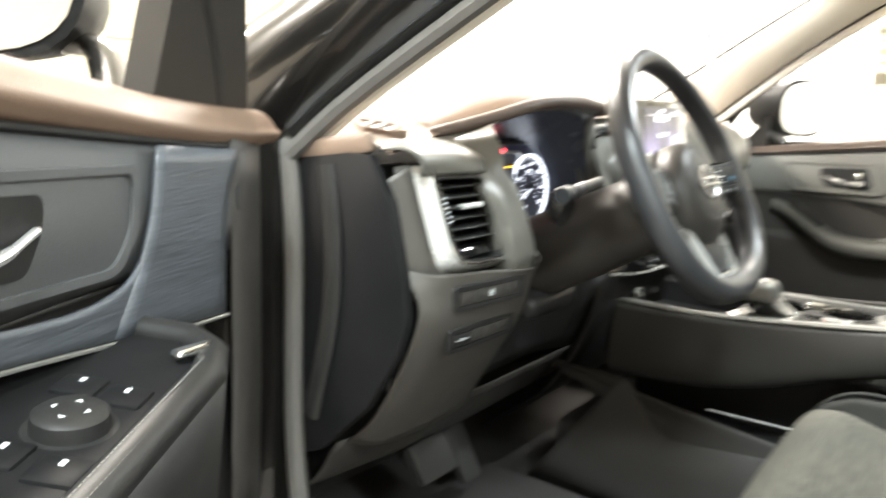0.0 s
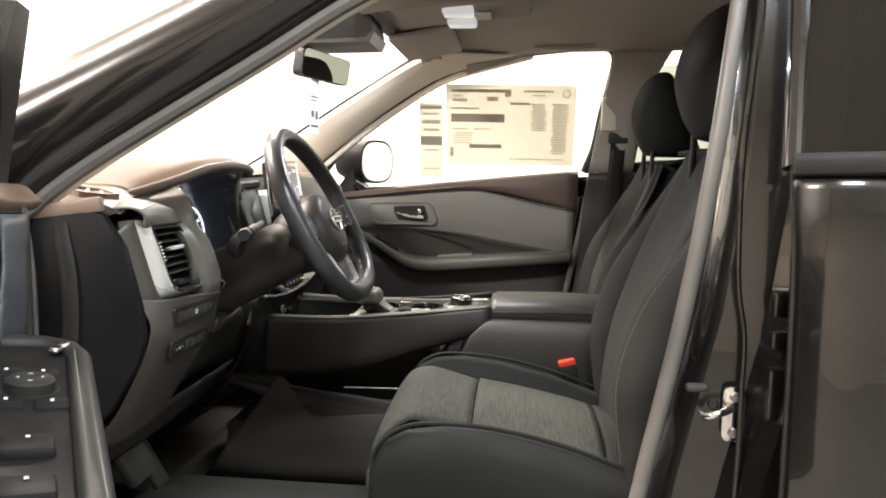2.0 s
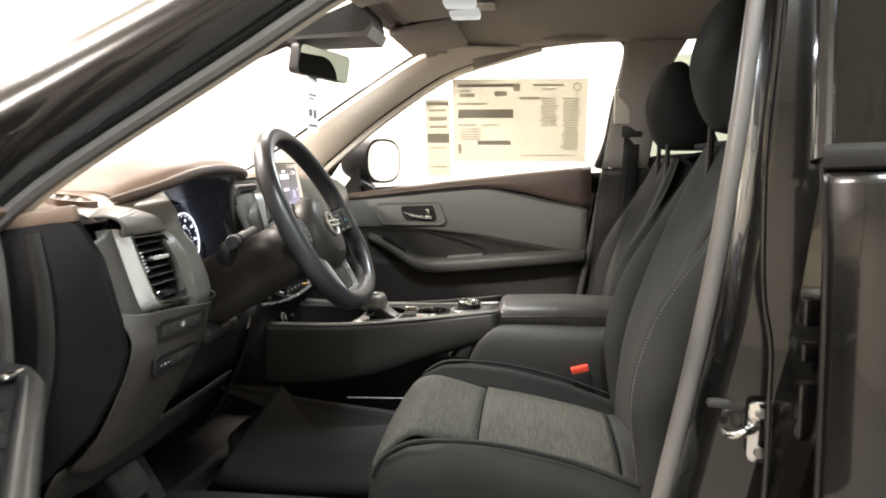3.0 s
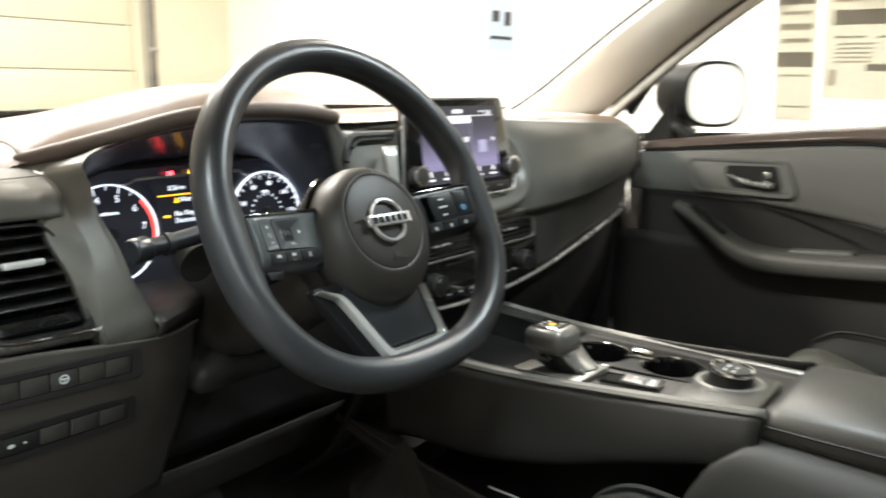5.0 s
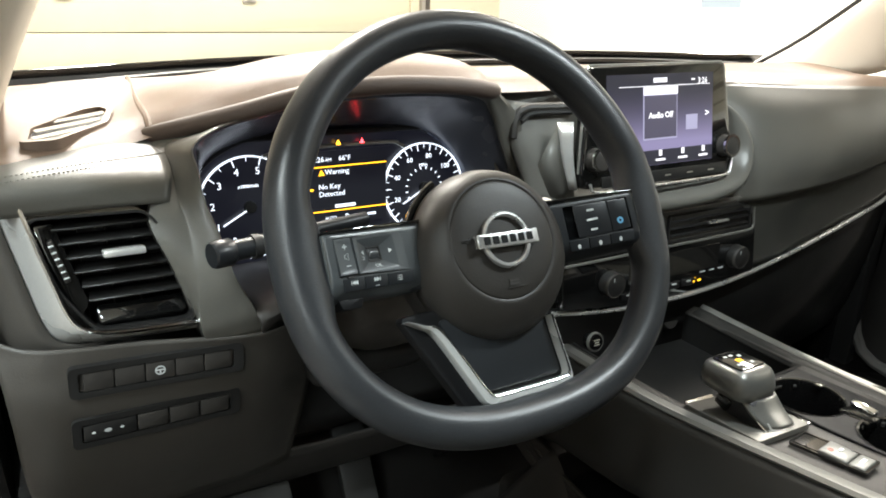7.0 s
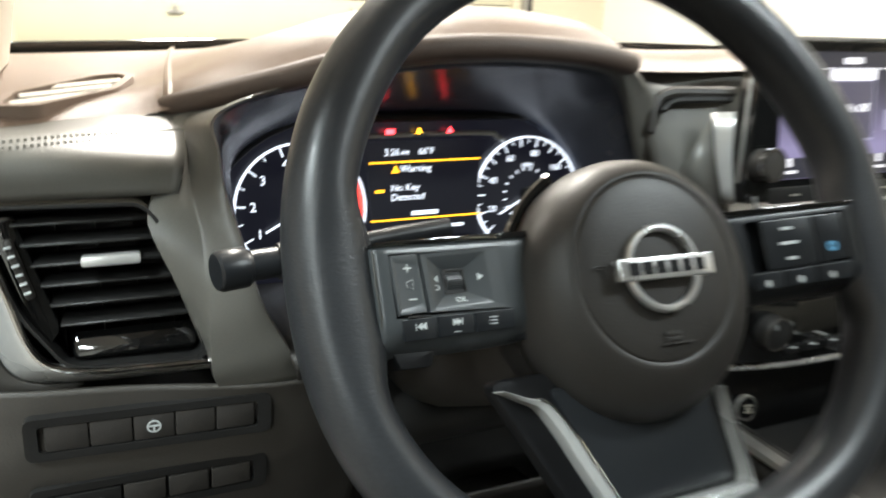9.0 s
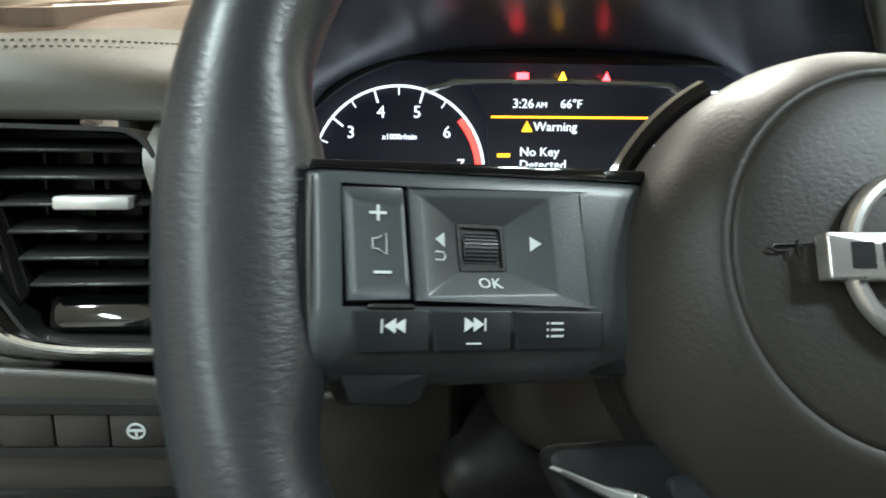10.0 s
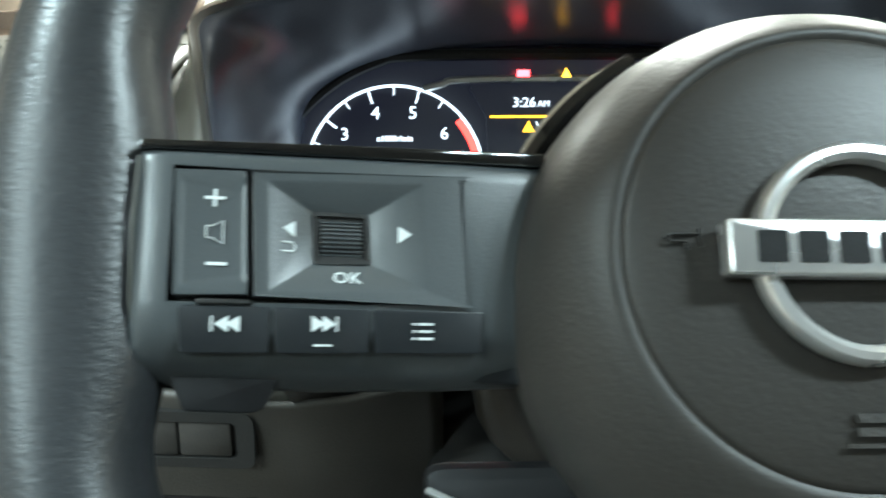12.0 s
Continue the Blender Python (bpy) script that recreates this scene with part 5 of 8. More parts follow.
part("gloss_arc", tube([WM @ Vector((0.0690 * math.cos(radians(q)), -0.004 + 0.0680 * math.sin(radians(q)), -0.036)) for q in range(158, 116, -4)], 0.0032, 8), M_PIANO, wheel, "gloss black arc round the airbag cover")
R = pad_frame(1)
padr = part("right_switch_pad", pad_body(R, ((-0.0470, -0.0006, 0.0219, -0.0270), (-0.0295, 0.0, 0.0217, -0.0276), (0.0, 0.0, 0.0212, -0.0276), (0.0305, 0.0, 0.0207, -0.0262), (0.0352, -0.0002, 0.0206, -0.0250), (0.0368, -0.0012, 0.0204, -0.0235), (0.0375, -0.0040, 0.0200, -0.0215))), M_PADBLACK, wheel, "black switch pad with cruise and phone buttons", angle=50)
part("gloss_strip", prism(rounded([(-0.049, 0.0220), (0.0375, 0.0204), (0.0370, 0.0222), (0.0, 0.0236), (-0.049, 0.0250)], 0.0006), 0.014, R @ Matrix.Translation((0, 0, -0.0138)), 0.0005), M_PIANO, wheel)
# the same highlight bead on the right pad
part("pad_edge_highlight", tube([R @ Vector(p) for p in ((0.0372, 0.0190, -0.0012), (0.0376, 0.006, -0.0010), (0.0372, -0.010, -0.0014), (0.0360, -0.0185, -0.0045))], 0.0005, 6), M_SATIN, wheel)
part("cruise_key", prism(rounded([(-0.0205, 0.0168), (0.0105, 0.0165), (0.0105, -0.0098), (-0.0205, -0.0102)], 0.0014), 0.0010, R @ Matrix.Translation((0, 0, -0.0002)), 0.0004), M_PADBLACK, padr)
part("assist_key", prism(rounded([(0.0112, 0.0165), (0.0285, 0.0160), (0.0285, -0.0092), (0.0112, -0.0098)], 0.0014), 0.0010, R @ Matrix.Translation((0, 0, -0.0002)), 0.0004), M_PADBLACK, padr)
for y, w in ((0.0112, 0.0065), (0.0032, 0.0105), (-0.0052, 0.0060)):
    part("cruise_symbol", box((0, 0, 0), (w, 0.0017, 0.0002), m=R @ Matrix.Translation((-0.0055, y, 0.0010))), M_ICON, padr)
part("assist_symbol", ring(circle(0.0029, 16), circle(0.0012, 16), 0.0002, R @ Matrix.Translation((0.0198, -0.0018, 0.0009))), M_BLUEGLOW, padr)
KR = R @ Matrix.Translation((0, -0.0145, -0.0002)) @ pose(0, 0, 0, 9)
for xa, xb, xs in ((-0.0300, -0.0125, -0.0218), (-0.0119, 0.0072, -0.0021), (0.0078, 0.0300, 0.0170)):
    part("phone_key", prism(rounded([(xa, 0.0032), (xa, -0.0058), (xb, -0.0058), (xb, 0.0032)], 0.0006, 3), 0.0012, KR @ Matrix.Translation((0, 0, -0.0008)), 0.0004), M_PADBLACK, padr)
    part("phone_symbol", prism(circle(0.0015, 8, sy=1.4), 0.0002, KR @ Matrix.Translation((xs, -0.0036 + 0.0010, 0.0004))), M_ICON, padr)
# lower spoke: a dark arm behind, a black hollow framed by a silver V
part("lower_spoke", prism(rounded([(-0.088, -0.040), (-0.046, -0.121), (0.054, -0.121), (0.046, -0.040)], 0.008), 0.010, WM @ Matrix.Translation((0, 0, -0.0400)), 0.003), M_SPOKE, wheel, "dark lower spoke of the wheel")
part("spoke_panel", prism(rounded([(-0.058, -0.048), (-0.030, -0.108), (0.041, -0.108), (0.034, -0.048)], 0.006), 0.003, WM @ Matrix.Translation((0, 0, -0.0300)), 0.001), M_PADBLACK, wheel, "smooth black panel inside the silver V")
lo_c = curve([(*p, 0) for p in [(-0.085, -0.0450), (-0.074, -0.0512), (-0.0665, -0.0560), (-0.0585, -0.0690), (-0.0500, -0.0860), (-0.0400, -0.1060), (-0.0345, -0.1155), (-0.0270, -0.1180), (0.0, -0.1182), (0.0400, -0.1180), (0.0475, -0.1150), (0.0480, -0.1060), (0.0455, -0.0860), (0.0425, -0.0620)]], 70)
li_c = curve([(*p, 0) for p in [(-0.084, -0.0442), (-0.072, -0.0488), (-0.0610, -0.0520), (-0.0500, -0.0670), (-0.0405, -0.0850), (-0.0310, -0.1020), (-0.0270, -0.1070), (-0.0220, -0.1085), (0.0, -0.1090), (0.0360, -0.1088), (0.0415, -0.1070), (0.0425, -0.1020), (0.0405, -0.0850), (0.0385, -0.0620)]], 70)
rows = []
li_c = [o.lerp(i, 0.72) for o, i in zip(lo_c, li_c)]
for o, i in zip(lo_c, li_c):
    rows.append([WM @ Vector((o.x, o.y, -0.034)), WM @ Vector((o.x, o.y, -0.0235)), WM @ Vector((*o.lerp(i, 0.12).xy, -0.0215)), WM @ Vector((*o.lerp(i, 0.80).xy, -0.0200)), WM @ Vector((*o.lerp(i, 0.95).xy, -0.0200)), WM @ Vector((i.x, i.y, -0.0215)), WM @ Vector((i.x, i.y, -0.034))])
part("silver_spoke_trim", loft(rows, True, True), M_SILVER, wheel, "satin silver V-shaped spoke trim", angle=30)
# thin chrome tube drawn as the highlight on the V's inner edge
part("spoke_edge_highlight", tube([WM @ Vector((*o.lerp(i, 0.9).xy, -0.0200)) for o, i in list(zip(lo_c, li_c))[8:]], 0.0008, 6), M_CHROME, wheel)

# ---- steering column with stalks ----
column = thing("steering_column", (-0.37, 0.12, 0.95), "dark grey steering column shroud with two stalks", "steering column")
ax = -WN
rows = []
for d, rw, rh in ((0.035, 0.046, 0.044), (0.06, 0.056, 0.048), (0.11, 0.058, 0.050), (0.19, 0.058, 0.054), (0.27, 0.056, 0.055)):
    c = HUB + ax * d + Vector((-0.003, 0, -0.008))
    rows.append([c + WU * rw * math.cos(q) * (1 + 0.12 * abs(math.sin(2 * q))) + WV * rh * math.sin(q) * (1 + 0.12 * abs(math.sin(2 * q))) for q in [2 * math.pi * k / 28 for k in range(28)]])
part("shroud", loft(rows, True, True), M_DARK, column)
part("column_tray", box((-0.385, 0.235, 0.845), (0.13, 0.10, 0.035), 0.015, 4, pose(0, 0, 0, 20)), M_BLACK, column)
ls = [(-0.425, 0.118, 1.012), (-0.47, 0.112, 1.010), (-0.515, 0.107, 1.006), (-0.545, 0.103, 1.005)]
stalk = part("indicator_stalk", tube(curve(ls, 12), [0.006] * 5 + [0.0080] * 7, 14), M_PADBLACK, column, "black indicator stalk with a ribbed end")
part("stalk_end", tube([(-0.540, 0.104, 1.005), (-0.543, 0.1035, 1.005), (-0.556, 0.1015, 1.0045), (-0.558, 0.101, 1.0045)], [0.0080, 0.0106, 0.0106, 0.0092], 20), M_PADBLACK, stalk)
part("stalk_ring", tube([(-0.520, 0.106, 1.0055), (-0.526, 0.1055, 1.0055)], 0.0096, 18), M_BLACK, stalk)
rs = [(-0.325, 0.118, 1.000), (-0.29, 0.113, 1.000), (-0.262, 0.109, 1.001), (-0.238, 0.107, 1.002)]
stalk2 = part("wiper_stalk", tube(curve(rs, 12), [0.007] * 5 + [0.009] * 7, 14), M_DARK, column, "dark wiper stalk")
part("stalk_knob", box((-0.250, 0.104, 1.008), (0.016, 0.012, 0.010), 0.003, 2), M_SILVER, stalk2)
part("column_knob", lathe([(0, 0.02), (0.016, 0.02), (0.019, 0.015), (0.019, 0), (0, 0)], axes((-0.475, 0.135, 0.975), (0, -0.3, 1), (0, -1, 0)) @ pose(0, 0, 0, 90), 24), M_BLACK, column)

# ---- instruments ----
cl = thing("instrument_cluster", (-0.36, 0.33, 0.98), "lit instrument cluster with two white dials and a warning display", "instrument cluster")
IC = axes((-0.362, 0.319, 0.985), (1, 0, 0), (0, 0.12, 1))   # x right, y up, z towards the driver
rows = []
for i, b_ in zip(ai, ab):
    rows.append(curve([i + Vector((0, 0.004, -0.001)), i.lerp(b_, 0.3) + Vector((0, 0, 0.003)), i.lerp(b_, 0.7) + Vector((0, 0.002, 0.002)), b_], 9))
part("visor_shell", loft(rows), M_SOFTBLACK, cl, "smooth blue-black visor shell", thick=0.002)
part("back_plate", prism(rounded([(-0.166, -0.070), (-0.168, 0.012), (-0.147, 0.042), (-0.110, 0.062), (0.112, 0.062), (0.150, 0.040), (0.170, 0.010), (0.172, -0.070)], 0.02), 0.002, IC @ Matrix.Translation((0, 0, -0.003))), M_DIAL, cl)
fr = curve([(*p, 0.004) for p in [(-0.166, -0.055), (-0.165, 0.012), (-0.147, 0.038), (-0.115, 0.056), (-0.080, 0.0605), (0.085, 0.0605), (0.118, 0.056), (0.150, 0.038), (0.168, 0.010), (0.170, -0.055)]], 60)
part("inner_bezel", tube([IC @ p for p in fr], 0.0035, 8), M_BLACK, cl)
part("silver_shelf", tube([IC @ p for p in curve([(-0.086, 0.0410, 0.004), (-0.074, 0.0440, 0.004), (-0.064, 0.0462, 0.004), (0.0, 0.0468, 0.004), (0.062, 0.0462, 0.004), (0.072, 0.0430, 0.004), (0.080, 0.0390, 0.004)], 24)], 0.0022, 6), M_SILVER, cl)
cx_t, cx_s, cy = -0.1030, 0.1035, -0.0100
for name, cx, r in (("tachometer", cx_t, 0.0530), ("speedometer", cx_s, 0.0515)):
    D = IC @ Matrix.Translation((cx, cy, 0.001))
    dial = part(name, prism(circle(r, 48), 0.002, D), M_DIAL, cl, "dark dial with glowing white marks")
    part("dial_ring", ring(circle(r + 0.0006, 72), circle(r - 0.0008, 72), 0.004, D), M_WHITEGLOW, dial)
    n = 17 if name == "tachometer" else 29
    for k in range(n):
        a = radians(241 - 16.75 * k if name == "tachometer" else 238 - 10 * k)
        big = k % 2 == 0
        ln = 0.0075 if big else 0.0045
        if name == "tachometer" and k >= 12:
            continue
        part("dial_mark", box((0, 0, 0), (ln, 0.0011 if big else 0.0007, 0.0003), m=D @ Matrix.Translation(((r - 0.001 - ln / 2) * math.cos(a), (r - 0.001 - ln / 2) * math.sin(a), 0.0025)) @ pose(0, 0, 0, 0, 0, math.degrees(a))), M_WHITEGLOW, dial)
    nums = [str(i) for i in range(9)] if name == "tachometer" else [str(20 * i) for i in range(8)]
    for k, s_ in enumerate(nums):
        a = radians(241 - 33.5 * k if name == "tachometer" else 238 - 40 * k)
        letters("dial_number", s_, 0.0105 if name == "tachometer" else 0.008, D @ Matrix.Translation(((r - 0.0145) * math.cos(a), (r - 0.0145) * math.sin(a), 0.0024)), M_WHITEGLOW, dial)
    part("needle", box((0, 0, 0), (0.034, 0.0014, 0.001), m=D @ Matrix.Translation((0.017 * math.cos(radians(208)) * 1.0, 0.017 * math.sin(radians(208)), 0.006)) @ pose(0, 0, 0, 0, 0, 208)), M_WHITEGLOW, dial)
    part("needle_cap", lathe([(0, 0.007), (0.006, 0.0065), (0.0068, 0.002), (0.0068, 0)], D, 20), M_BLACK, dial)
    if name == "tachometer":
        rz = [(math.cos(radians(a)), math.sin(radians(a))) for a in range(-27, 42, 4)]
        red = loft([[D @ Vector((x * (r - 0.0012), y * (r - 0.0012), 0.0024)), D @ Vector((x * (r - 0.0052), y * (r - 0.0052), 0.0024))] for x, y in rz])
        part("red_zone", red, M_REDGLOW, dial)
        letters("unit_lettering", "x1000r/min", 0.0046, D @ Matrix.Translation((0, 0.022, 0.0024)), M_WHITEGLOW, dial, bold=0.0001)
    else:
        letters("unit_lettering", "MPH", 0.0055, D @ Matrix.Translation((0, 0.026, 0.0024)), M_WHITEGLOW, dial)
        for k in range(16):
            a = radians(225 - 270 * k / 15)
            part("inner_mark", box((0, 0, 0), (0.003, 0.0012, 0.0003), m=D @ Matrix.Translation((0.023 * math.cos(a), 0.023 * math.sin(a), 0.0025)) @ pose(0, 0, 0, 0, 0, math.degrees(a))), M_WHITEGLOW, dial)
screen_m = IC @ Matrix.Translation((0.004, 0.0, 0.004))
disp = part("display", prism(rounded([(-0.0630, 0.0418), (0.0580, 0.0418), (0.0505, 0.0250), (0.0475, -0.0400), (-0.0490, -0.0400), (-0.0530, 0.0250)], 0.002), 0.002, screen_m), M_DIAL, cl, "dark display with an amber warning")
T = screen_m @ Matrix.Translation((0, 0, 0.0026))
for yy in (0.0247, -0.0237):
    part("amber_line", box((0, 0, 0), (0.101, 0.0012, 0.0003), m=T @ Matrix.Translation((0, yy, 0))), M_AMBER, disp)
letters("clock_lettering", "3:26", 0.0080, T @ Matrix.Translation((-0.0304, 0.0327, 0)), M_WHITEGLOW, disp)
letters("clock_lettering", "AM", 0.0050, T @ Matrix.Translation((-0.0188, 0.0320, 0)), M_WHITEGLOW, disp)
letters("temperature_lettering", "66°F", 0.0076, T @ Matrix.Translation((0.0003, 0.0327, 0)), M_WHITEGLOW, disp)
letters("warning_lettering", "Warning", 0.0080, T @ Matrix.Translation((-0.0095, 0.0187, 0)), M_WHITEGLOW, disp)
letters("warning_lettering", "No Key", 0.0080, T @ Matrix.Translation((-0.0320, 0.0030, 0)), M_WHITEGLOW, disp, "LEFT")
letters("warning_lettering", "Detected", 0.0080, T @ Matrix.Translation((-0.0320, -0.0050, 0)), M_WHITEGLOW, disp, "LEFT")
letters("gear_lettering", "P", 0.0095, T @ Matrix.Translation((-0.0008, -0.0325, 0)), M_WHITEGLOW, disp)
letters("mode_lettering", "AUTO", 0.0048, T @ Matrix.Translation((-0.020, -0.0318, 0)), M_WHITEGLOW, disp)
part("odometer_bar", box((0, 0, 0), (0.014, 0.0026, 0.0003), m=T @ Matrix.Translation((0.027, -0.0318, 0))), M_WHITEGLOW, disp)
part("trip_bar", box((0, 0, 0), (0.024, 0.0034, 0.0003), m=T @ Matrix.Translation((-0.002, -0.0190, 0))), M_WHITEGLOW, disp)
part("warning_triangle", prism([(-0.0035, -0.003), (0.0035, -0.003), (0, 0.0035)], 0.0003, T @ Matrix.Translation((-0.0277, 0.0187, 0))), M_AMBER, disp)
part("key_symbol", box((0, 0, 0), (0.008, 0.0022, 0.0003), m=T @ Matrix.Translation((-0.0420, 0.0010, 0))), M_AMBER, disp)
for x, m_ in ((-0.3890, M_TELLRED), (-0.3637, M_TELLAMBER), (-0.3355, M_TELLRED)):
    tl = axes((x, 0.3195, 1.0350), (1, 0, 0), (0, 0.12, 1))
    if x == -0.3890:
        part("telltale", box((0, 0, 0), (0.0075, 0.004, 0.0006), 0.0005, 1, tl), m_, cl)
    else:
        part("telltale", prism([(-0.0026, -0.0022), (0.0026, -0.0022), (0, 0.0030)], 0.0006, tl), m_, cl)

# ---- touch screen ----
ts = thing("touchscreen", (0, 0.2, 1.05), "black touchscreen unit, lit, with two round knobs", "car display")
TM = axes((0.0, 0.201, 1.050), (1, 0.01, 0), (0, 0.155, 1))
case = part("casing", prism(rounded([(-0.122, -0.064), (0.122, -0.064), (0.125, -0.045), (0.1095, 0.0705), (-0.1095, 0.0705), (-0.125, -0.045)], 0.006), 0.016, TM @ Matrix.Translation((0, 0, -0.016)), 0.002), M_PIANO, ts)
part("casing_edge", tube([TM @ Vector(p) for p in ((0.1265, -0.046, -0.006), (0.1110, 0.0700, -0.006), (0.1080, 0.0722, -0.006), (-0.1080, 0.0722, -0.006), (-0.1110, 0.0700, -0.006), (-0.1265, -0.046, -0.006))], 0.0016, 6), M_RAIL, case)
M_SCREEN = glowing("lit_screen", (0.020, 0.018, 0.036), 1.0)
sn = M_SCREEN.node_tree
gt, gs, gm, gx = (sn.nodes.new(k) for k in ("ShaderNodeTexCoord", "ShaderNodeSeparateXYZ", "ShaderNodeMapRange", "ShaderNodeMix"))
gm.inputs["From Min"].default_value, gm.inputs["From Max"].default_value = 0.95, 0.25    # the picture's glow grows downwards
gp = sn.nodes.new("ShaderNodeMath")
gp.operation, gp.inputs[1].default_value = "POWER", 2.2
gx.data_type = "RGBA"
gx.inputs["A"].default_value, gx.inputs["B"].default_value = (0.012, 0.011, 0.026, 1), (0.26, 0.23, 0.40, 1)
sn.links.new(gt.outputs["Generated"], gs.inputs[0])
sn.links.new(gs.outputs["Z"], gm.inputs["Value"])
sn.links.new(gm.outputs[0], gp.inputs[0])
sn.links.new(gp.outputs[0], gx.inputs["Factor"])
sn.links.new(gx.outputs["Result"], sn.nodes["Principled BSDF"].inputs["Emission Color"])
M_SCREENLT = glowing("lit_screen_pale", (0.40, 0.39, 0.56), 1.0)
M_SCREENTXT = glowing("screen_white", (0.95, 0.95, 1.0), 1.3)
lcd = part("lcd", prism([(-0.0885, -0.0455), (0.0865, -0.0455), (0.0865, 0.0605), (-0.0885, 0.0605)], 0.0006, TM @ Matrix.Translation((0, 0, 0.0001))), M_SCREEN, ts)
F = TM @ Matrix.Translation((0, 0, 0.0012))


def flat(name, x, y, w, h, m_, z=0.0):
    return part(name, box((0, 0, 0), (w, h, 0.0003), m=F @ Matrix.Translation((x, y, z))), m_, lcd)


flat("menu_band", -0.001, -0.0365, 0.175, 0.0175, glowing("screen_band", (0.02, 0.019, 0.032), 1.0), -0.0002)
flat("status_line", 0.005, 0.0465, 0.150, 0.0008, M_SCREENTXT)
letters("clock_lettering", "3:26", 0.0098, F @ Matrix.Translation((0.067, 0.0505, 0)), M_SCREENTXT, lcd)
flat("signal_bar", 0.0505, 0.0525, 0.006, 0.002, M_SCREENTXT)
flat("title_bar", -0.005, 0.0530, 0.022, 0.0052, M_SCREENTXT)
flat("card", -0.0045, 0.0150, 0.056, 0.061, M_SCREENLT)
flat("card_inner", -0.0045, 0.0110, 0.053, 0.049, glowing("screen_card", (0.075, 0.068, 0.11), 1.0), 0.0004)
flat("card_head", -0.0045, 0.0410, 0.056, 0.0090, M_SCREENTXT, 0.0006)
letters("card_lettering", "Audio Off", 0.0098, F @ Matrix.Translation((-0.0045, 0.0125, 0.0007)), M_SCREENTXT, lcd, bold=0.0002)
flat("side_card", 0.049, 0.002, 0.020, 0.018, M_SCREENLT)
letters("arrow_lettering", ">", 0.012, F @ Matrix.Translation((0.076, 0.011, 0)), M_SCREENTXT, lcd, bold=0.0003)
for k, x in enumerate((-0.076, -0.041, -0.004, 0.034, 0.070)):
    flat("menu_symbol", x, -0.0315, 0.005, 0.007, M_SCREENTXT)
    flat("menu_bar", x, -0.0395, 0.016, 0.0026, M_SCREENTXT)
for x in (-0.107, 0.109):
    kn = part("knob", lathe([(0.0, 0.014), (0.0105, 0.014), (0.0118, 0.0135), (0.0122, 0.0125), (0.0135, 0.0), (0.016, 0.0)], TM @ Matrix.Translation((x, -0.0315, 0)), 32), M_DARK, ts, "dark round knob with a bright ring")
    part("knob_ring", ring(circle(0.0142, 32), circle(0.0112, 32), 0.003, TM @ Matrix.Translation((x, -0.0315, 0.0115))), M_CHROME, kn)
part("button_strip", prism(rounded([(-0.098, -0.0655), (0.112, -0.0655), (0.116, -0.0520), (-0.098, -0.0520)], 0.003), 0.002, TM @ Matrix.Translation((0, 0, 0.0)), 0.0006), M_BLACK, ts)
for k in range(5):
    part("strip_mark", box((0, 0, 0), (0.010, 0.0016, 0.0002), m=TM @ Matrix.Translation((-0.068 + 0.038 * k, -0.0590, 0.0022))), M_INK, ts)
part("silver_edge", tube(curve([TM @ Vector(p) for p in ((-0.118, -0.058, 0.004), (-0.108, -0.0680, 0.004), (-0.05, -0.0690, 0.004), (0.05, -0.0690, 0.004), (0.108, -0.0680, 0.004), (0.119, -0.060, 0.003), (0.126, -0.040, 0.0))], 40), 0.0019, 6), M_BADGE, ts, "thin bright line under the screen")
# rounded ledge that wraps the screen's lower edge and sweeps up round its side
ledge = curve([(-0.125, 0.214, 0.964), (-0.06, 0.196, 0.958), (0.03, 0.189, 0.957), (0.10, 0.188, 0.961), (0.141, 0.190, 0.972), (0.160, 0.197, 0.994), (0.163, 0.206, 1.020), (0.150, 0.216, 1.048), (0.131, 0.226, 1.068)], 60)
rows = []
for j, p in enumerate(ledge):
    q = Vector(ledge[min(j + 1, len(ledge) - 1)]) - Vector(ledge[max(j - 1, 0)])
    q.normalize()
    o = Vector((q.z, 0, -q.x))              # away from the screen
    f = min(1.0, (len(ledge) - 1 - j) / 14.0) ** 0.6
    p = Vector(p)
    rows.append([p - o * 0.026 * f + Vector((0, 0.022, 0)), p - o * 0.012 * f + Vector((0, 0.004, 0)), p - o * 0.006 * f + Vector((0, -0.004 * f, 0)), p + Vector((0, -0.0075 * f, 0)), p + o * 0.006 * f + Vector((0, -0.006 * f, 0)), p + o * 0.012 * f + Vector((0, 0.002, 0)), p + o * 0.014 * f + Vector((0, 0.022, 0))])
part("screen_surround", loft(rows), M_LEDGE, ts, "smooth satin grey surround", angle=80)
# the wing beside the screen: a sunk face with a dark upper edge, a folded triangle and a bright bracket
part("screen_wing", skin([[(-0.200, 0.262, 1.083), (-0.186, 0.247, 1.03), (-0.165, 0.227, 0.965)], [(-0.155, 0.256, 1.076), (-0.150, 0.240, 1.03), (-0.140, 0.220, 0.962)], [(-0.116, 0.240, 1.078), (-0.118, 0.224, 1.03), (-0.118, 0.208, 0.962)]], 10, 8), M_LEDGE, ts, "smooth grey wing beside the screen", thick=0.004)
part("wing_hood", tube(curve([(-0.186, 0.2450, 1.040), (-0.180, 0.2490, 1.062), (-0.168, 0.2490, 1.0715), (-0.145, 0.2440, 1.0730), (-0.112, 0.2320, 1.0735)], 20), 0.0050, 8), M_DARK, ts)
part("wing_slot", tube(curve([(-0.174, 0.2455, 1.058), (-0.164, 0.2450, 1.0655), (-0.145, 0.2400, 1.0675), (-0.116, 0.2300, 1.068)], 14), 0.0030, 8), M_BLACK, ts)
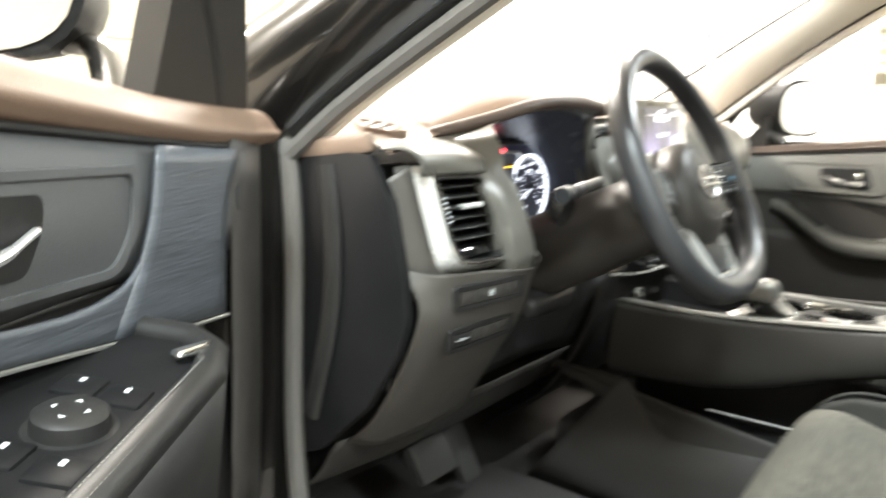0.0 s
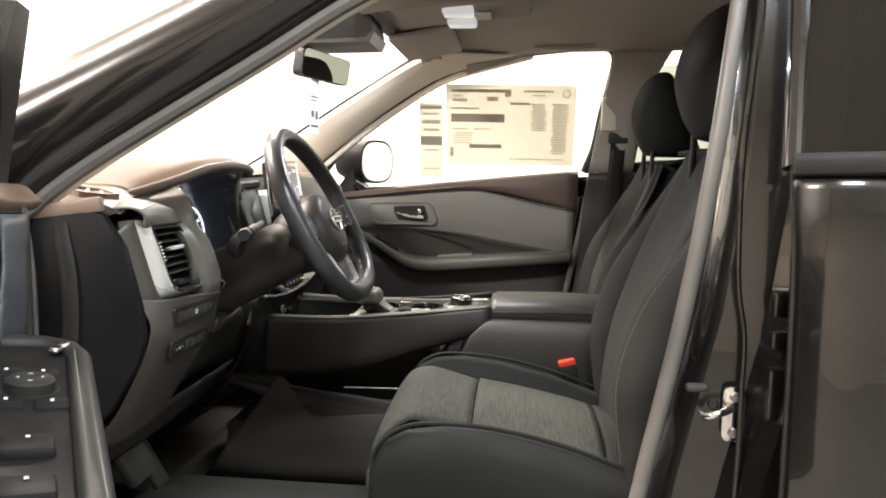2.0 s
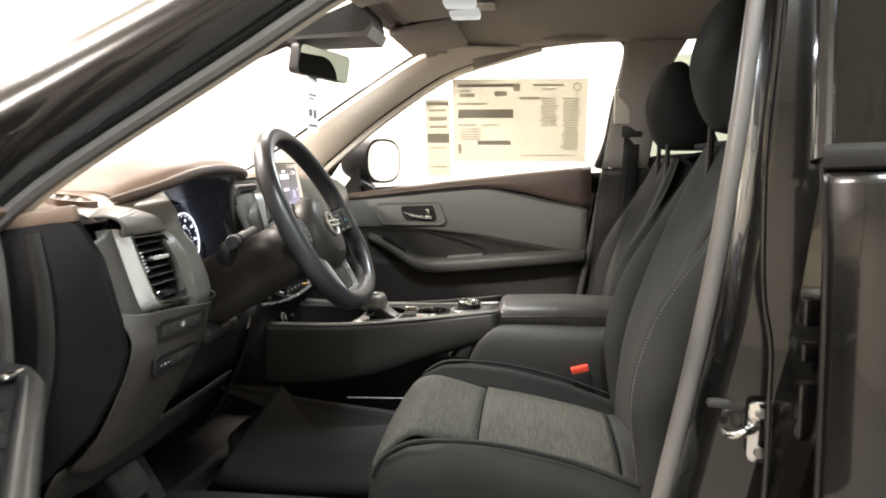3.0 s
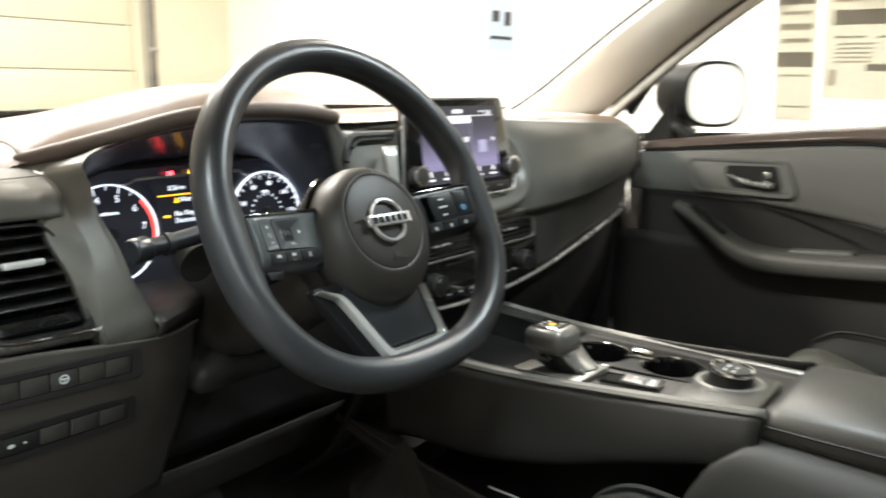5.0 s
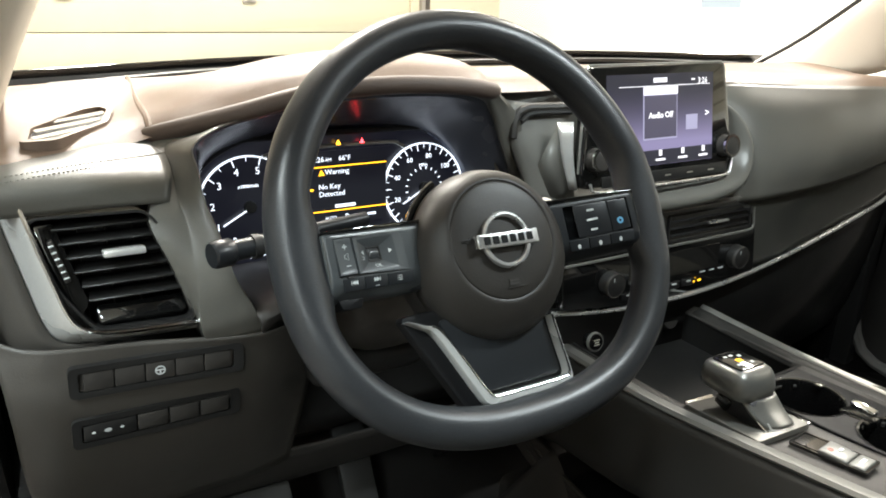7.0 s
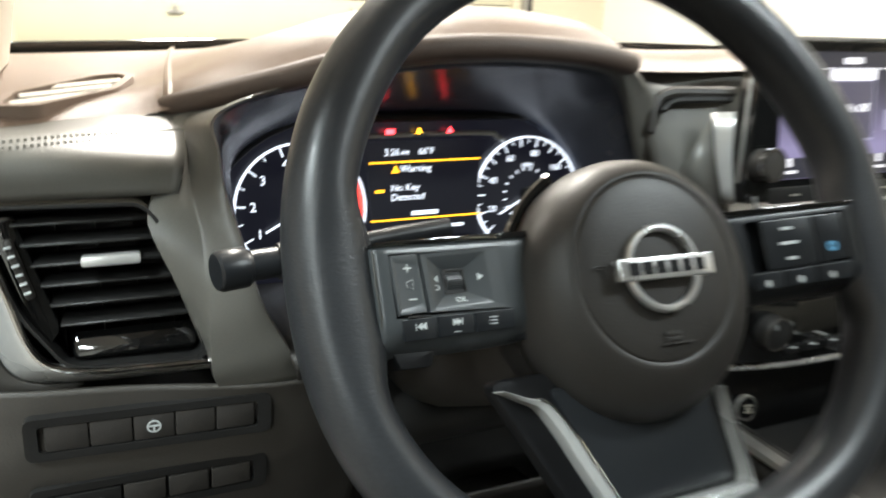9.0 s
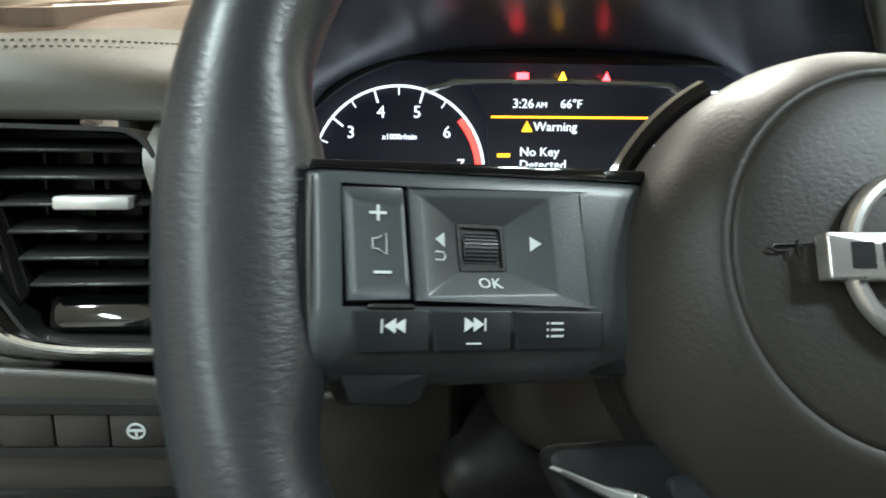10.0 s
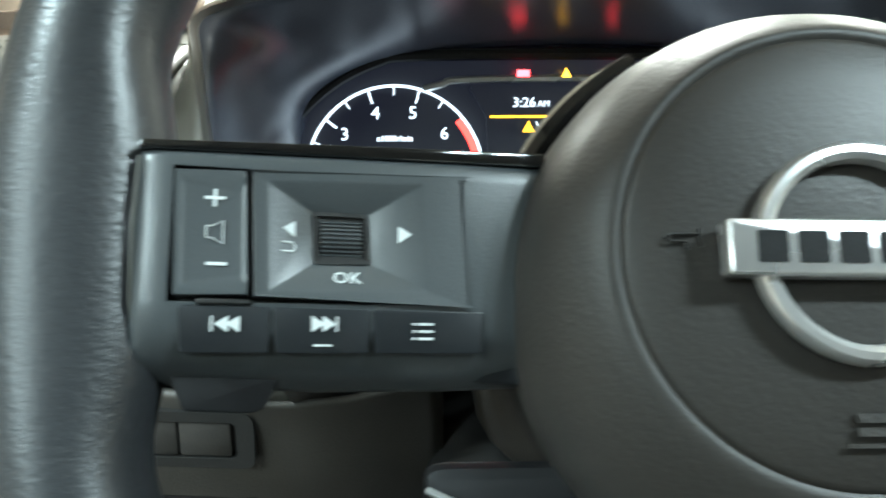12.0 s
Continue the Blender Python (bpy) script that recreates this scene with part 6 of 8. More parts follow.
part("wing_fold", loft([[Vector(p) for p in r] for r in (((-0.158, 0.238, 1.000), (-0.141, 0.222, 1.056)), ((-0.146, 0.226, 0.972), (-0.137, 0.214, 1.020)), ((-0.130, 0.218, 0.966), (-0.130, 0.208, 0.986)))]), M_LEDGE, ts, "folded triangular face", thick=0.003)
part("screen_bracket", skin([[(-0.142, 0.222, 1.059), (-0.139, 0.213, 1.02), (-0.131, 0.206, 0.985)], [(-0.131, 0.208, 1.061), (-0.131, 0.203, 1.02), (-0.125, 0.199, 0.985)]], 6, 5), M_TRIM, ts, "bright bracket at the screen's side", thick=0.003)

# ---- middle stack ----
st = thing("climate_panel", (0.02, 0.2, 0.87), "gloss black climate panel with middle air vents and dials", "climate control")
ST = axes((0.03, 0.200, 0.875), (1, 0.012, 0), (0, 0.03, 1))
part("panel", prism(rounded([(-0.165, -0.036), (-0.05, -0.050), (0.05, -0.052), (0.184, -0.042), (0.168, 0.066), (-0.172, 0.066)], 0.006), 0.012, ST @ Matrix.Translation((0, 0, -0.010)), 0.001), M_PIANO, st)
for x0, x1, tab in ((-0.165, -0.008, -0.080), (0.000, 0.158, 0.091)):
    v = part("middle_vent", ring(rounded([(x0, 0.024), (x1 + 0.004, 0.024), (x1, 0.061), (x0, 0.061)], 0.004), rounded([(x0 + 0.003, 0.0270), (x1 + 0.001, 0.0270), (x1 - 0.003, 0.058), (x0 + 0.003, 0.058)], 0.003), 0.004, ST), M_BLACK, st, "black middle air vent")
    for k in range(3):
        part("slat", box((0, 0, 0), (x1 - x0 - 0.008, 0.0018, 0.010), 0.0006, 1, m=ST @ Matrix.Translation(((x0 + x1) / 2, 0.0335 + 0.0092 * k, 0.0005)) @ pose(0, 0, 0, 12)), M_SPOKE, v)
    part("vent_tab", box((0, 0, 0), (0.039, 0.0026, 0.005), 0.001, 2, m=ST @ Matrix.Translation((tab, 0.0420, 0.006))), M_BADGE, v, "thin bright vent tab")
part("panel_line", tube(curve([ST @ Vector(p) for p in ((-0.166, 0.0195, 0.003), (0.0, 0.0195, 0.003), (0.10, 0.0198, 0.003), (0.158, 0.0205, 0.003), (0.1685, 0.0260, 0.003), (0.1665, 0.042, 0.003), (0.1640, 0.060, 0.003))], 40), 0.0019, 6), M_RAIL, st, "satin line under and beside the vents")
for x, y in ((-0.093, -0.013), (0.138, -0.014)):
    k_ = part("dial_knob", lathe([(0, 0.013), (0.0125, 0.013), (0.0150, 0.0115), (0.0165, 0.0), (0.0175, 0.0)], ST @ Matrix.Translation((x, y, 0.002)), 28), M_BLACK, st)
    part("dial_rim", lathe([(0.0135, 0.0128), (0.0148, 0.0132), (0.0158, 0.0115), (0.0160, 0.0100)], ST @ Matrix.Translation((x, y, 0.002)), 32), M_DARK, k_)
    part("dial_mark", box((0, 0, 0), (0.0012, 0.005, 0.0003), m=ST @ Matrix.Translation((x - 0.004, y + 0.008, 0.0152))), M_ICON, k_)
for k in range(5):
    part("climate_key", box((0, 0, 0), (0.024, 0.010, 0.003), 0.001, 1, m=ST @ Matrix.Translation((-0.060 + 0.027 * k, -0.036, 0.003))), M_SPOKE, st)
    part("climate_mark", box((0, 0, 0), (0.008, 0.0018, 0.0003), m=ST @ Matrix.Translation((-0.060 + 0.027 * k, -0.034, 0.0047))), M_ICON, st)
part("climate_display", prism(rounded([(-0.060, -0.022), (0.105, -0.022), (0.105, 0.010), (-0.060, 0.010)], 0.003), 0.0008, ST @ Matrix.Translation((0, 0, 0.002))), M_PIANO, st)
for k in range(3):
    part("climate_mark", box((0, 0, 0), (0.010, 0.0018, 0.0003), m=ST @ Matrix.Translation((0.076 + 0.018 * k, -0.0265, 0.0025))), M_ICON, st)
part("amber_light", box((0, 0, 0), (0.0055, 0.0024, 0.0005), m=ST @ Matrix.Translation((0.068, -0.0360, 0.005))), M_AMBER, st)
part("amber_light", box((0, 0, 0), (0.0030, 0.0016, 0.0005), m=ST @ Matrix.Translation((0.058, -0.0365, 0.005))), M_AMBER, st)
sb = thing("start_button", (-0.0875, 0.186, 0.793), "round black engine start button with a silver ring", "start button")
SB = axes((-0.0875, 0.186, 0.793), (1, 0, 0), (0, 0.2, 1))
part("button", lathe([(0, 0.005), (0.0092, 0.005), (0.0100, 0.0035), (0.0100, -0.01)], SB, 28), M_PIANO, sb)
part("ring", lathe([(0.0104, 0.002), (0.0112, 0.0036), (0.0120, 0.0032), (0.0126, 0.0)], SB, 32), M_RAIL, sb)
for k in range(3):
    part("button_mark", box((0, 0, 0), (0.009 - 0.002 * (k % 2), 0.0014, 0.0002), m=SB @ Matrix.Translation((0, 0.003 - 0.003 * k, 0.0051))), M_INKLIGHT, sb)
sk = thing("power_socket", (0.09, 0.228, 0.765), "round black power socket cap under the climate panel", "power socket")
part("cap", lathe([(0, 0.003), (0.013, 0.003), (0.0155, 0.0), (0.0155, -0.012)], axes((0.090, 0.228, 0.770), (1, 0, 0), (0, 0.25, 1)), 28), M_DARK, sk)

# ---- centre console ----
con = thing("centre_console", (0, -0.1, 0.45), "dark grey centre console with cup holders and satin edges", "centre console")
top = skin([[(-0.128, 0.21, 0.786), (-0.125, 0.05, 0.787), (-0.113, -0.12, 0.799), (-0.103, -0.272, 0.815)],
            [(-0.06, 0.21, 0.775), (-0.06, 0.05, 0.783), (-0.06, -0.12, 0.791), (-0.05, -0.272, 0.804)],
            [(0.06, 0.21, 0.775), (0.06, 0.05, 0.783), (0.06, -0.12, 0.788), (0.05, -0.272, 0.795)],
            [(0.116, 0.21, 0.790), (0.110, 0.05, 0.786), (0.104, -0.12, 0.791), (0.094, -0.272, 0.798)]], 70, 50)
CUPS = ((0.030, -0.022), (0.038, -0.120))


def cut(bm, gone):
    bmesh.ops.delete(bm, geom=[f for f in bm.faces if gone(*f.calc_center_median()[:2])], context="FACES")
    return bm


def over_cup(x, y):
    return any((x - cx) ** 2 + (y - cy) ** 2 < 0.0385 ** 2 for cx, cy in CUPS)


cut(top, lambda x, y: over_cup(x, y) or (abs(x) < 0.098 and y > 0.034))
part("top_panel", top, M_DARK, con, thick=0.004)
# the dark insert round the two joined cup holders
ins = skin([[(-0.012, 0.028, 0.7880), (-0.010, -0.06, 0.7900), (0.000, -0.166, 0.7930)], [(0.084, 0.028, 0.7885), (0.088, -0.06, 0.7895), (0.086, -0.166, 0.7935)]], 60, 40)
part("cup_insert", cut(ins, over_cup), M_SPOKE, con, "black insert round the cup holders", thick=0.003)
# open tray in front of the gear selector
part("front_tray", box((0.0, 0.120, 0.742), (0.205, 0.185, 0.006), 0.002, 2), M_BLACK, con, "black open tray")
for x in (-0.1005, 0.1005):
    part("tray_wall", box((x, 0.120, 0.762), (0.005, 0.180, 0.046), 0.001, 1), M_BLACK, con)
part("tray_wall", box((0.0, 0.0335, 0.762), (0.200, 0.005, 0.046), 0.001, 1), M_BLACK, con)
# satin rails along both edges, and the padded sides that hang from them
rails = {-1: [(-0.133, 0.20, 0.792), (-0.131, 0.05, 0.794), (-0.1185, -0.12, 0.809), (-0.108, -0.272, 0.826)], 1: [(0.122, 0.20, 0.797), (0.118, 0.05, 0.794), (0.113, -0.12, 0.799), (0.102, -0.272, 0.806)]}
for s in S:
    e = curve(rails[s], 24)
    w = 0.015 if s < 0 else 0.004
    part("satin_rail", loft([[Vector((p[0] - s * dx, p[1], p[2] + dz)) for dx, dz in ((0.0, -0.007), (-0.001, -0.003), (0.0015, 0.0), (w, -0.0015), (w + 0.002, -0.003), (w + 0.004, -0.006))] for p in (Vector(q) for q in e)]), M_RAIL, con, "satin grey metal-look edge rail", thick=0.0015)
    if s > 0:
        part("rail_slope", loft([[Vector((p[0] - 0.0075, p[1], p[2] - 0.004)), Vector((p[0] - 0.016, p[1], p[2] - 0.007)), Vector((p[0] - 0.024, p[1], p[2] - 0.0125))] for p in (Vector(q) for q in e)]), M_SIDE, con, "dull grey inner slope of the edge", thick=0.0015)
    k = -1 if s < 0 else 0.92
    rows = []
    for y, xt, zt, zb in ((0.21, 0.132, 0.788, 0.655), (0.17, 0.132, 0.788, 0.663), (0.057, 0.131, 0.789, 0.672), (-0.04, 0.124, 0.796, 0.694), (-0.12, 0.1175, 0.803, 0.722), (-0.214, 0.112, 0.813, 0.752), (-0.272, 0.107, 0.821, 0.772)):
        h = zt - zb
        rows.append([(xt * k, y, zt), ((xt + 0.009) * k, y, zt - 0.30 * h), ((xt + 0.014) * k, y, zt - 0.68 * h), ((xt + 0.009) * k, y, zt - 0.90 * h), ((xt - 0.004) * k, y, zb)])
    part("side_panel", skin(rows, 12, 20), M_SIDE, con, "dark grey padded side panel", thick=0.004)
    # rear block: its front edge leans forward below the lid
    rows = []
    for z, yf, x in ((0.797, -0.276, 0.102), (0.795, -0.270, 0.118), (0.786, -0.258, 0.134), (0.760, -0.232, 0.143), (0.722, -0.215, 0.147), (0.660, -0.200, 0.149), (0.56, -0.190, 0.150), (0.44, -0.190, 0.150)):
        rows.append([(0.02 * k, yf + 0.004, z), ((x - 0.016) * k, yf, z), ((x - 0.004) * k, yf - 0.005, z), (x * k, yf - 0.018, z), (x * k, -0.42, z), (x * k, -0.66, z)])
    part("rear_side", skin(rows, 26, 18), M_SIDE, con, "dark grey console block under the armrest", thick=0.004)
    # lower front side with the cut-out of the open shelf behind it
    edge = curve([(0.176, 0.664), (0.150, 0.640), (0.126, 0.603), (0.105, 0.583), (0.080, 0.577), (-0.03, 0.588), (-0.19, 0.606)], 26)
    part("front_side", loft([[Vector((0.148 * k, 0.34, 0.664)), Vector((0.147 * k, q[0], q[1])), Vector((0.152 * k, q[0] + 0.004, q[1] - 0.006))] + [Vector((0.154 * k, q[0] + 0.006 + (0.16 - 0.16 * j / 26) * f, (q[1] - 0.006) * (1 - f) + 0.43 * f)) for f in (0.35, 0.7, 1.0)] for j, q in enumerate(edge)]), M_DARKSIDE, con, "dark lower console side", thick=0.004)
    part("shelf_edge", tube([(0.140 * k, 0.035, 0.6420), (0.140 * k, -0.20, 0.6480)], 0.0016, 6), M_TRIM, con)
    part("shelf_lip", tube([(0.146 * k, 0.045, 0.5900), (0.146 * k, -0.15, 0.6030)], 0.0018, 6), M_SATINMETAL, con)
part("storage_floor", box((0, -0.04, 0.572), (0.285, 0.50, 0.014), 0.004), M_BLACK, con)
part("storage_back", box((0.0, -0.04, 0.63), (0.02, 0.50, 0.13)), M_BLACK, con)
part("skirt", box((0, -0.15, 0.495), (0.285, 0.90, 0.12), 0.02, 3), M_CARPET, con)
# cup holders
for cx, y in CUPS:
    cup = part("cup_holder", lathe([(0.0, -0.06), (0.033, -0.06), (0.0365, -0.004), (0.038, 0.0015), (0.0400, 0.0020), (0.0412, -0.001), (0.0412, -0.006)], axes((cx, y, 0.7905), (1, 0, 0), (0, 1, 0.02)), 40), M_PIANO, con, "deep round black cup holder")
    part("cup_clip", box((cx + 0.036, y + 0.010, 0.7915), (0.008, 0.010, 0.004), 0.0015, 2), M_CHROME, cup)
part("cup_bridge", box((0.0475, -0.0710, 0.7885), (0.026, 0.034, 0.009), 0.003, 2), M_PIANO, con)
part("chrome_divider", box((0, 0, 0), (0.009, 0.029, 0.005), 0.002, 2, pose(0.0590, -0.068, 0.7945, 0, -18, -8)), M_CHROME, con, "bright chrome divider")
part("divider_line", tube([(0.0365, -0.058, 0.7935), (0.0415, -0.090, 0.7945)], 0.0011, 6), M_CHROME, con)
# parking brake switch and drive mode knob
PB = axes((-0.0500, -0.103, 0.7965), (0.99, 0.14, 0), (-0.14, 0.985, -0.06))
pk = part("parking_brake_switch", ring(rounded([(-0.0150, -0.0370), (0.0150, -0.0370), (0.0150, 0.0350), (-0.0150, 0.0350)], 0.003), rounded([(-0.0132, -0.0350), (0.0132, -0.0350), (0.0132, 0.0330), (-0.0132, 0.0330)], 0.002), 0.003, PB @ Matrix.Translation((0, 0, -0.002))), M_PIANO, con, "parking brake switch with two satin grey keys")
part("switch_well", box((0, 0.021, 0.000), (0.0262, 0.0230, 0.002), m=PB @ Matrix.Translation((0, 0, -0.0018))), M_PIANO, pk)
part("brake_key", box((0, 0, 0), (0.0256, 0.0270, 0.006), 0.0022, 3, PB @ pose(0, -0.0050, 0.0004, 4)), M_KEYGREY, pk, "satin grey key with a red mark")
part("hold_key", box((0, 0, 0), (0.0256, 0.0150, 0.004), 0.0016, 3, PB @ Matrix.Translation((0, -0.0270, 0.0004))), M_KEYGREY, pk)
part("brake_symbol", lathe([(0.0026, 0), (0.0026, 0.0004), (0.0016, 0.0004), (0.0016, 0)], PB @ Matrix.Translation((-0.004, 0.000, 0.0038)), 16), M_RED, pk)
part("brake_light", box((0, 0, 0), (0.006, 0.0030, 0.0005), m=PB @ Matrix.Translation((0.003, -0.006, 0.0038))), M_ICON, pk)
part("hold_symbol", box((0, 0, 0), (0.010, 0.0036, 0.0005), m=PB @ Matrix.Translation((0.001, -0.0270, 0.0026))), M_ICON, pk)
kb = part("drive_mode_knob", lathe([(0, 0.020), (0.0215, 0.0205), (0.0245, 0.018), (0.026, 0.004), (0.029, 0.0)], axes((0.006, -0.202, 0.801), (1, 0, 0), (0, 1, 0.05)), 40), M_BLACK, con, "black round drive mode knob with a silver ring")
part("knob_top_ring", lathe([(0.0212, 0.0205), (0.0222, 0.0228), (0.0236, 0.0230), (0.0250, 0.0215), (0.0254, 0.0180)], axes((0.006, -0.202, 0.801), (1, 0, 0), (0, 1, 0.05)), 40), M_CHROME, kb)
for q in range(4):
    part("knob_mark", box((0, 0, 0), (0.009, 0.0022, 0.0004), m=axes((0.006, -0.202, 0.8217), (1, 0, 0), (0, 1, 0.05)) @ Matrix.Translation((-0.007 + 0.014 * (q % 2), 0.005 - 0.010 * (q // 2), 0))), M_ICON, kb)
part("knob_plate", prism(rounded([(-0.078, -0.050), (0.050, -0.046), (0.060, 0.030), (-0.020, 0.044), (-0.082, 0.040)], 0.012), 0.006, axes((-0.004, -0.206, 0.7985), (1, 0, -0.03), (0, 1, -0.09)), 0.002), M_SATIN, con, "satin grey knob plate")
part("knob_plate_ring", lathe([(0.031, 0.0), (0.033, 0.0035), (0.039, 0.0030), (0.041, 0.0)], axes((0.006, -0.202, 0.8035), (1, 0, -0.03), (0, 1, -0.05)), 40), M_RAIL, con)
# padded armrest lid
arm = thing("armrest_lid", (0, -0.42, 0.80), "padded dark grey armrest lid on the centre console", "armrest")
rows = []
for y, dz in ((-0.272, -0.006), (-0.285, 0.0), (-0.42, 0.004), (-0.56, 0.0), (-0.60, -0.01)):
    rows.append([(-0.103, y, 0.789), (-0.107, y, 0.805 + dz), (-0.104, y, 0.822 + dz), (-0.092, y, 0.831 + dz), (0, y, 0.835 + dz), (0.078, y, 0.827 + dz), (0.088, y, 0.817 + dz), (0.090, y, 0.800 + dz), (0.088, y, 0.785)])
part("lid_pad", loft(rows, True, True), M_LID, arm, angle=75)
part("lid_seam", tube([(-0.1065, -0.276, 0.812), (-0.1070, -0.42, 0.816), (-0.1065, -0.58, 0.812)], 0.0012, 5), M_BLACK, arm)
# gear selector: a stubby head on a neck that leans back to a chromed foot
gear = thing("gear_selector", (-0.058, -0.02, 0.79), "stubby satin grey gear selector with amber-lit gloss top", "gear selector")


def squarish(cx, cy, sx, sy, z, e=0.45, rake=0.0):
    pts = []
    for k in range(32):
        c_, s_ = math.cos(2 * math.pi * k / 32), math.sin(2 * math.pi * k / 32)
        u, v = math.copysign(abs(c_) ** e, c_), math.copysign(abs(s_) ** e, s_)
        pts.append(Vector((cx + sx * u, cy + sy * v, z + rake * sy * v)))
    return pts


head = [squarish(-0.0640, -0.003, 0.0230, 0.0240, 0.8165), squarish(-0.0645, -0.003, 0.0275, 0.0290, 0.8195), squarish(-0.0650, -0.002, 0.0290, 0.0305, 0.8270, rake=-0.02), squarish(-0.0650, -0.001, 0.0285, 0.0295, 0.8360, rake=-0.03), squarish(-0.0650, 0.000, 0.0262, 0.0265, 0.8425, rake=-0.04), squarish(-0.0650, 0.001, 0.0215, 0.0215, 0.8462, rake=-0.05), squarish(-0.0650, 0.001, 0.0195, 0.0192, 0.8468, rake=-0.05)]
part("knob", loft(head, True, True), M_HEADGREY, gear, "satin grey lever head", angle=70)
GT = axes((-0.0650, 0.001, 0.8469), (1, 0, 0), (0, 1, -0.05))
part("gloss_top", prism(rounded([(-0.0185, -0.0182), (0.0185, -0.0182), (0.0185, 0.0182), (-0.0185, 0.0182)], 0.004), 0.0016, GT, 0.0005), M_PIANO, gear, "gloss black top with lit letters")
part("lit_letter", box((0, 0, 0), (0.0065, 0.0055, 0.0004), m=GT @ Matrix.Translation((-0.001, -0.0015, 0.0018))), M_AMBER, gear)
for x, y in ((-0.008, 0.010), (0.000, 0.010), (0.008, 0.006), (0.008, -0.010), (-0.010, -0.009)):
    part("gear_mark", box((0, 0, 0), (0.0040, 0.0034, 0.0004), m=GT @ Matrix.Translation((x, y, 0.0018))), M_ICON, gear)
neck = [squarish(-0.0600, -0.028, 0.0185, 0.0290, 0.789, 0.5), squarish(-0.0610, -0.022, 0.0180, 0.0275, 0.800, 0.5), squarish(-0.0630, -0.012, 0.0195, 0.0265, 0.812, 0.5), squarish(-0.0640, -0.008, 0.0215, 0.0250, 0.820, 0.5)]
part("neck", loft(neck, True, True), M_NECK, gear, "dark lever neck", angle=70)
part("back_shell", skin([[(-0.0850, -0.024, 0.8200), (-0.0835, -0.036, 0.8090), (-0.0770, -0.050, 0.7985)], [(-0.0660, -0.0330, 0.8200), (-0.0640, -0.0435, 0.8090), (-0.0600, -0.0570, 0.7985)], [(-0.0440, -0.031, 0.8200), (-0.0430, -0.041, 0.8090), (-0.0420, -0.0545, 0.7985)], [(-0.0390, -0.010, 0.8200), (-0.0385, -0.020, 0.8090), (-0.0385, -0.030, 0.7985)]], 12, 16), M_HEADGREY, gear, "satin grey back of the lever", thick=0.003)
part("release_button", box((0, 0, 0), (0.006, 0.017, 0.016), 0.0026, 3, pose(-0.0815, -0.002, 0.8070, 22, 0, 0)), M_PIANO, gear)
for s in S:
    legp = curve([(-0.0635 + s * 0.0200, -0.021, 0.8230), (-0.0620 + s * 0.0195, -0.033, 0.8120), (-0.0590 + s * 0.0185, -0.047, 0.8000), (-0.0570 + s * 0.0165, -0.056, 0.7955)], 14)
    part("chrome_strip", tube(legp, 0.0019, 8, flat=0.7), M_CHROME, gear)
part("silver_clip", skin([[(-0.0740, -0.048, 0.8030), (-0.0740, -0.055, 0.7965), (-0.0735, -0.058, 0.7925)], [(-0.0570, -0.050, 0.8030), (-0.0570, -0.058, 0.7965), (-0.0570, -0.061, 0.7925)], [(-0.0400, -0.048, 0.8030), (-0.0400, -0.055, 0.7965), (-0.0405, -0.058, 0.7925)]], 10, 8), M_TRIM, gear, "bright satin foot clip", thick=0.002)
SP = axes((-0.0600, -0.019, 0.7885), (0.998, -0.04, -0.03), (0.03, 1, -0.075))
part("selector_plate", prism(rounded([(-0.040, -0.045), (0.038, -0.042), (0.036, 0.046), (-0.042, 0.047)], 0.003), 0.006, SP, 0.0015), M_PLATE, gear, "satin grey selector plate")
part("plate_trim", box((0, 0, 0), (0.041, 0.0055, 0.004), 0.001, 1, SP @ pose(-0.0205, 0.0480, 0.0050, 30, 0, 0)), M_CHROME, gear)
part("plate_trim", box((0, 0, 0), (0.0045, 0.017, 0.004), 0.001, 1, SP @ pose(0.0380, -0.0345, 0.0050)), M_CHROME, gear)

# ---- pedals and mats ----
ped = thing("brake_pedal", (-0.42, 0.36, 0.58), "black rubber brake pedal in the driver's footwell", "pedal")
part("pad", box((-0.47, 0.33, 0.585), (0.085, 0.018, 0.06), 0.006, 2, pose(0, 0, 0, -35)), M_RUBBER, ped)
part("lever", tube([(-0.47, 0.345, 0.59), (-0.47, 0.42, 0.68), (-0.47, 0.5, 0.72)], 0.008, 8), M_STEEL, ped)
ped2 = thing("accelerator_pedal", (-0.3, 0.38, 0.5), "tall black accelerator pedal in the driver's footwell", "pedal")
part("pad", box((-0.31, 0.40, 0.54), (0.05, 0.015, 0.15), 0.006, 2, pose(0, 0, 0, -30)), M_RUBBER, ped2)
mat_ = thing("floor_mat", (-0.4, 0.1, 0.43), "black carpet mat on the car floor", "floor mat")
part("mat", box((-0.42, 0.12, 0.433), (0.5, 0.6, 0.014), 0.005, 2), M_CARPET, mat_)

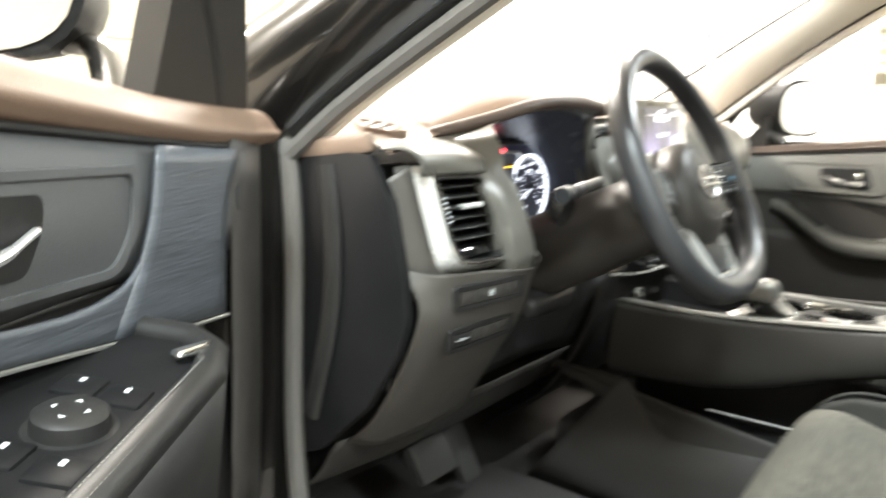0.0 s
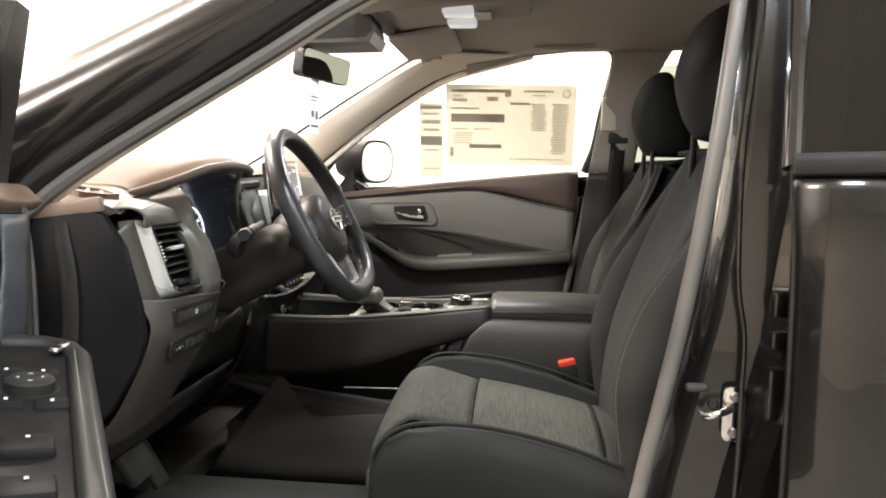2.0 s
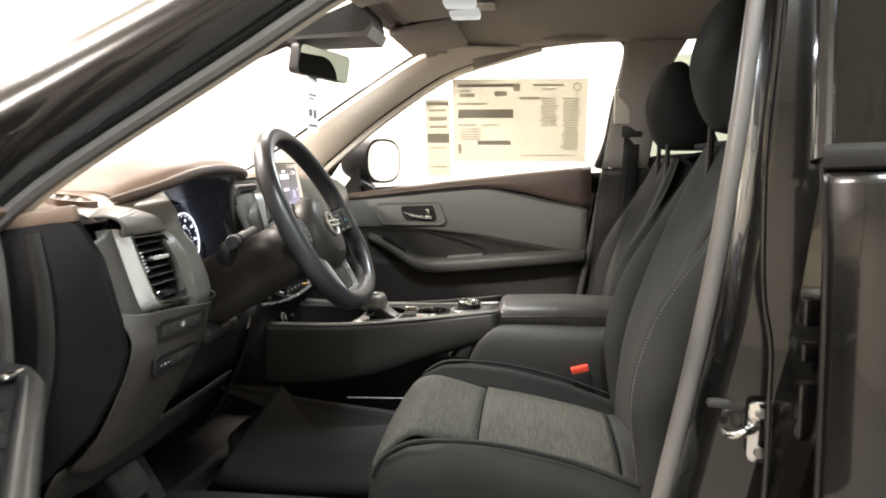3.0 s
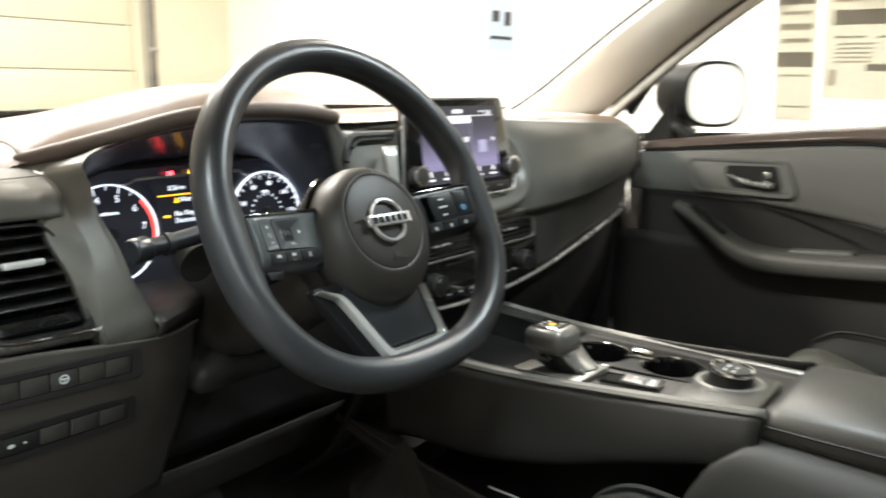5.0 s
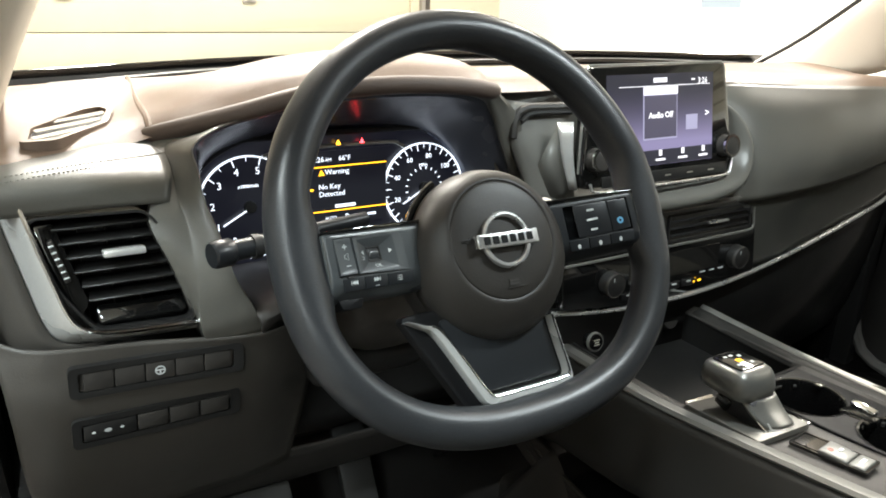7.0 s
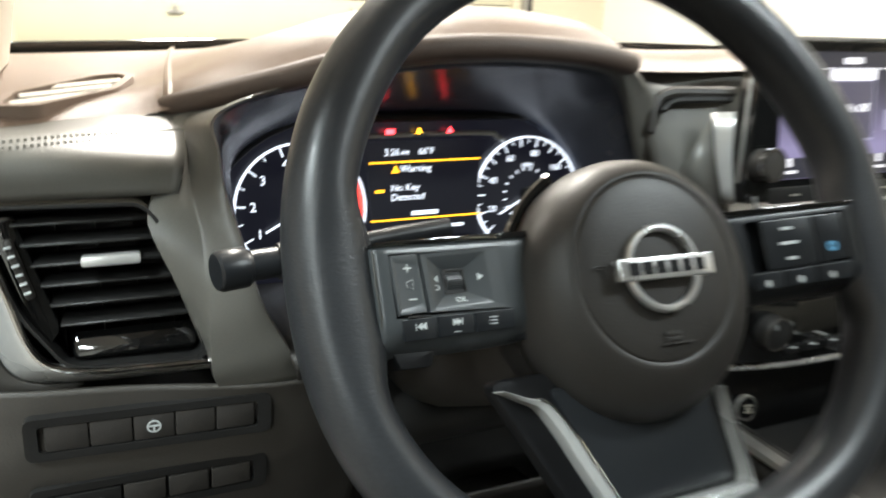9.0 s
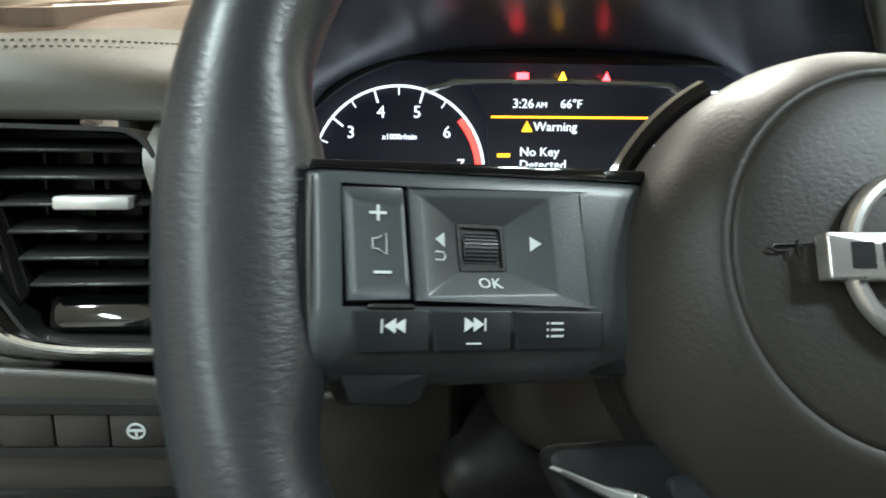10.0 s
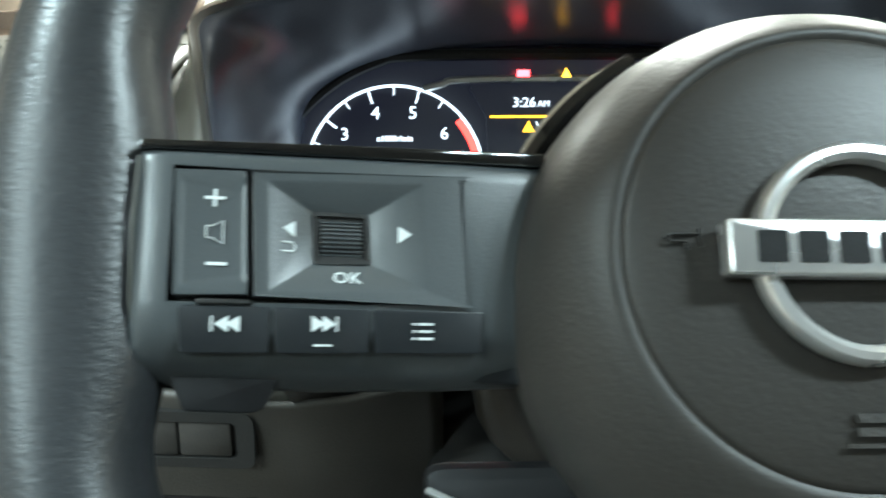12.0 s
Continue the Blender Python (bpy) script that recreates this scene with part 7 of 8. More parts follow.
# ---- seats ----
def car_seat(cx, dy, dz, label):
    seat = thing("bucket_seat", (cx, -0.35 + dy, 0.45), label, "car seat", "front seats")

    def at(x, y, z):
        return Vector((cx + x, y + dy, z + dz))

    # centre of the cushion, in two pieces with a seam between them
    prof = [(-0.114, 0.600), (-0.106, 0.660), (-0.114, 0.708), (-0.155, 0.736), (-0.200, 0.731), (-0.258, 0.718)]
    prof2 = [(-0.260, 0.718), (-0.33, 0.708), (-0.42, 0.690), (-0.475, 0.676)]
    prof3 = [(-0.477, 0.674), (-0.52, 0.676), (-0.56, 0.690)]

    def across(p, w0=0.165, puff=0.010):
        y, z = p
        return [at(-w0, y, z - 0.012), at(-w0 * 0.93, y, z - 0.002), at(-w0 * 0.5, y, z + puff * 0.75), at(0, y, z + puff), at(w0 * 0.5, y, z + puff * 0.75), at(w0 * 0.93, y, z - 0.002), at(w0, y, z - 0.012)]
    nose = skin([across(p, 0.200 if i < 3 else 0.185 - 0.01 * i) for i, p in enumerate(prof)], 22, 22)
    part("cushion_front", nose, M_SEATIN, seat, "pale grey ribbed cloth front of the cushion", thick=0.004)
    part("cushion_middle", skin([across(p, 0.150) for p in prof2], 22, 14), M_SEATIN, seat, "grey ribbed cloth centre of the cushion", thick=0.004)
    part("cushion_rear", skin([across(p, 0.150, 0.006) for p in prof3], 18, 8), M_SEATBACK, seat, thick=0.004)
    for s in S:
        rows = []
        inner = 0.045 if s * cx < 0 else 0.0
        for y, zt, w in ((-0.114, 0.690, 0.185), (-0.130, 0.722, 0.19), (-0.165, 0.742, 0.190), (-0.22, 0.747, 0.180), (-0.30, 0.742, 0.165), (-0.40, 0.722, 0.155), (-0.49, 0.692, 0.150), (-0.54, 0.675, 0.150)):
            zt -= 0.006 if s * cx > 0 else 0.0
            rows.append([at(s * x, y, z) for x, z in ((w - 0.006, zt - 0.040), (w + 0.004, zt - 0.016), (w + 0.022 - inner * 0.3, zt - 0.004), (w + 0.045 - inner * 0.6, zt), (0.245 - inner, zt - 0.010), (0.258 - inner, zt - 0.035), (0.262 - inner, zt - 0.085), (0.255 - inner, 0.585), (0.18, 0.585))])
        part("cushion_bolster", loft([curve(r, 18) for r in rows], True, True), M_SEATSIDE, seat, "dark cushion bolster with piping", angle=70)
        pip = curve([at(s * (x - inner * 0.7), y, z) for x, y, z in ((0.235, -0.116, 0.693), (0.238, -0.133, 0.7235), (0.236, -0.168, 0.7455), (0.232, -0.22, 0.7505), (0.228, -0.30, 0.7455), (0.226, -0.40, 0.7250), (0.226, -0.49, 0.695))], 40)
        part("piping", tube(pip, 0.0035, 6), M_SEATSIDE, seat)
        part("side_shield", box(at(s * (0.268 - inner * 1.2), -0.33, 0.565), (0.030, 0.42, 0.085), 0.012, 3), M_BLACK, seat)
    part("seat_base", box(at(0, -0.33, 0.555), (0.46, 0.42, 0.09), 0.02, 3), M_BLACK, seat)
    for s in S:
        part("seat_rail", box(at(s * 0.19, -0.30, 0.465), (0.04, 0.55, 0.07), 0.008, 2), M_STEEL, seat)
    part("slide_bar", tube(curve([at(-0.16, -0.16, 0.54), at(-0.15, -0.12, 0.535), at(0.0, -0.11, 0.533), at(0.15, -0.12, 0.535), at(0.16, -0.16, 0.54)], 16), 0.008, 8), M_STEEL, seat)
    # backrest
    spine = [(-0.500, 0.66), (-0.503, 0.74), (-0.518, 0.85), (-0.562, 0.98), (-0.610, 1.09), (-0.640, 1.165)]

    def back_across(p, w):
        y, z = p
        return [at(-w, y - 0.004, z), at(-w * 0.9, y + 0.006, z), at(-w * 0.4, y - 0.004, z), at(0, y - 0.008, z), at(w * 0.4, y - 0.004, z), at(w * 0.9, y + 0.006, z), at(w, y - 0.004, z)]
    part("backrest_centre", skin([back_across(p, w) for p, w in zip(spine, (0.14, 0.14, 0.135, 0.145, 0.15, 0.14))], 20, 26), M_SEATBACK, seat, "charcoal cloth centre of the backrest", thick=0.004)
    for s in S:
        rows = []
        for y, z, w, fwd in ((-0.500, 0.64, 0.135, 0.000), (-0.502, 0.72, 0.135, 0.016), (-0.516, 0.82, 0.130, 0.038), (-0.556, 0.93, 0.130, 0.048), (-0.600, 1.03, 0.140, 0.030), (-0.625, 1.10, 0.130, 0.014), (-0.640, 1.163, 0.09, 0.0)):
            wo = (0.245 if z < 1.05 else 0.245 - (z - 1.05) * 0.75) - (0.025 if s * cx < 0 else 0.0)
            rows.append([at(s * x, yy, z) for x, yy in ((w, y - 0.012), (w + 0.012, y + fwd * 0.45), (w + 0.045, y + fwd), (w + 0.075, y + fwd * 0.95), (wo, y + fwd * 0.4), (wo + 0.010, y - 0.03), (wo, y - 0.11), (w, y - 0.125))])
        part("backrest_bolster", loft([curve(r, 16) for r in curve_rows(rows, 22)], True, True), M_SEATSIDE, seat, "dark backrest side bolster", angle=75)
        b = None
        line = curve([at(s * x, yy, z) for x, yy, z in ((0.216, -0.486, 0.70), (0.213, -0.476, 0.82), (0.213, -0.507, 0.93), (0.218, -0.568, 1.03), (0.205, -0.608, 1.095))], 90)
        for k in range(0, 88):
            b = box(line[k].lerp(line[k + 1], 0.5), (0.0016, 0.0012, 0.0012), m=axes((0, 0, 0), line[k + 1] - line[k], (1, 0, 0)), bm=b)
        part("stitching", b, M_THREAD, seat, "pale seam stitching")
    part("backrest_shell", skin([[at(-0.235, y, z), at(-0.10, y - 0.025, z), at(0.10, y - 0.025, z), at(0.235, y, z)] for y, z in ((-0.60, 0.60), (-0.632, 0.85), (-0.690, 1.05), (-0.690, 1.165), (-0.638, 1.168))], 10, 14), M_SEATSIDE, seat, thick=0.01)
    # head restraint on two posts
    rows = []
    for z, y, hw, hd in ((1.186, -0.695, 0.085, 0.050), (1.194, -0.690, 0.105, 0.068), (1.23, -0.672, 0.122, 0.072), (1.29, -0.652, 0.130, 0.066), (1.345, -0.645, 0.122, 0.048), (1.385, -0.648, 0.098, 0.030), (1.398, -0.650, 0.070, 0.016)):
        rows.append([at(hw * math.copysign(abs(math.cos(q)) ** 0.7, math.cos(q)), y + hd * math.copysign(abs(math.sin(q)) ** 0.8, math.sin(q)), z) for q in [2 * math.pi * k / 28 for k in range(28)]])
    hr = part("head_restraint", loft([list(r) for r in curve_rows(rows, 20)], True, True), M_SEATSIDE, seat, "black cloth head restraint", angle=70)
    for s in S:
        part("restraint_post", tube([at(s * 0.065, -0.628, 1.10), at(s * 0.065, -0.630, 1.20)], 0.006, 10), M_BLACK, hr)
    return seat


def curve_rows(rows, n):
    m = len(rows[0])
    cols = [curve([r[i] for r in rows], n) for i in range(m)]
    return [[cols[i][k] for i in range(m)] for k in range(n)]


car_seat(-0.37, 0.0, -0.015, "grey cloth driver's seat with dark bolsters and stitched seams")
car_seat(0.37, -0.035, -0.03, "grey cloth passenger seat with a tall black head restraint")
bk = thing("seat_belt_buckle", (-0.156, -0.47, 0.60), "black seat belt buckle with a red release button", "seat belt")
BK = pose(-0.156, -0.443, 0.686, -14, 0, 4)
part("housing", box((0, 0, 0), (0.018, 0.038, 0.070), 0.005, 2, BK), M_BLACK, bk)
part("release_button", box((0, 0, 0), (0.016, 0.034, 0.012), 0.002, 2, BK @ Matrix.Translation((0, 0, 0.038))), M_RED, bk, "red release button")
part("stem", tube([(-0.156, -0.50, 0.54), (-0.156, -0.468, 0.655)], 0.010, 8), M_BLACK, bk)
for s in S:
    sb_ = thing("seat_belt", (0.68 * s, -0.60, 0.6), "grey seat belt hanging beside the pillar", "seat belt", "front seat belts")
    part("webbing", skin([[(0.655 * s, -0.60, 1.20), (0.655 * s, -0.645, 1.20)], [(0.672 * s, -0.585, 0.9), (0.672 * s, -0.63, 0.9)], [(0.672 * s, -0.55, 0.50), (0.672 * s, -0.595, 0.50)]], 4, 12), M_BLACK, sb_, thick=0.0015)
    part("belt_guide", box((0.658 * s, -0.622, 1.215), (0.02, 0.06, 0.035), 0.006, 2), M_DARK, sb_)
    if s > 0:
        part("guide_cover", box((0.648 * s, -0.590, 1.285), (0.016, 0.045, 0.10), 0.006, 2), M_PILLAR, sb_)

# ---- front doors: a runs back from the hinge, o inwards from the trim plane ----
def front_door(place, label, open_, lift, top_mat, insert_mat, group="front doors"):
    def at(a, z, o):
        return place(a, z + lift, o)

    root = thing("hinged_door", at(0.0, 0.5, -0.05), label, "car door", group)

    def sheet(name, rows, mat, nu=14, nv=20, lab="", thick=0.003):
        return part(name, skin([[at(*p) for p in r] for r in rows], nu, nv), mat, root, lab, thick=thick)

    def bar(name, pts, r, mat, n=30, k=10, lab="", flat=1.0):
        return part(name, tube(curve([at(*p) for p in pts], n), r, k, flat=flat), mat, root, lab)

    # outer skin and inner shell
    sheet("outer_skin", [[(0.0, 0.44, -0.15), (0.0, 0.75, -0.165), (0.0, 1.0, -0.13), (0.0, 1.03, -0.10)], [(0.5, 0.40, -0.16), (0.5, 0.75, -0.18), (0.5, 1.02, -0.14), (0.5, 1.06, -0.10)], [(1.0, 0.40, -0.15), (1.0, 0.75, -0.17), (1.0, 1.05, -0.13), (1.0, 1.10, -0.09)]], M_PAINT, 12, 10)
    for a in (0.0, 1.0):
        sheet("door_edge", [[(a, 0.44, -0.15), (a, 0.75, -0.165), (a, 1.04, -0.10)], [(a + (0.02 if a == 0 else -0.12), 0.46, -0.03), (a + (0.02 if a == 0 else -0.12), 0.75, -0.02), (a + (0.02 if a == 0 else -0.12), 1.03, -0.02)]], M_PAINT, 8, 5)
    # belt roll: brown padded top
    belt = [(0.06, 1.010), (0.20, 1.030), (0.40, 1.056), (0.60, 1.078), (0.885, 1.108)] if not open_ else [(0.00, 1.026), (0.06, 1.029), (0.16, 1.037), (0.25, 1.050), (0.40, 1.070), (0.60, 1.090), (0.885, 1.115)]
    rows = []
    for a, z in belt:
        lowz = 1.003 + 0.045 * min(1, max(0, (a - 0.1) / 0.42)) - max(0, a - 0.58) * 0.215
        rows.append([(a, z - 0.004, -0.045), (a, z + 0.004, -0.025), (a, z + 0.001, -0.004), (a, z - 0.012, 0.008), (a, (z + lowz) / 2 - 0.004, 0.012), (a, lowz, 0.006)])
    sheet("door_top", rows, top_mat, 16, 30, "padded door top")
    line = [(0.075, 1.003, 0.008), (0.13, 1.006, 0.008), (0.30, 1.022, 0.008), (0.52, 1.044, 0.008), (0.60, 1.040, 0.008), (0.75, 1.006, 0.006), (0.875, 0.982, 0.004)]
    bar("top_seam", line, 0.0025, M_BLACK, 30, 6)
    # insert below the seam and the hollow over the armrest
    rows = []
    for a, zt in ((0.075, 1.000), (0.14, 1.004), (0.30, 1.020), (0.52, 1.042), (0.62, 1.034), (0.75, 1.004), (0.875, 0.980)):
        zb = 0.915 if a < 0.4 else 0.915 - (a - 0.4) * 0.16
        rows.append([(a, zt, 0.004), (a, zt * 0.7 + zb * 0.3, 0.010), (a, zt * 0.3 + zb * 0.7, 0.010), (a, zb, 0.002)])
    sheet("door_insert", rows, insert_mat, 12, 30, "grey insert panel below the door top")
    rows = [[(a, zt, 0.002), (a, zt - 0.02, -0.006), (a, zb + 0.02, -0.008), (a, zb, 0.0)] for a, zt, zb in ((0.10, 0.915, 0.80), (0.25, 0.915, 0.77), (0.45, 0.907, 0.77), (0.65, 0.875, 0.80), (0.875, 0.84, 0.80))]
    sheet("hollow_panel", rows, M_DARK, 10, 20)
    bar("wedge_crease", [(0.37, 0.908, 0.004), (0.46, 0.885, 0.005), (0.56, 0.855, 0.010)], 0.0022, M_BLACK, 12, 6)
    # lower trim with the bin
    rows = [[(a, 0.82, -0.004), (a, 0.74, 0.004), (a, 0.60, 0.020), (a, 0.48, 0.012)] for a in (0.06, 0.3, 0.6, 0.875)]
    sheet("lower_trim", rows, M_BLACK if open_ else M_DARK, 10, 14)
    rows = [[(a, 0.60, 0.018), (a, 0.60, 0.055), (a, 0.54, 0.06), (a, 0.48, 0.05)] for a in (0.34, 0.5, 0.7, 0.86)]
    sheet("door_bin", rows, M_DARK, 10, 10)
    # armrest: a hockey-stick pad, high at the front, running back to the door's edge
    spine = [(0.19, 0.885, 0.012, 0.016), (0.235, 0.868, 0.03, 0.018), (0.29, 0.838, 0.05, 0.020), (0.34, 0.812, 0.062, 0.022), (0.40, 0.802, 0.068, 0.024), (0.50, 0.808, 0.070, 0.024), (0.65, 0.822, 0.068, 0.023), (0.80, 0.834, 0.060, 0.021), (0.868, 0.838, 0.045, 0.018)]
    rows = []
    for a, z, o, h in spine:
        rows.append([(a, z + h * 0.9, -0.004), (a, z + h, o * 0.5), (a, z + h * 0.92, o - 0.012), (a, z + h * 0.55, o + 0.002), (a, z - h * 0.3, o + 0.004), (a, z - h * 0.9, o - 0.008), (a, z - h, o * 0.4), (a, z - h, -0.004)])
    pts = curve_rows([[at(*p) for p in r] for r in rows], 36)
    if open_:
        pts = pts[:1] + [[p.copy() for p in r] for r in pts[14:]]
        pts = pts[1:]
    arm_ = part("armrest", loft([curve(r, 20) for r in pts], False), M_GREY, root, "padded grey door armrest with stitching")
    b = None
    sline = curve([at(a, z + h * 0.93, o - 0.012) for a, z, o, h in spine], 110)
    for k in range(45 if open_ else 0, 109):
        b = box(sline[k].lerp(sline[k + 1], 0.5), (0.0030, 0.0010, 0.0010), m=axes((0, 0, 0), sline[k + 1] - sline[k], (0, 0, 1)), bm=b)
    part("stitching", b, M_THREAD, arm_)
    # switch plate on the armrest's front
    ud = (at(0.30, 0.9, 0.03) - at(0.20, 0.9, 0.03)).normalized()
    nd = (at(0.3, 0.9, 0.05) - at(0.3, 0.9, 0.0)).normalized()
    if open_:
        PL = axes((-1.132, 0.104, 0.930), (0.835, 0.55, 0.06), (-0.55, 0.835, 0.10))
        if PL.to_3x3().col[2].z < 0:
            PL = PL @ Matrix.Diagonal((1, -1, -1, 1))
        plate = part("switch_plate", prism(rounded([(-0.270, -0.058), (0.086, -0.060), (0.112, -0.046), (0.116, 0.030), (-0.270, 0.050)], 0.012), 0.010, PL @ Matrix.Translation((0, 0, -0.006)), 0.003, 3), M_SPOKE, root, "black switch plate with window and mirror switches")
        dome = part("mirror_knob", lathe([(0, 0.010), (0.016, 0.010), (0.0185, 0.008), (0.0195, 0.0), (0.023, 0.0), (0.024, -0.001)], PL @ Matrix.Translation((-0.012, -0.030, 0.004)), 32), M_BLACK, plate)
        for q in range(4):
            part("knob_arrow", prism([(-0.0022, -0.0010), (0.0022, -0.0010), (0, 0.0014)], 0.0003, PL @ Matrix.Translation((-0.012, -0.030, 0.0142)) @ pose(0, 0, 0, 0, 0, 90 * q) @ Matrix.Translation((0, 0.009, 0))), M_ICON, dome)
        for x, y in ((0.030, -0.012), (0.025, -0.040), (-0.045, -0.014), (-0.051, -0.046)):
            sw_ = part("window_switch" if x < 0 else "lock_switch", box((0, 0, 0), (0.024, 0.026, 0.010), 0.003, 2, PL @ Matrix.Translation((x, y, 0.0015))), M_SPOKE, plate)
            part("switch_symbol", box((0, 0, 0), (0.005, 0.0028, 0.0004), m=PL @ Matrix.Translation((x + 0.004, y, 0.0068))), M_ICON, sw_)
        for k in range(2):
            for y in (0.012, -0.030):
                x = -0.133 - 0.066 * k
                sw_ = part("window_switch", box((0, 0, 0), (0.040, 0.034, 0.014), 0.004, 2, PL @ Matrix.Translation((x, y, 0.002)) @ pose(0, 0, 0, 0, 8)), M_SPOKE, plate)
                part("switch_symbol", box((0, 0, 0), (0.005, 0.0028, 0.0004), m=PL @ Matrix.Translation((x + 0.006, y, 0.0098)) @ pose(0, 0, 0, 0, 8)), M_ICON, sw_)
        part("plate_rim", tube([PL @ Vector(p) for p in [(-0.27, -0.068, 0.002), (0.072, -0.070, 0.002), (0.102, -0.062, 0.002), (0.120, -0.040, 0.002), (0.124, 0.030, 0.002)]], 0.011, 10), M_BLACK, root, "stitched black rim of the armrest")
        for off in (-0.0035, 0.0035):
            b = None
            for k in range(86):
                b = box((0, 0, 0), (0.0028, 0.0010, 0.0010), m=PL @ Matrix.Translation((-0.265 + 0.0040 * k, -0.0690 + off, 0.0125 - 0.3 * abs(off))), bm=b)
            part("stitching", b, M_THREAD, root, "pale stitching on the armrest rim")
        part("chrome_tip", box((0, 0, 0), (0.030, 0.010, 0.006), 0.003, 3, PL @ Matrix.Translation((0.088, -0.054, 0.010)) @ pose(0, 0, 0, 0, 0, -30)), M_CHROME, root, "bright metal tip")
        part("armrest_skirt", loft([[PL @ Vector((x, y, z)) for x, y in ((-0.28, -0.076), (0.078, -0.078), (0.112, -0.066), (0.130, -0.035), (0.126, 0.05), (-0.28, 0.09))] for z in (0.004, -0.05, -0.11)], True), M_BLACK, root, thick=0.003)
    else:
        sp_ = part("window_switch_plate", skin([[at(0.235, 0.895, 0.018), at(0.235, 0.893, 0.034)], [at(0.275, 0.872, 0.026), at(0.275, 0.870, 0.046)], [at(0.315, 0.846, 0.030), at(0.315, 0.844, 0.052)]], 4, 8), M_PIANO, root, thick=0.004)
        for a, z in ((0.255, 0.890), (0.268, 0.882)):
            part("window_switch", box(at(a, z, 0.034), (0.010, 0.010, 0.010), 0.003, 2), M_BLACK, sp_)
        part("pull_pocket", box(at(0.50, 0.832, 0.034), (0.030, 0.115, 0.012), 0.004, 2, pose(0, 0, 0, -6)), M_DOORGREY, root)
    # handle bezel with the lever in its cup
    BZ = axes(at(0.315, 0.962, 0.013), ud * -1 if open_ else ud, (0, 0, 1))
    if BZ.to_3x3().col[2].dot(nd) < 0:
        BZ = BZ @ Matrix.Diagonal((-1, 1, -1, 1))
    sgn = 1 if BZ.to_3x3().col[0].dot(ud) > 0 else -1

    def out(poly):
        q = [(x * sgn, y) for x, y in poly]
        return q if sgn > 0 else list(reversed(q))
    bo_ = rounded(out([(-0.105, 0.034), (0.098, 0.041), (0.122, -0.020), (0.112, -0.034), (-0.080, -0.036), (-0.100, -0.010)]), 0.012)
    bi_ = rounded(out([(-0.098, 0.029), (0.093, 0.0355), (0.115, -0.018), (0.107, -0.0285), (-0.076, -0.0305), (-0.094, -0.008)]), 0.010)
    bz = part("handle_bezel", prism(bo_, 0.006, BZ @ Matrix.Translation((0, 0, -0.004)), 0.002), insert_mat, root, "raised grey bezel round the inner handle")
    part("bezel_rim", ring(bo_, bi_, 0.009, BZ @ Matrix.Translation((0, 0, -0.004))), insert_mat, bz)
    cup_poly = rounded(out([(-0.022, 0.023), (0.080, 0.028), (0.094, -0.014), (0.086, -0.022), (-0.006, -0.022), (-0.020, 0.004)]), 0.008)
    part("handle_cup", prism(cup_poly, 0.0015, BZ @ Matrix.Translation((0, 0, 0.0012))), M_BLACK, bz)
    lv = curve([Vector((sgn * x, y, z)) for x, y, z in ((-0.012, 0.004, 0.006), (0.02, -0.006, 0.012), (0.05, -0.010, 0.014), (0.078, -0.011, 0.012))], 16)
    part("handle_lever", tube([BZ @ p for p in lv], [0.003] * 4 + [0.0042 if open_ else 0.0065] * 8 + [0.0048 if open_ else 0.0075] * 4, 10, flat=0.8), M_BADGE, bz, "chrome pull handle")
    part("lock_tab", box((0, 0, 0), (0.014, 0.022, 0.010), 0.003, 2, BZ @ Matrix.Translation((sgn * 0.064, 0.006, 0.006))), M_CHROME, bz)
    if open_:
        # brushed panel ahead of the handle and its strip below
        br = [[(0.078, 1.000, 0.014), (0.100, 0.962, 0.016), (0.106, 0.930, 0.017), (0.107, 0.868, 0.016)], [(0.135, 1.004, 0.016), (0.150, 0.962, 0.018), (0.158, 0.925, 0.019), (0.170, 0.876, 0.018)], [(0.190, 1.008, 0.016), (0.203, 0.962, 0.019), (0.217, 0.930, 0.019), (0.245, 0.886, 0.019)]]
        sheet("brushed_panel", br, M_BRUSHED, 12, 10, "blue-grey brushed panel")
        sheet("brushed_strip", [[(0.214, 0.934, 0.0185), (0.236, 0.884, 0.018)], [(0.236, 0.918, 0.0185), (0.260, 0.887, 0.018)], [(0.30, 0.913, 0.018), (0.31, 0.893, 0.018)], [(0.45, 0.930, 0.016), (0.45, 0.908, 0.016)], [(0.6, 0.947, 0.016), (0.6, 0.925, 0.016)]], M_BRUSHED, 5, 14)
        bar("brushed_edge", [(0.104, 0.866, 0.018), (0.17, 0.873, 0.020), (0.30, 0.890, 0.020), (0.6, 0.923, 0.018)], 0.0016, M_RAIL, 20, 6)
        sheet("front_edge_trim", [[(-0.018, 1.01, -0.022), (-0.018, 0.8, -0.020), (-0.010, 0.6, -0.020)], [(0.03, 1.015, 0.004), (0.032, 0.8, 0.006), (0.04, 0.6, 0.006)], [(0.085, 1.015, 0.010), (0.090, 0.8, 0.014), (0.10, 0.6, 0.014)]], M_DARK, 10, 5)
    # window frame, sail trim and glass; the frame leans inwards with height
    def lean(z):
        return -0.035 + (z - 1.05) * 0.265
    frame_top = [(0.085, 1.03), (0.15, 1.120), (0.27, 1.228), (0.47, 1.372), (0.58, 1.442), (0.72, 1.508), (0.92, 1.535), (0.975, 1.515), (0.965, 1.40), (0.935, 1.25), (0.905, 1.115)]
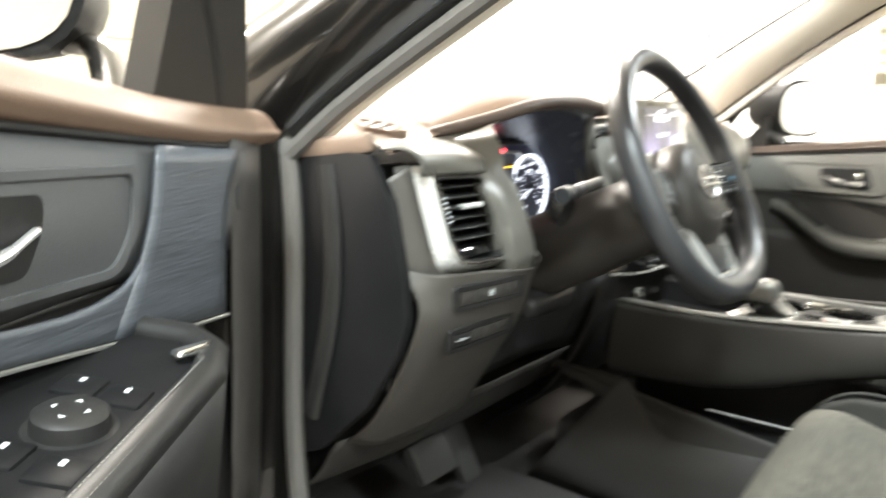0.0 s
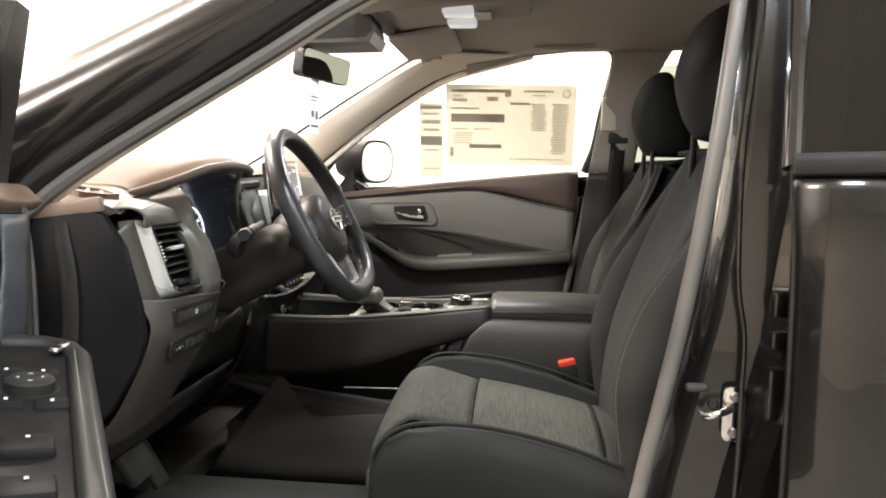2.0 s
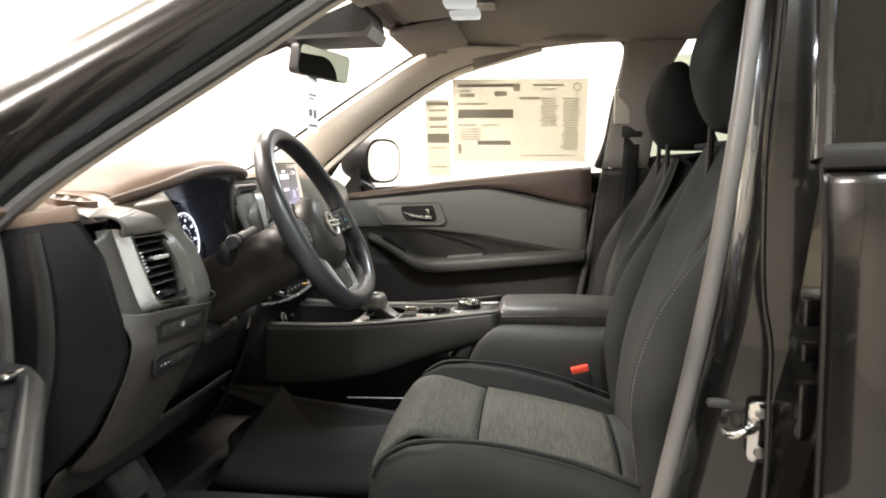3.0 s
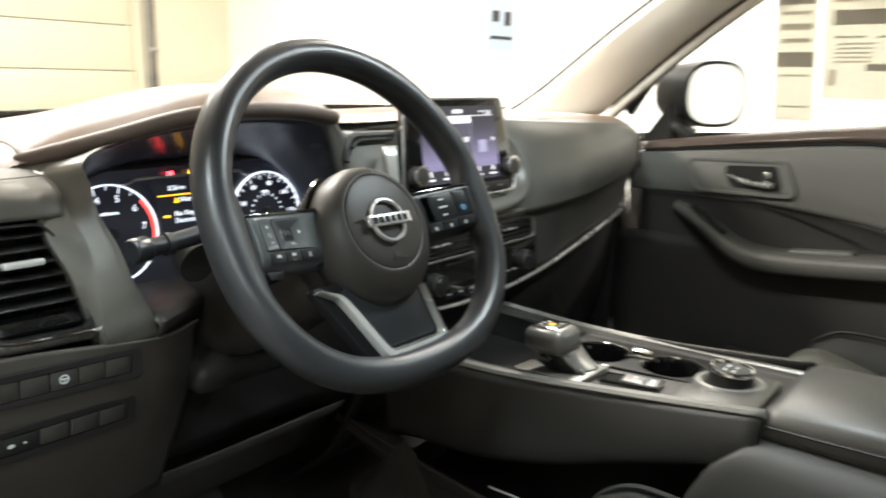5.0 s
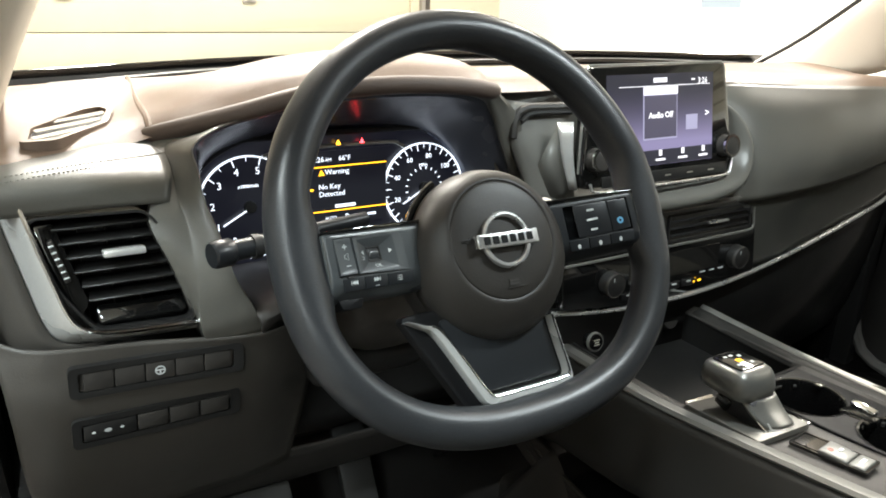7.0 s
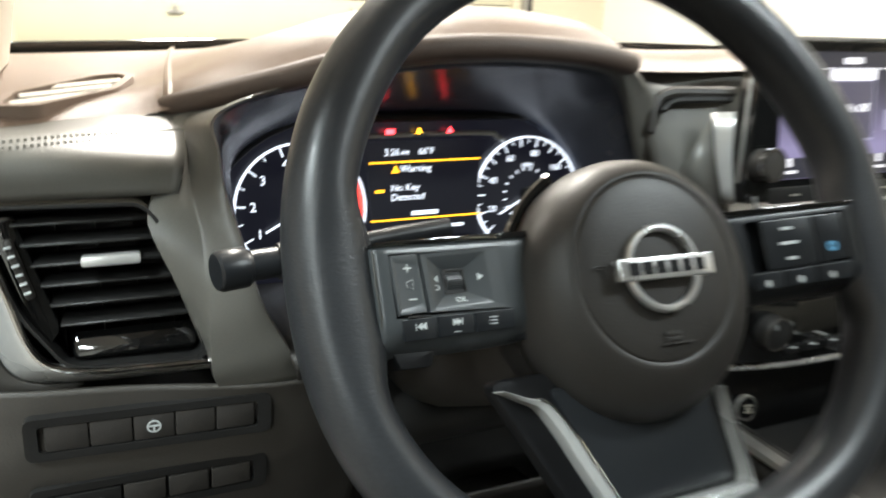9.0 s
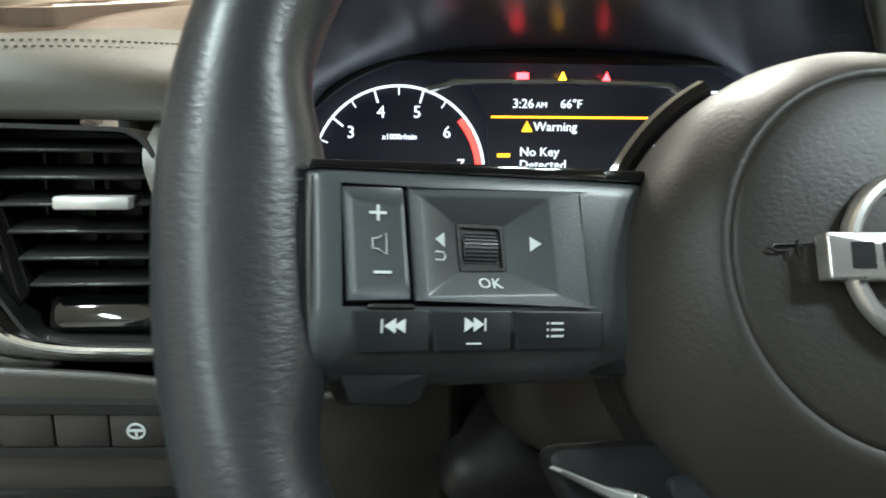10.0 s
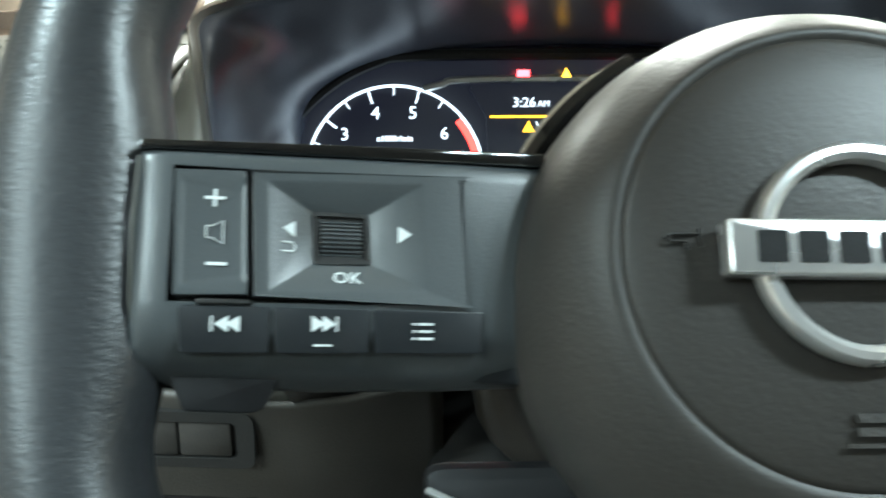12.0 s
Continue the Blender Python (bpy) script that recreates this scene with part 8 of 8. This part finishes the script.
    if not open_:
        frame_top = [(0.050, 1.085), (0.116, 1.168), (0.231, 1.275), (0.323, 1.347), (0.413, 1.401), (0.501, 1.437), (0.587, 1.463), (0.673, 1.479), (0.757, 1.488), (0.841, 1.495), (0.925, 1.494), (0.974, 1.462), (0.965, 1.376), (0.947, 1.292), (0.931, 1.187), (0.905, 1.11)]
    bar("window_frame", [(a - (0.05 if open_ and a < 0.5 else 0), z, lean(z) + 0.004) for a, z in frame_top], 0.013, M_BLACK if open_ else M_RUBBER, 60, 8)
    sail = [(0.075, 1.012), (0.150, 1.026), (0.150, 1.105)] if not open_ else [(-0.015, 1.01), (0.14, 1.034), (0.14, 1.22), (0.085, 1.22)]
    bm = loft([[at(a, z, lean(z) + d) for a, z in sail] for d in (-0.012, 0.016)], True, True)
    part("sail_trim", bm, M_DARK, root, "dark triangular trim by the mirror")
    gl = loft([[at(0.16, 1.03, lean(1.03) - 0.004), at(0.16, 1.12, lean(1.12) - 0.004)], [at(0.40, 1.05, lean(1.05) - 0.004), at(0.40, 1.32, lean(1.32) - 0.004)], [at(0.60, 1.07, lean(1.07) - 0.004), at(0.60, 1.425, lean(1.425) - 0.004)], [at(0.90, 1.105, lean(1.105) - 0.004), at(0.965, 1.475, lean(1.475) - 0.004)]])
    g = part("window_glass", gl, M_GLASS, root, "clear side window glass")
    g.visible_shadow = False
    # outside mirror
    mc = at(0.12, 1.135, -0.205) if open_ else at(0.182, 1.128, -0.131)
    turn = radians(22 if open_ else 26)
    face = ud * math.cos(turn) + nd * math.sin(turn)
    od = ud * math.sin(turn) - nd * math.cos(turn)
    shell = []
    for t, r in ((-0.105, 0.45), (-0.095, 0.72), (-0.06, 0.92), (0.0, 1.0), (0.035, 1.0)):
        shell.append([mc + face * t + od * ((0.102 if open_ else 0.094) * r * math.copysign(abs(math.cos(q)) ** 0.75, math.cos(q))) + Vector((0, 0, 0.074 * r * math.copysign(abs(math.sin(q)) ** 0.75, math.sin(q)))) for q in [2 * math.pi * k / 28 for k in range(28)]])
    mir = part("outside_mirror", loft(shell, True, True), M_SPOKE, root, "black outside mirror housing")
    glass = [[mc + face * 0.0365 + od * ((0.094 if open_ else 0.086) * r * math.copysign(abs(math.cos(q)) ** 0.75, math.cos(q))) + Vector((0, 0, 0.066 * r * math.copysign(abs(math.sin(q)) ** 0.75, math.sin(q)))) for q in [2 * math.pi * k / 28 for k in range(28)]] for r in (1.0, 0.02)]
    part("mirror_glass", loft(glass, True), M_MIRROR, mir)
    part("mirror_foot", tube(curve([mc + od * -0.06 + Vector((0, 0, -0.05)), mc + od * -0.10 + Vector((0, 0, -0.06)), at(0.13 if open_ else 0.19, 1.035, -0.06)], 10), 0.018, 10, flat=0.6), M_PAINT, root)
    return root


PX = 0.757
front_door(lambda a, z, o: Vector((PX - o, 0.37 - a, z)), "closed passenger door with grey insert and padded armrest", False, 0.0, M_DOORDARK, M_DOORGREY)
OPEN = radians(68)
XD, ND, HINGE = Vector((math.sin(OPEN), math.cos(OPEN), 0)), Vector((math.cos(OPEN), -math.sin(OPEN), 0)), Vector((-0.82, 0.27, 0))
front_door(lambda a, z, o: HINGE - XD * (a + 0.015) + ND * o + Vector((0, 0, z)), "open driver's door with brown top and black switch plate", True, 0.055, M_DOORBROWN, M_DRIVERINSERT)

# ---- rear doors, closed ----
for s in S:
    rd = thing("hinged_door", (0.8 * s, -0.65, 0.5), "closed gloss black rear car door with a chrome edge" if s < 0 else "closed rear car door on the passenger side", "car door", "rear doors")
    rows = [[(0.845, y, 0.42), (0.885, y, 0.70), (0.875, y, 1.0), (0.850, y, 1.125)] for y in (-0.614, -0.9, -1.3, -1.7)]
    part("outer_skin", skin([[mirrored(p, s) for p in r] for r in rows], 16, 12), M_PAINT, rd, thick=0.004)
    part("front_edge", skin([[mirrored(p, s) for p in r] for r in ([(0.845, -0.612, 0.42), (0.885, -0.612, 0.70), (0.875, -0.612, 1.0), (0.850, -0.612, 1.125)], [(0.83, -0.622, 0.42), (0.862, -0.622, 0.70), (0.850, -0.622, 1.0), (0.825, -0.622, 1.125)])], 16, 3), M_PAINT, rd, thick=0.003)
    part("belt_trim", tube(curve([mirrored(p, s) for p in ((0.852, -0.610, 1.128), (0.853, -0.9, 1.140), (0.850, -1.3, 1.15), (0.84, -1.7, 1.155))], 16), 0.010, 8, flat=1.3), M_BLACK, rd, "satin black belt moulding")
    fr_ = curve([mirrored(p, s) for p in ((0.842, -0.612, 1.125), (0.80, -0.622, 1.27), (0.735, -0.637, 1.445))], 14)
    part("window_pillar", tube(fr_, 0.013, 8, flat=0.7), M_PIANO, rd, "gloss black window pillar")
    g = part("window_glass", skin([[mirrored(p, s) for p in r] for r in ([(0.838, -0.627, 1.13), (0.795, -0.637, 1.28), (0.735, -0.67, 1.44)], [(0.84, -1.1, 1.145), (0.80, -1.1, 1.29), (0.735, -1.1, 1.455)], [(0.835, -1.5, 1.155), (0.80, -1.5, 1.29), (0.735, -1.5, 1.45)])], 8, 8), M_PRIVACY if s < 0 else M_REARGLASS, rd, "dark tinted rear window glass" if s < 0 else "clear rear side window glass")
    g.visible_shadow = False
    part("bright_edge", tube(curve([mirrored(p, s) for p in ((0.857, -0.608, 1.12), (0.880, -0.608, 1.0), (0.889, -0.608, 0.72), (0.852, -0.608, 0.44))], 24), 0.0022, 6), M_PAINT, rd)
# latch parts and bolts on the driver's middle pillar
part("striker_plate", prism(rounded([(-0.013, -0.034), (0.013, -0.034), (0.013, 0.034), (-0.013, 0.034)], 0.011), 0.006, axes((-0.783, -0.585, 0.832), (0, -1, 0), (0, 0, 1)) @ pose(0, 0, 0, 0, 0, 0), 0.002), M_CHROME, body, "bright steel striker plate")
part("striker_loop", tube(curve([(-0.786, -0.584, 0.842), (-0.806, -0.572, 0.842), (-0.812, -0.556, 0.838), (-0.806, -0.548, 0.834), (-0.790, -0.548, 0.832)], 14), 0.005, 10), M_CHROME, body)
for z in (0.854, 0.810):
    part("plate_bolt", lathe([(0, 0.005), (0.005, 0.005), (0.006, 0)], axes((-0.789, -0.585, z), (0, -1, 0), (0, 0, 1)), 12), M_STEEL, body)
part("bump_stop", box((-0.770, -0.545, 0.858), (0.012, 0.026, 0.010), 0.004, 2), M_RUBBER, body)
for z, h in ((0.972, 0.030), (0.93, 0.02), (0.868, 0.060)):
    part("hinge_piece", box((-0.815, -0.622, z), (0.018, 0.022, h), 0.004, 2), M_PAINT, body)

# ---- cabin fittings ----
mirror = thing("rear_view_mirror", (0.02, 0.15, 1.38), "black rear-view mirror on the windscreen", "mirror")
MM = axes((0.024, 0.118, 1.336), (1, -0.42, -0.02), (0, -0.10, 1))
mo = rounded([(-0.092, -0.030), (0.084, -0.034), (0.090, 0.026), (-0.086, 0.034)], 0.014)
part("housing", prism(mo, -0.028, MM, 0.008, 3), M_BLACK, mirror)
part("mirror_glass", prism([(x * 0.965, y * 0.93) for x, y in mo], 0.0015, MM), M_MIRROR, mirror)
part("stem", tube([(0.02, 0.14, 1.35), (0.02, 0.20, 1.385), (0.02, 0.27, 1.36)], 0.012, 10), M_BLACK, mirror)
SC = Matrix(((0, 0, 1, -0.070), (1, 0, 0, 0), (0, 1, 0, 0), (0, 0, 0, 1)))      # outline in y and z, drawn out along x
part("sensor_cover", prism([(0.000, 1.385), (0.168, 1.380), (0.172, 1.390), (0.100, 1.420), (0.022, 1.450), (0.006, 1.446), (-0.004, 1.410)], 0.150, SC, 0.004, 2), M_BLACK, mirror, "black sensor cover under the windscreen")
part("cover_foot", prism([(0.002, 1.378), (0.160, 1.374), (0.166, 1.379), (0.010, 1.388), (-0.004, 1.402), (-0.008, 1.398)], 0.156, SC @ Matrix.Translation((0, 0, -0.003)), 0.001, 1), M_LOWER, mirror)
tag = thing("hanging_tag", (0.0, 0.13, 1.3), "white paper tag hanging from the rear-view mirror", "paper tag")
M_TAG = surface("pale_grey_card", (0.60, 0.61, 0.62), 0.7, vary=0.05)
TG = axes((0.000, 0.141, 1.247), (1, -0.10, 0), (0.02, 0, 1))
part("paper", prism([(-0.028, -0.062), (0.028, -0.062), (0.028, 0.070), (-0.028, 0.070)], 0.0008, TG), M_TAG, tag)
for k, (x, y, w, h) in enumerate(((0.0, 0.02, 0.04, 0.003), (-0.004, 0.012, 0.03, 0.002), (-0.012, -0.018, 0.014, 0.014), (0.012, -0.02, 0.012, 0.018), (0.0, -0.045, 0.042, 0.004))):
    part("print_block", box((0, 0, 0), (w, h, 0.0004), m=TG @ Matrix.Translation((x, y, 0.0011))), M_DOORDARK if k in (2, 3) else M_LOWER, tag)
# window papers on the passenger glass


def paper(name, y0, y1, z0, z1, label):
    def pt(y, z):
        return Vector((0.716 - (z - 1.119) * math.tan(0.26) - 0.004, y, z))
    th = thing(name, pt((y0 + y1) / 2, z0), label, "window sticker", "window stickers")
    m = axes(pt((y0 + y1) / 2, (z0 + z1) / 2), (0, -1, 0), pt(0, 1.3) - pt(0, 1.1))
    w, h = abs(y1 - y0), (z1 - z0) / math.cos(0.26)
    part("sheet", box((0, 0, 0), (w, h, 0.0006), m=m), M_PAPER, th)
    return th, m, w, h


def printed(th, m, x, y, w, h, mat=None):
    part("print_block", box((0, 0, 0), (w, h, 0.0003), m=m @ Matrix.Translation((x, y, 0.0006))), mat or M_INK, th)


th, m, w, h = paper("price_sheet", -0.095, -0.492, 1.127, 1.368, "large printed price sheet stuck inside the side window")
for x, y, ww, hh, mt in ((-0.10, 0.106, 0.165, 0.009, M_INK), (-0.16, 0.090, 0.03, 0.006, M_INKLIGHT), (-0.155, 0.078, 0.045, 0.010, M_INKLIGHT), (-0.055, 0.082, 0.035, 0.014, M_INKLIGHT), (-0.14, 0.052, 0.09, 0.005, M_INKLIGHT), (-0.10, 0.0225, 0.165, 0.026, M_INK), (-0.155, -0.012, 0.05, 0.004, M_INKLIGHT), (-0.085, -0.012, 0.05, 0.004, M_INKLIGHT), (-0.075, -0.066, 0.10, 0.013, M_INK), (-0.18, -0.085, 0.010, 0.03, M_INKLIGHT), (-0.008, 0.100, 0.02, 0.022, M_INKLIGHT), (0.085, 0.106, 0.09, 0.005, M_INK), (0.085, 0.094, 0.04, 0.004, M_INKLIGHT), (0.03, 0.068, 0.06, 0.008, M_INKLIGHT), (0.085, -0.105, 0.17, 0.003, M_INKLIGHT)):
    printed(th, m, x, y, ww, hh, mt)
part("round_mark", ring(circle(0.013, 20), circle(0.009, 20), 0.0004, m @ Matrix.Translation((0.168, 0.100, 0.0006))), M_INKLIGHT, th)
random.seed(4)
for col, x0 in ((0, 0.085), (1, 0.150)):
    for k in range(22 if col else 12):
        ww = 0.036 + 0.016 * random.random()
        printed(th, m, x0 + 0.005 * random.random(), 0.066 - 0.0072 * k, ww, 0.0038, M_INKLIGHT)
for k in range(5):
    printed(th, m, -0.15 + 0.01 * random.random(), -0.024 - 0.008 * k, 0.06, 0.003, M_INKLIGHT)
th, m, w, h = paper("mileage_sheet", -0.012, -0.085, 1.083, 1.312, "narrow printed sheet stuck inside the side window")
for x, y, ww, hh, mt in ((0, 0.105, 0.065, 0.010, M_INK), (0, 0.085, 0.05, 0.006, M_INKLIGHT), (0, 0.06, 0.055, 0.012, M_INKLIGHT), (0, 0.035, 0.05, 0.008, M_INKLIGHT), (0, 0.0, 0.066, 0.028, M_INK), (0, -0.03, 0.05, 0.004, M_INKLIGHT), (0, -0.09, 0.05, 0.004, M_INKLIGHT)):
    printed(th, m, x, y, ww, hh, mt)
# faint glow added to the clear lenses, to go with the fill there
M_LENS = glowing("lens_added_glow", (0.88, 0.97, 1.0), 0.30, (0.6, 0.6, 0.58))
# overhead console with map lamps
oc = thing("overhead_console", (0, -0.2, 1.47), "grey overhead console with a clear map lamp", "overhead console")
OC = axes((0.0, -0.20, 1.468), (1, 0, 0), (0, -1, 0.10))
part("base", prism(rounded([(-0.11, -0.16), (0.11, -0.16), (0.10, 0.14), (-0.10, 0.14)], 0.03), 0.020, OC @ Matrix.Translation((0, 0, -0.002)) if OC.to_3x3().col[2].z < 0 else OC @ pose(0, 0, 0, 180), 0.008, 3), M_HEAD, oc)
part("lamp_lens", box((-0.06, -0.185, 1.444), (0.055, 0.065, 0.020), 0.006, 3), M_LENS, oc, "clear map lamp lens")
part("lamp_lens", box((0.06, -0.185, 1.444), (0.055, 0.065, 0.020), 0.006, 3), M_LENS, oc, "clear map lamp lens")
part("lamp_switch", box((0, -0.235, 1.446), (0.06, 0.035, 0.006), 0.003, 2), M_PILLAR, oc)
for s in S:
    sv = thing("sun_visor", (0.30 * s, -0.02, 1.44), "grey folded sun visor under the headliner", "sun visor", "sun visors")
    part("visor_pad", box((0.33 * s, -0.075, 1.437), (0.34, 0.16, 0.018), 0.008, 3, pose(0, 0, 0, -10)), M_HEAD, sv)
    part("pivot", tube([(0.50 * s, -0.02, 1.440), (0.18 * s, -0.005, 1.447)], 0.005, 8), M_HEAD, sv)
gh = thing("grab_handle", (0.57, -0.42, 1.45), "grey grab handle on the roof rail over the passenger door", "grab handle")
part("grip", tube(curve([(0.560, -0.34, 1.492), (0.553, -0.36, 1.472), (0.551, -0.44, 1.466), (0.553, -0.52, 1.472), (0.560, -0.54, 1.492)], 20), 0.009, 10), M_HEAD, gh)
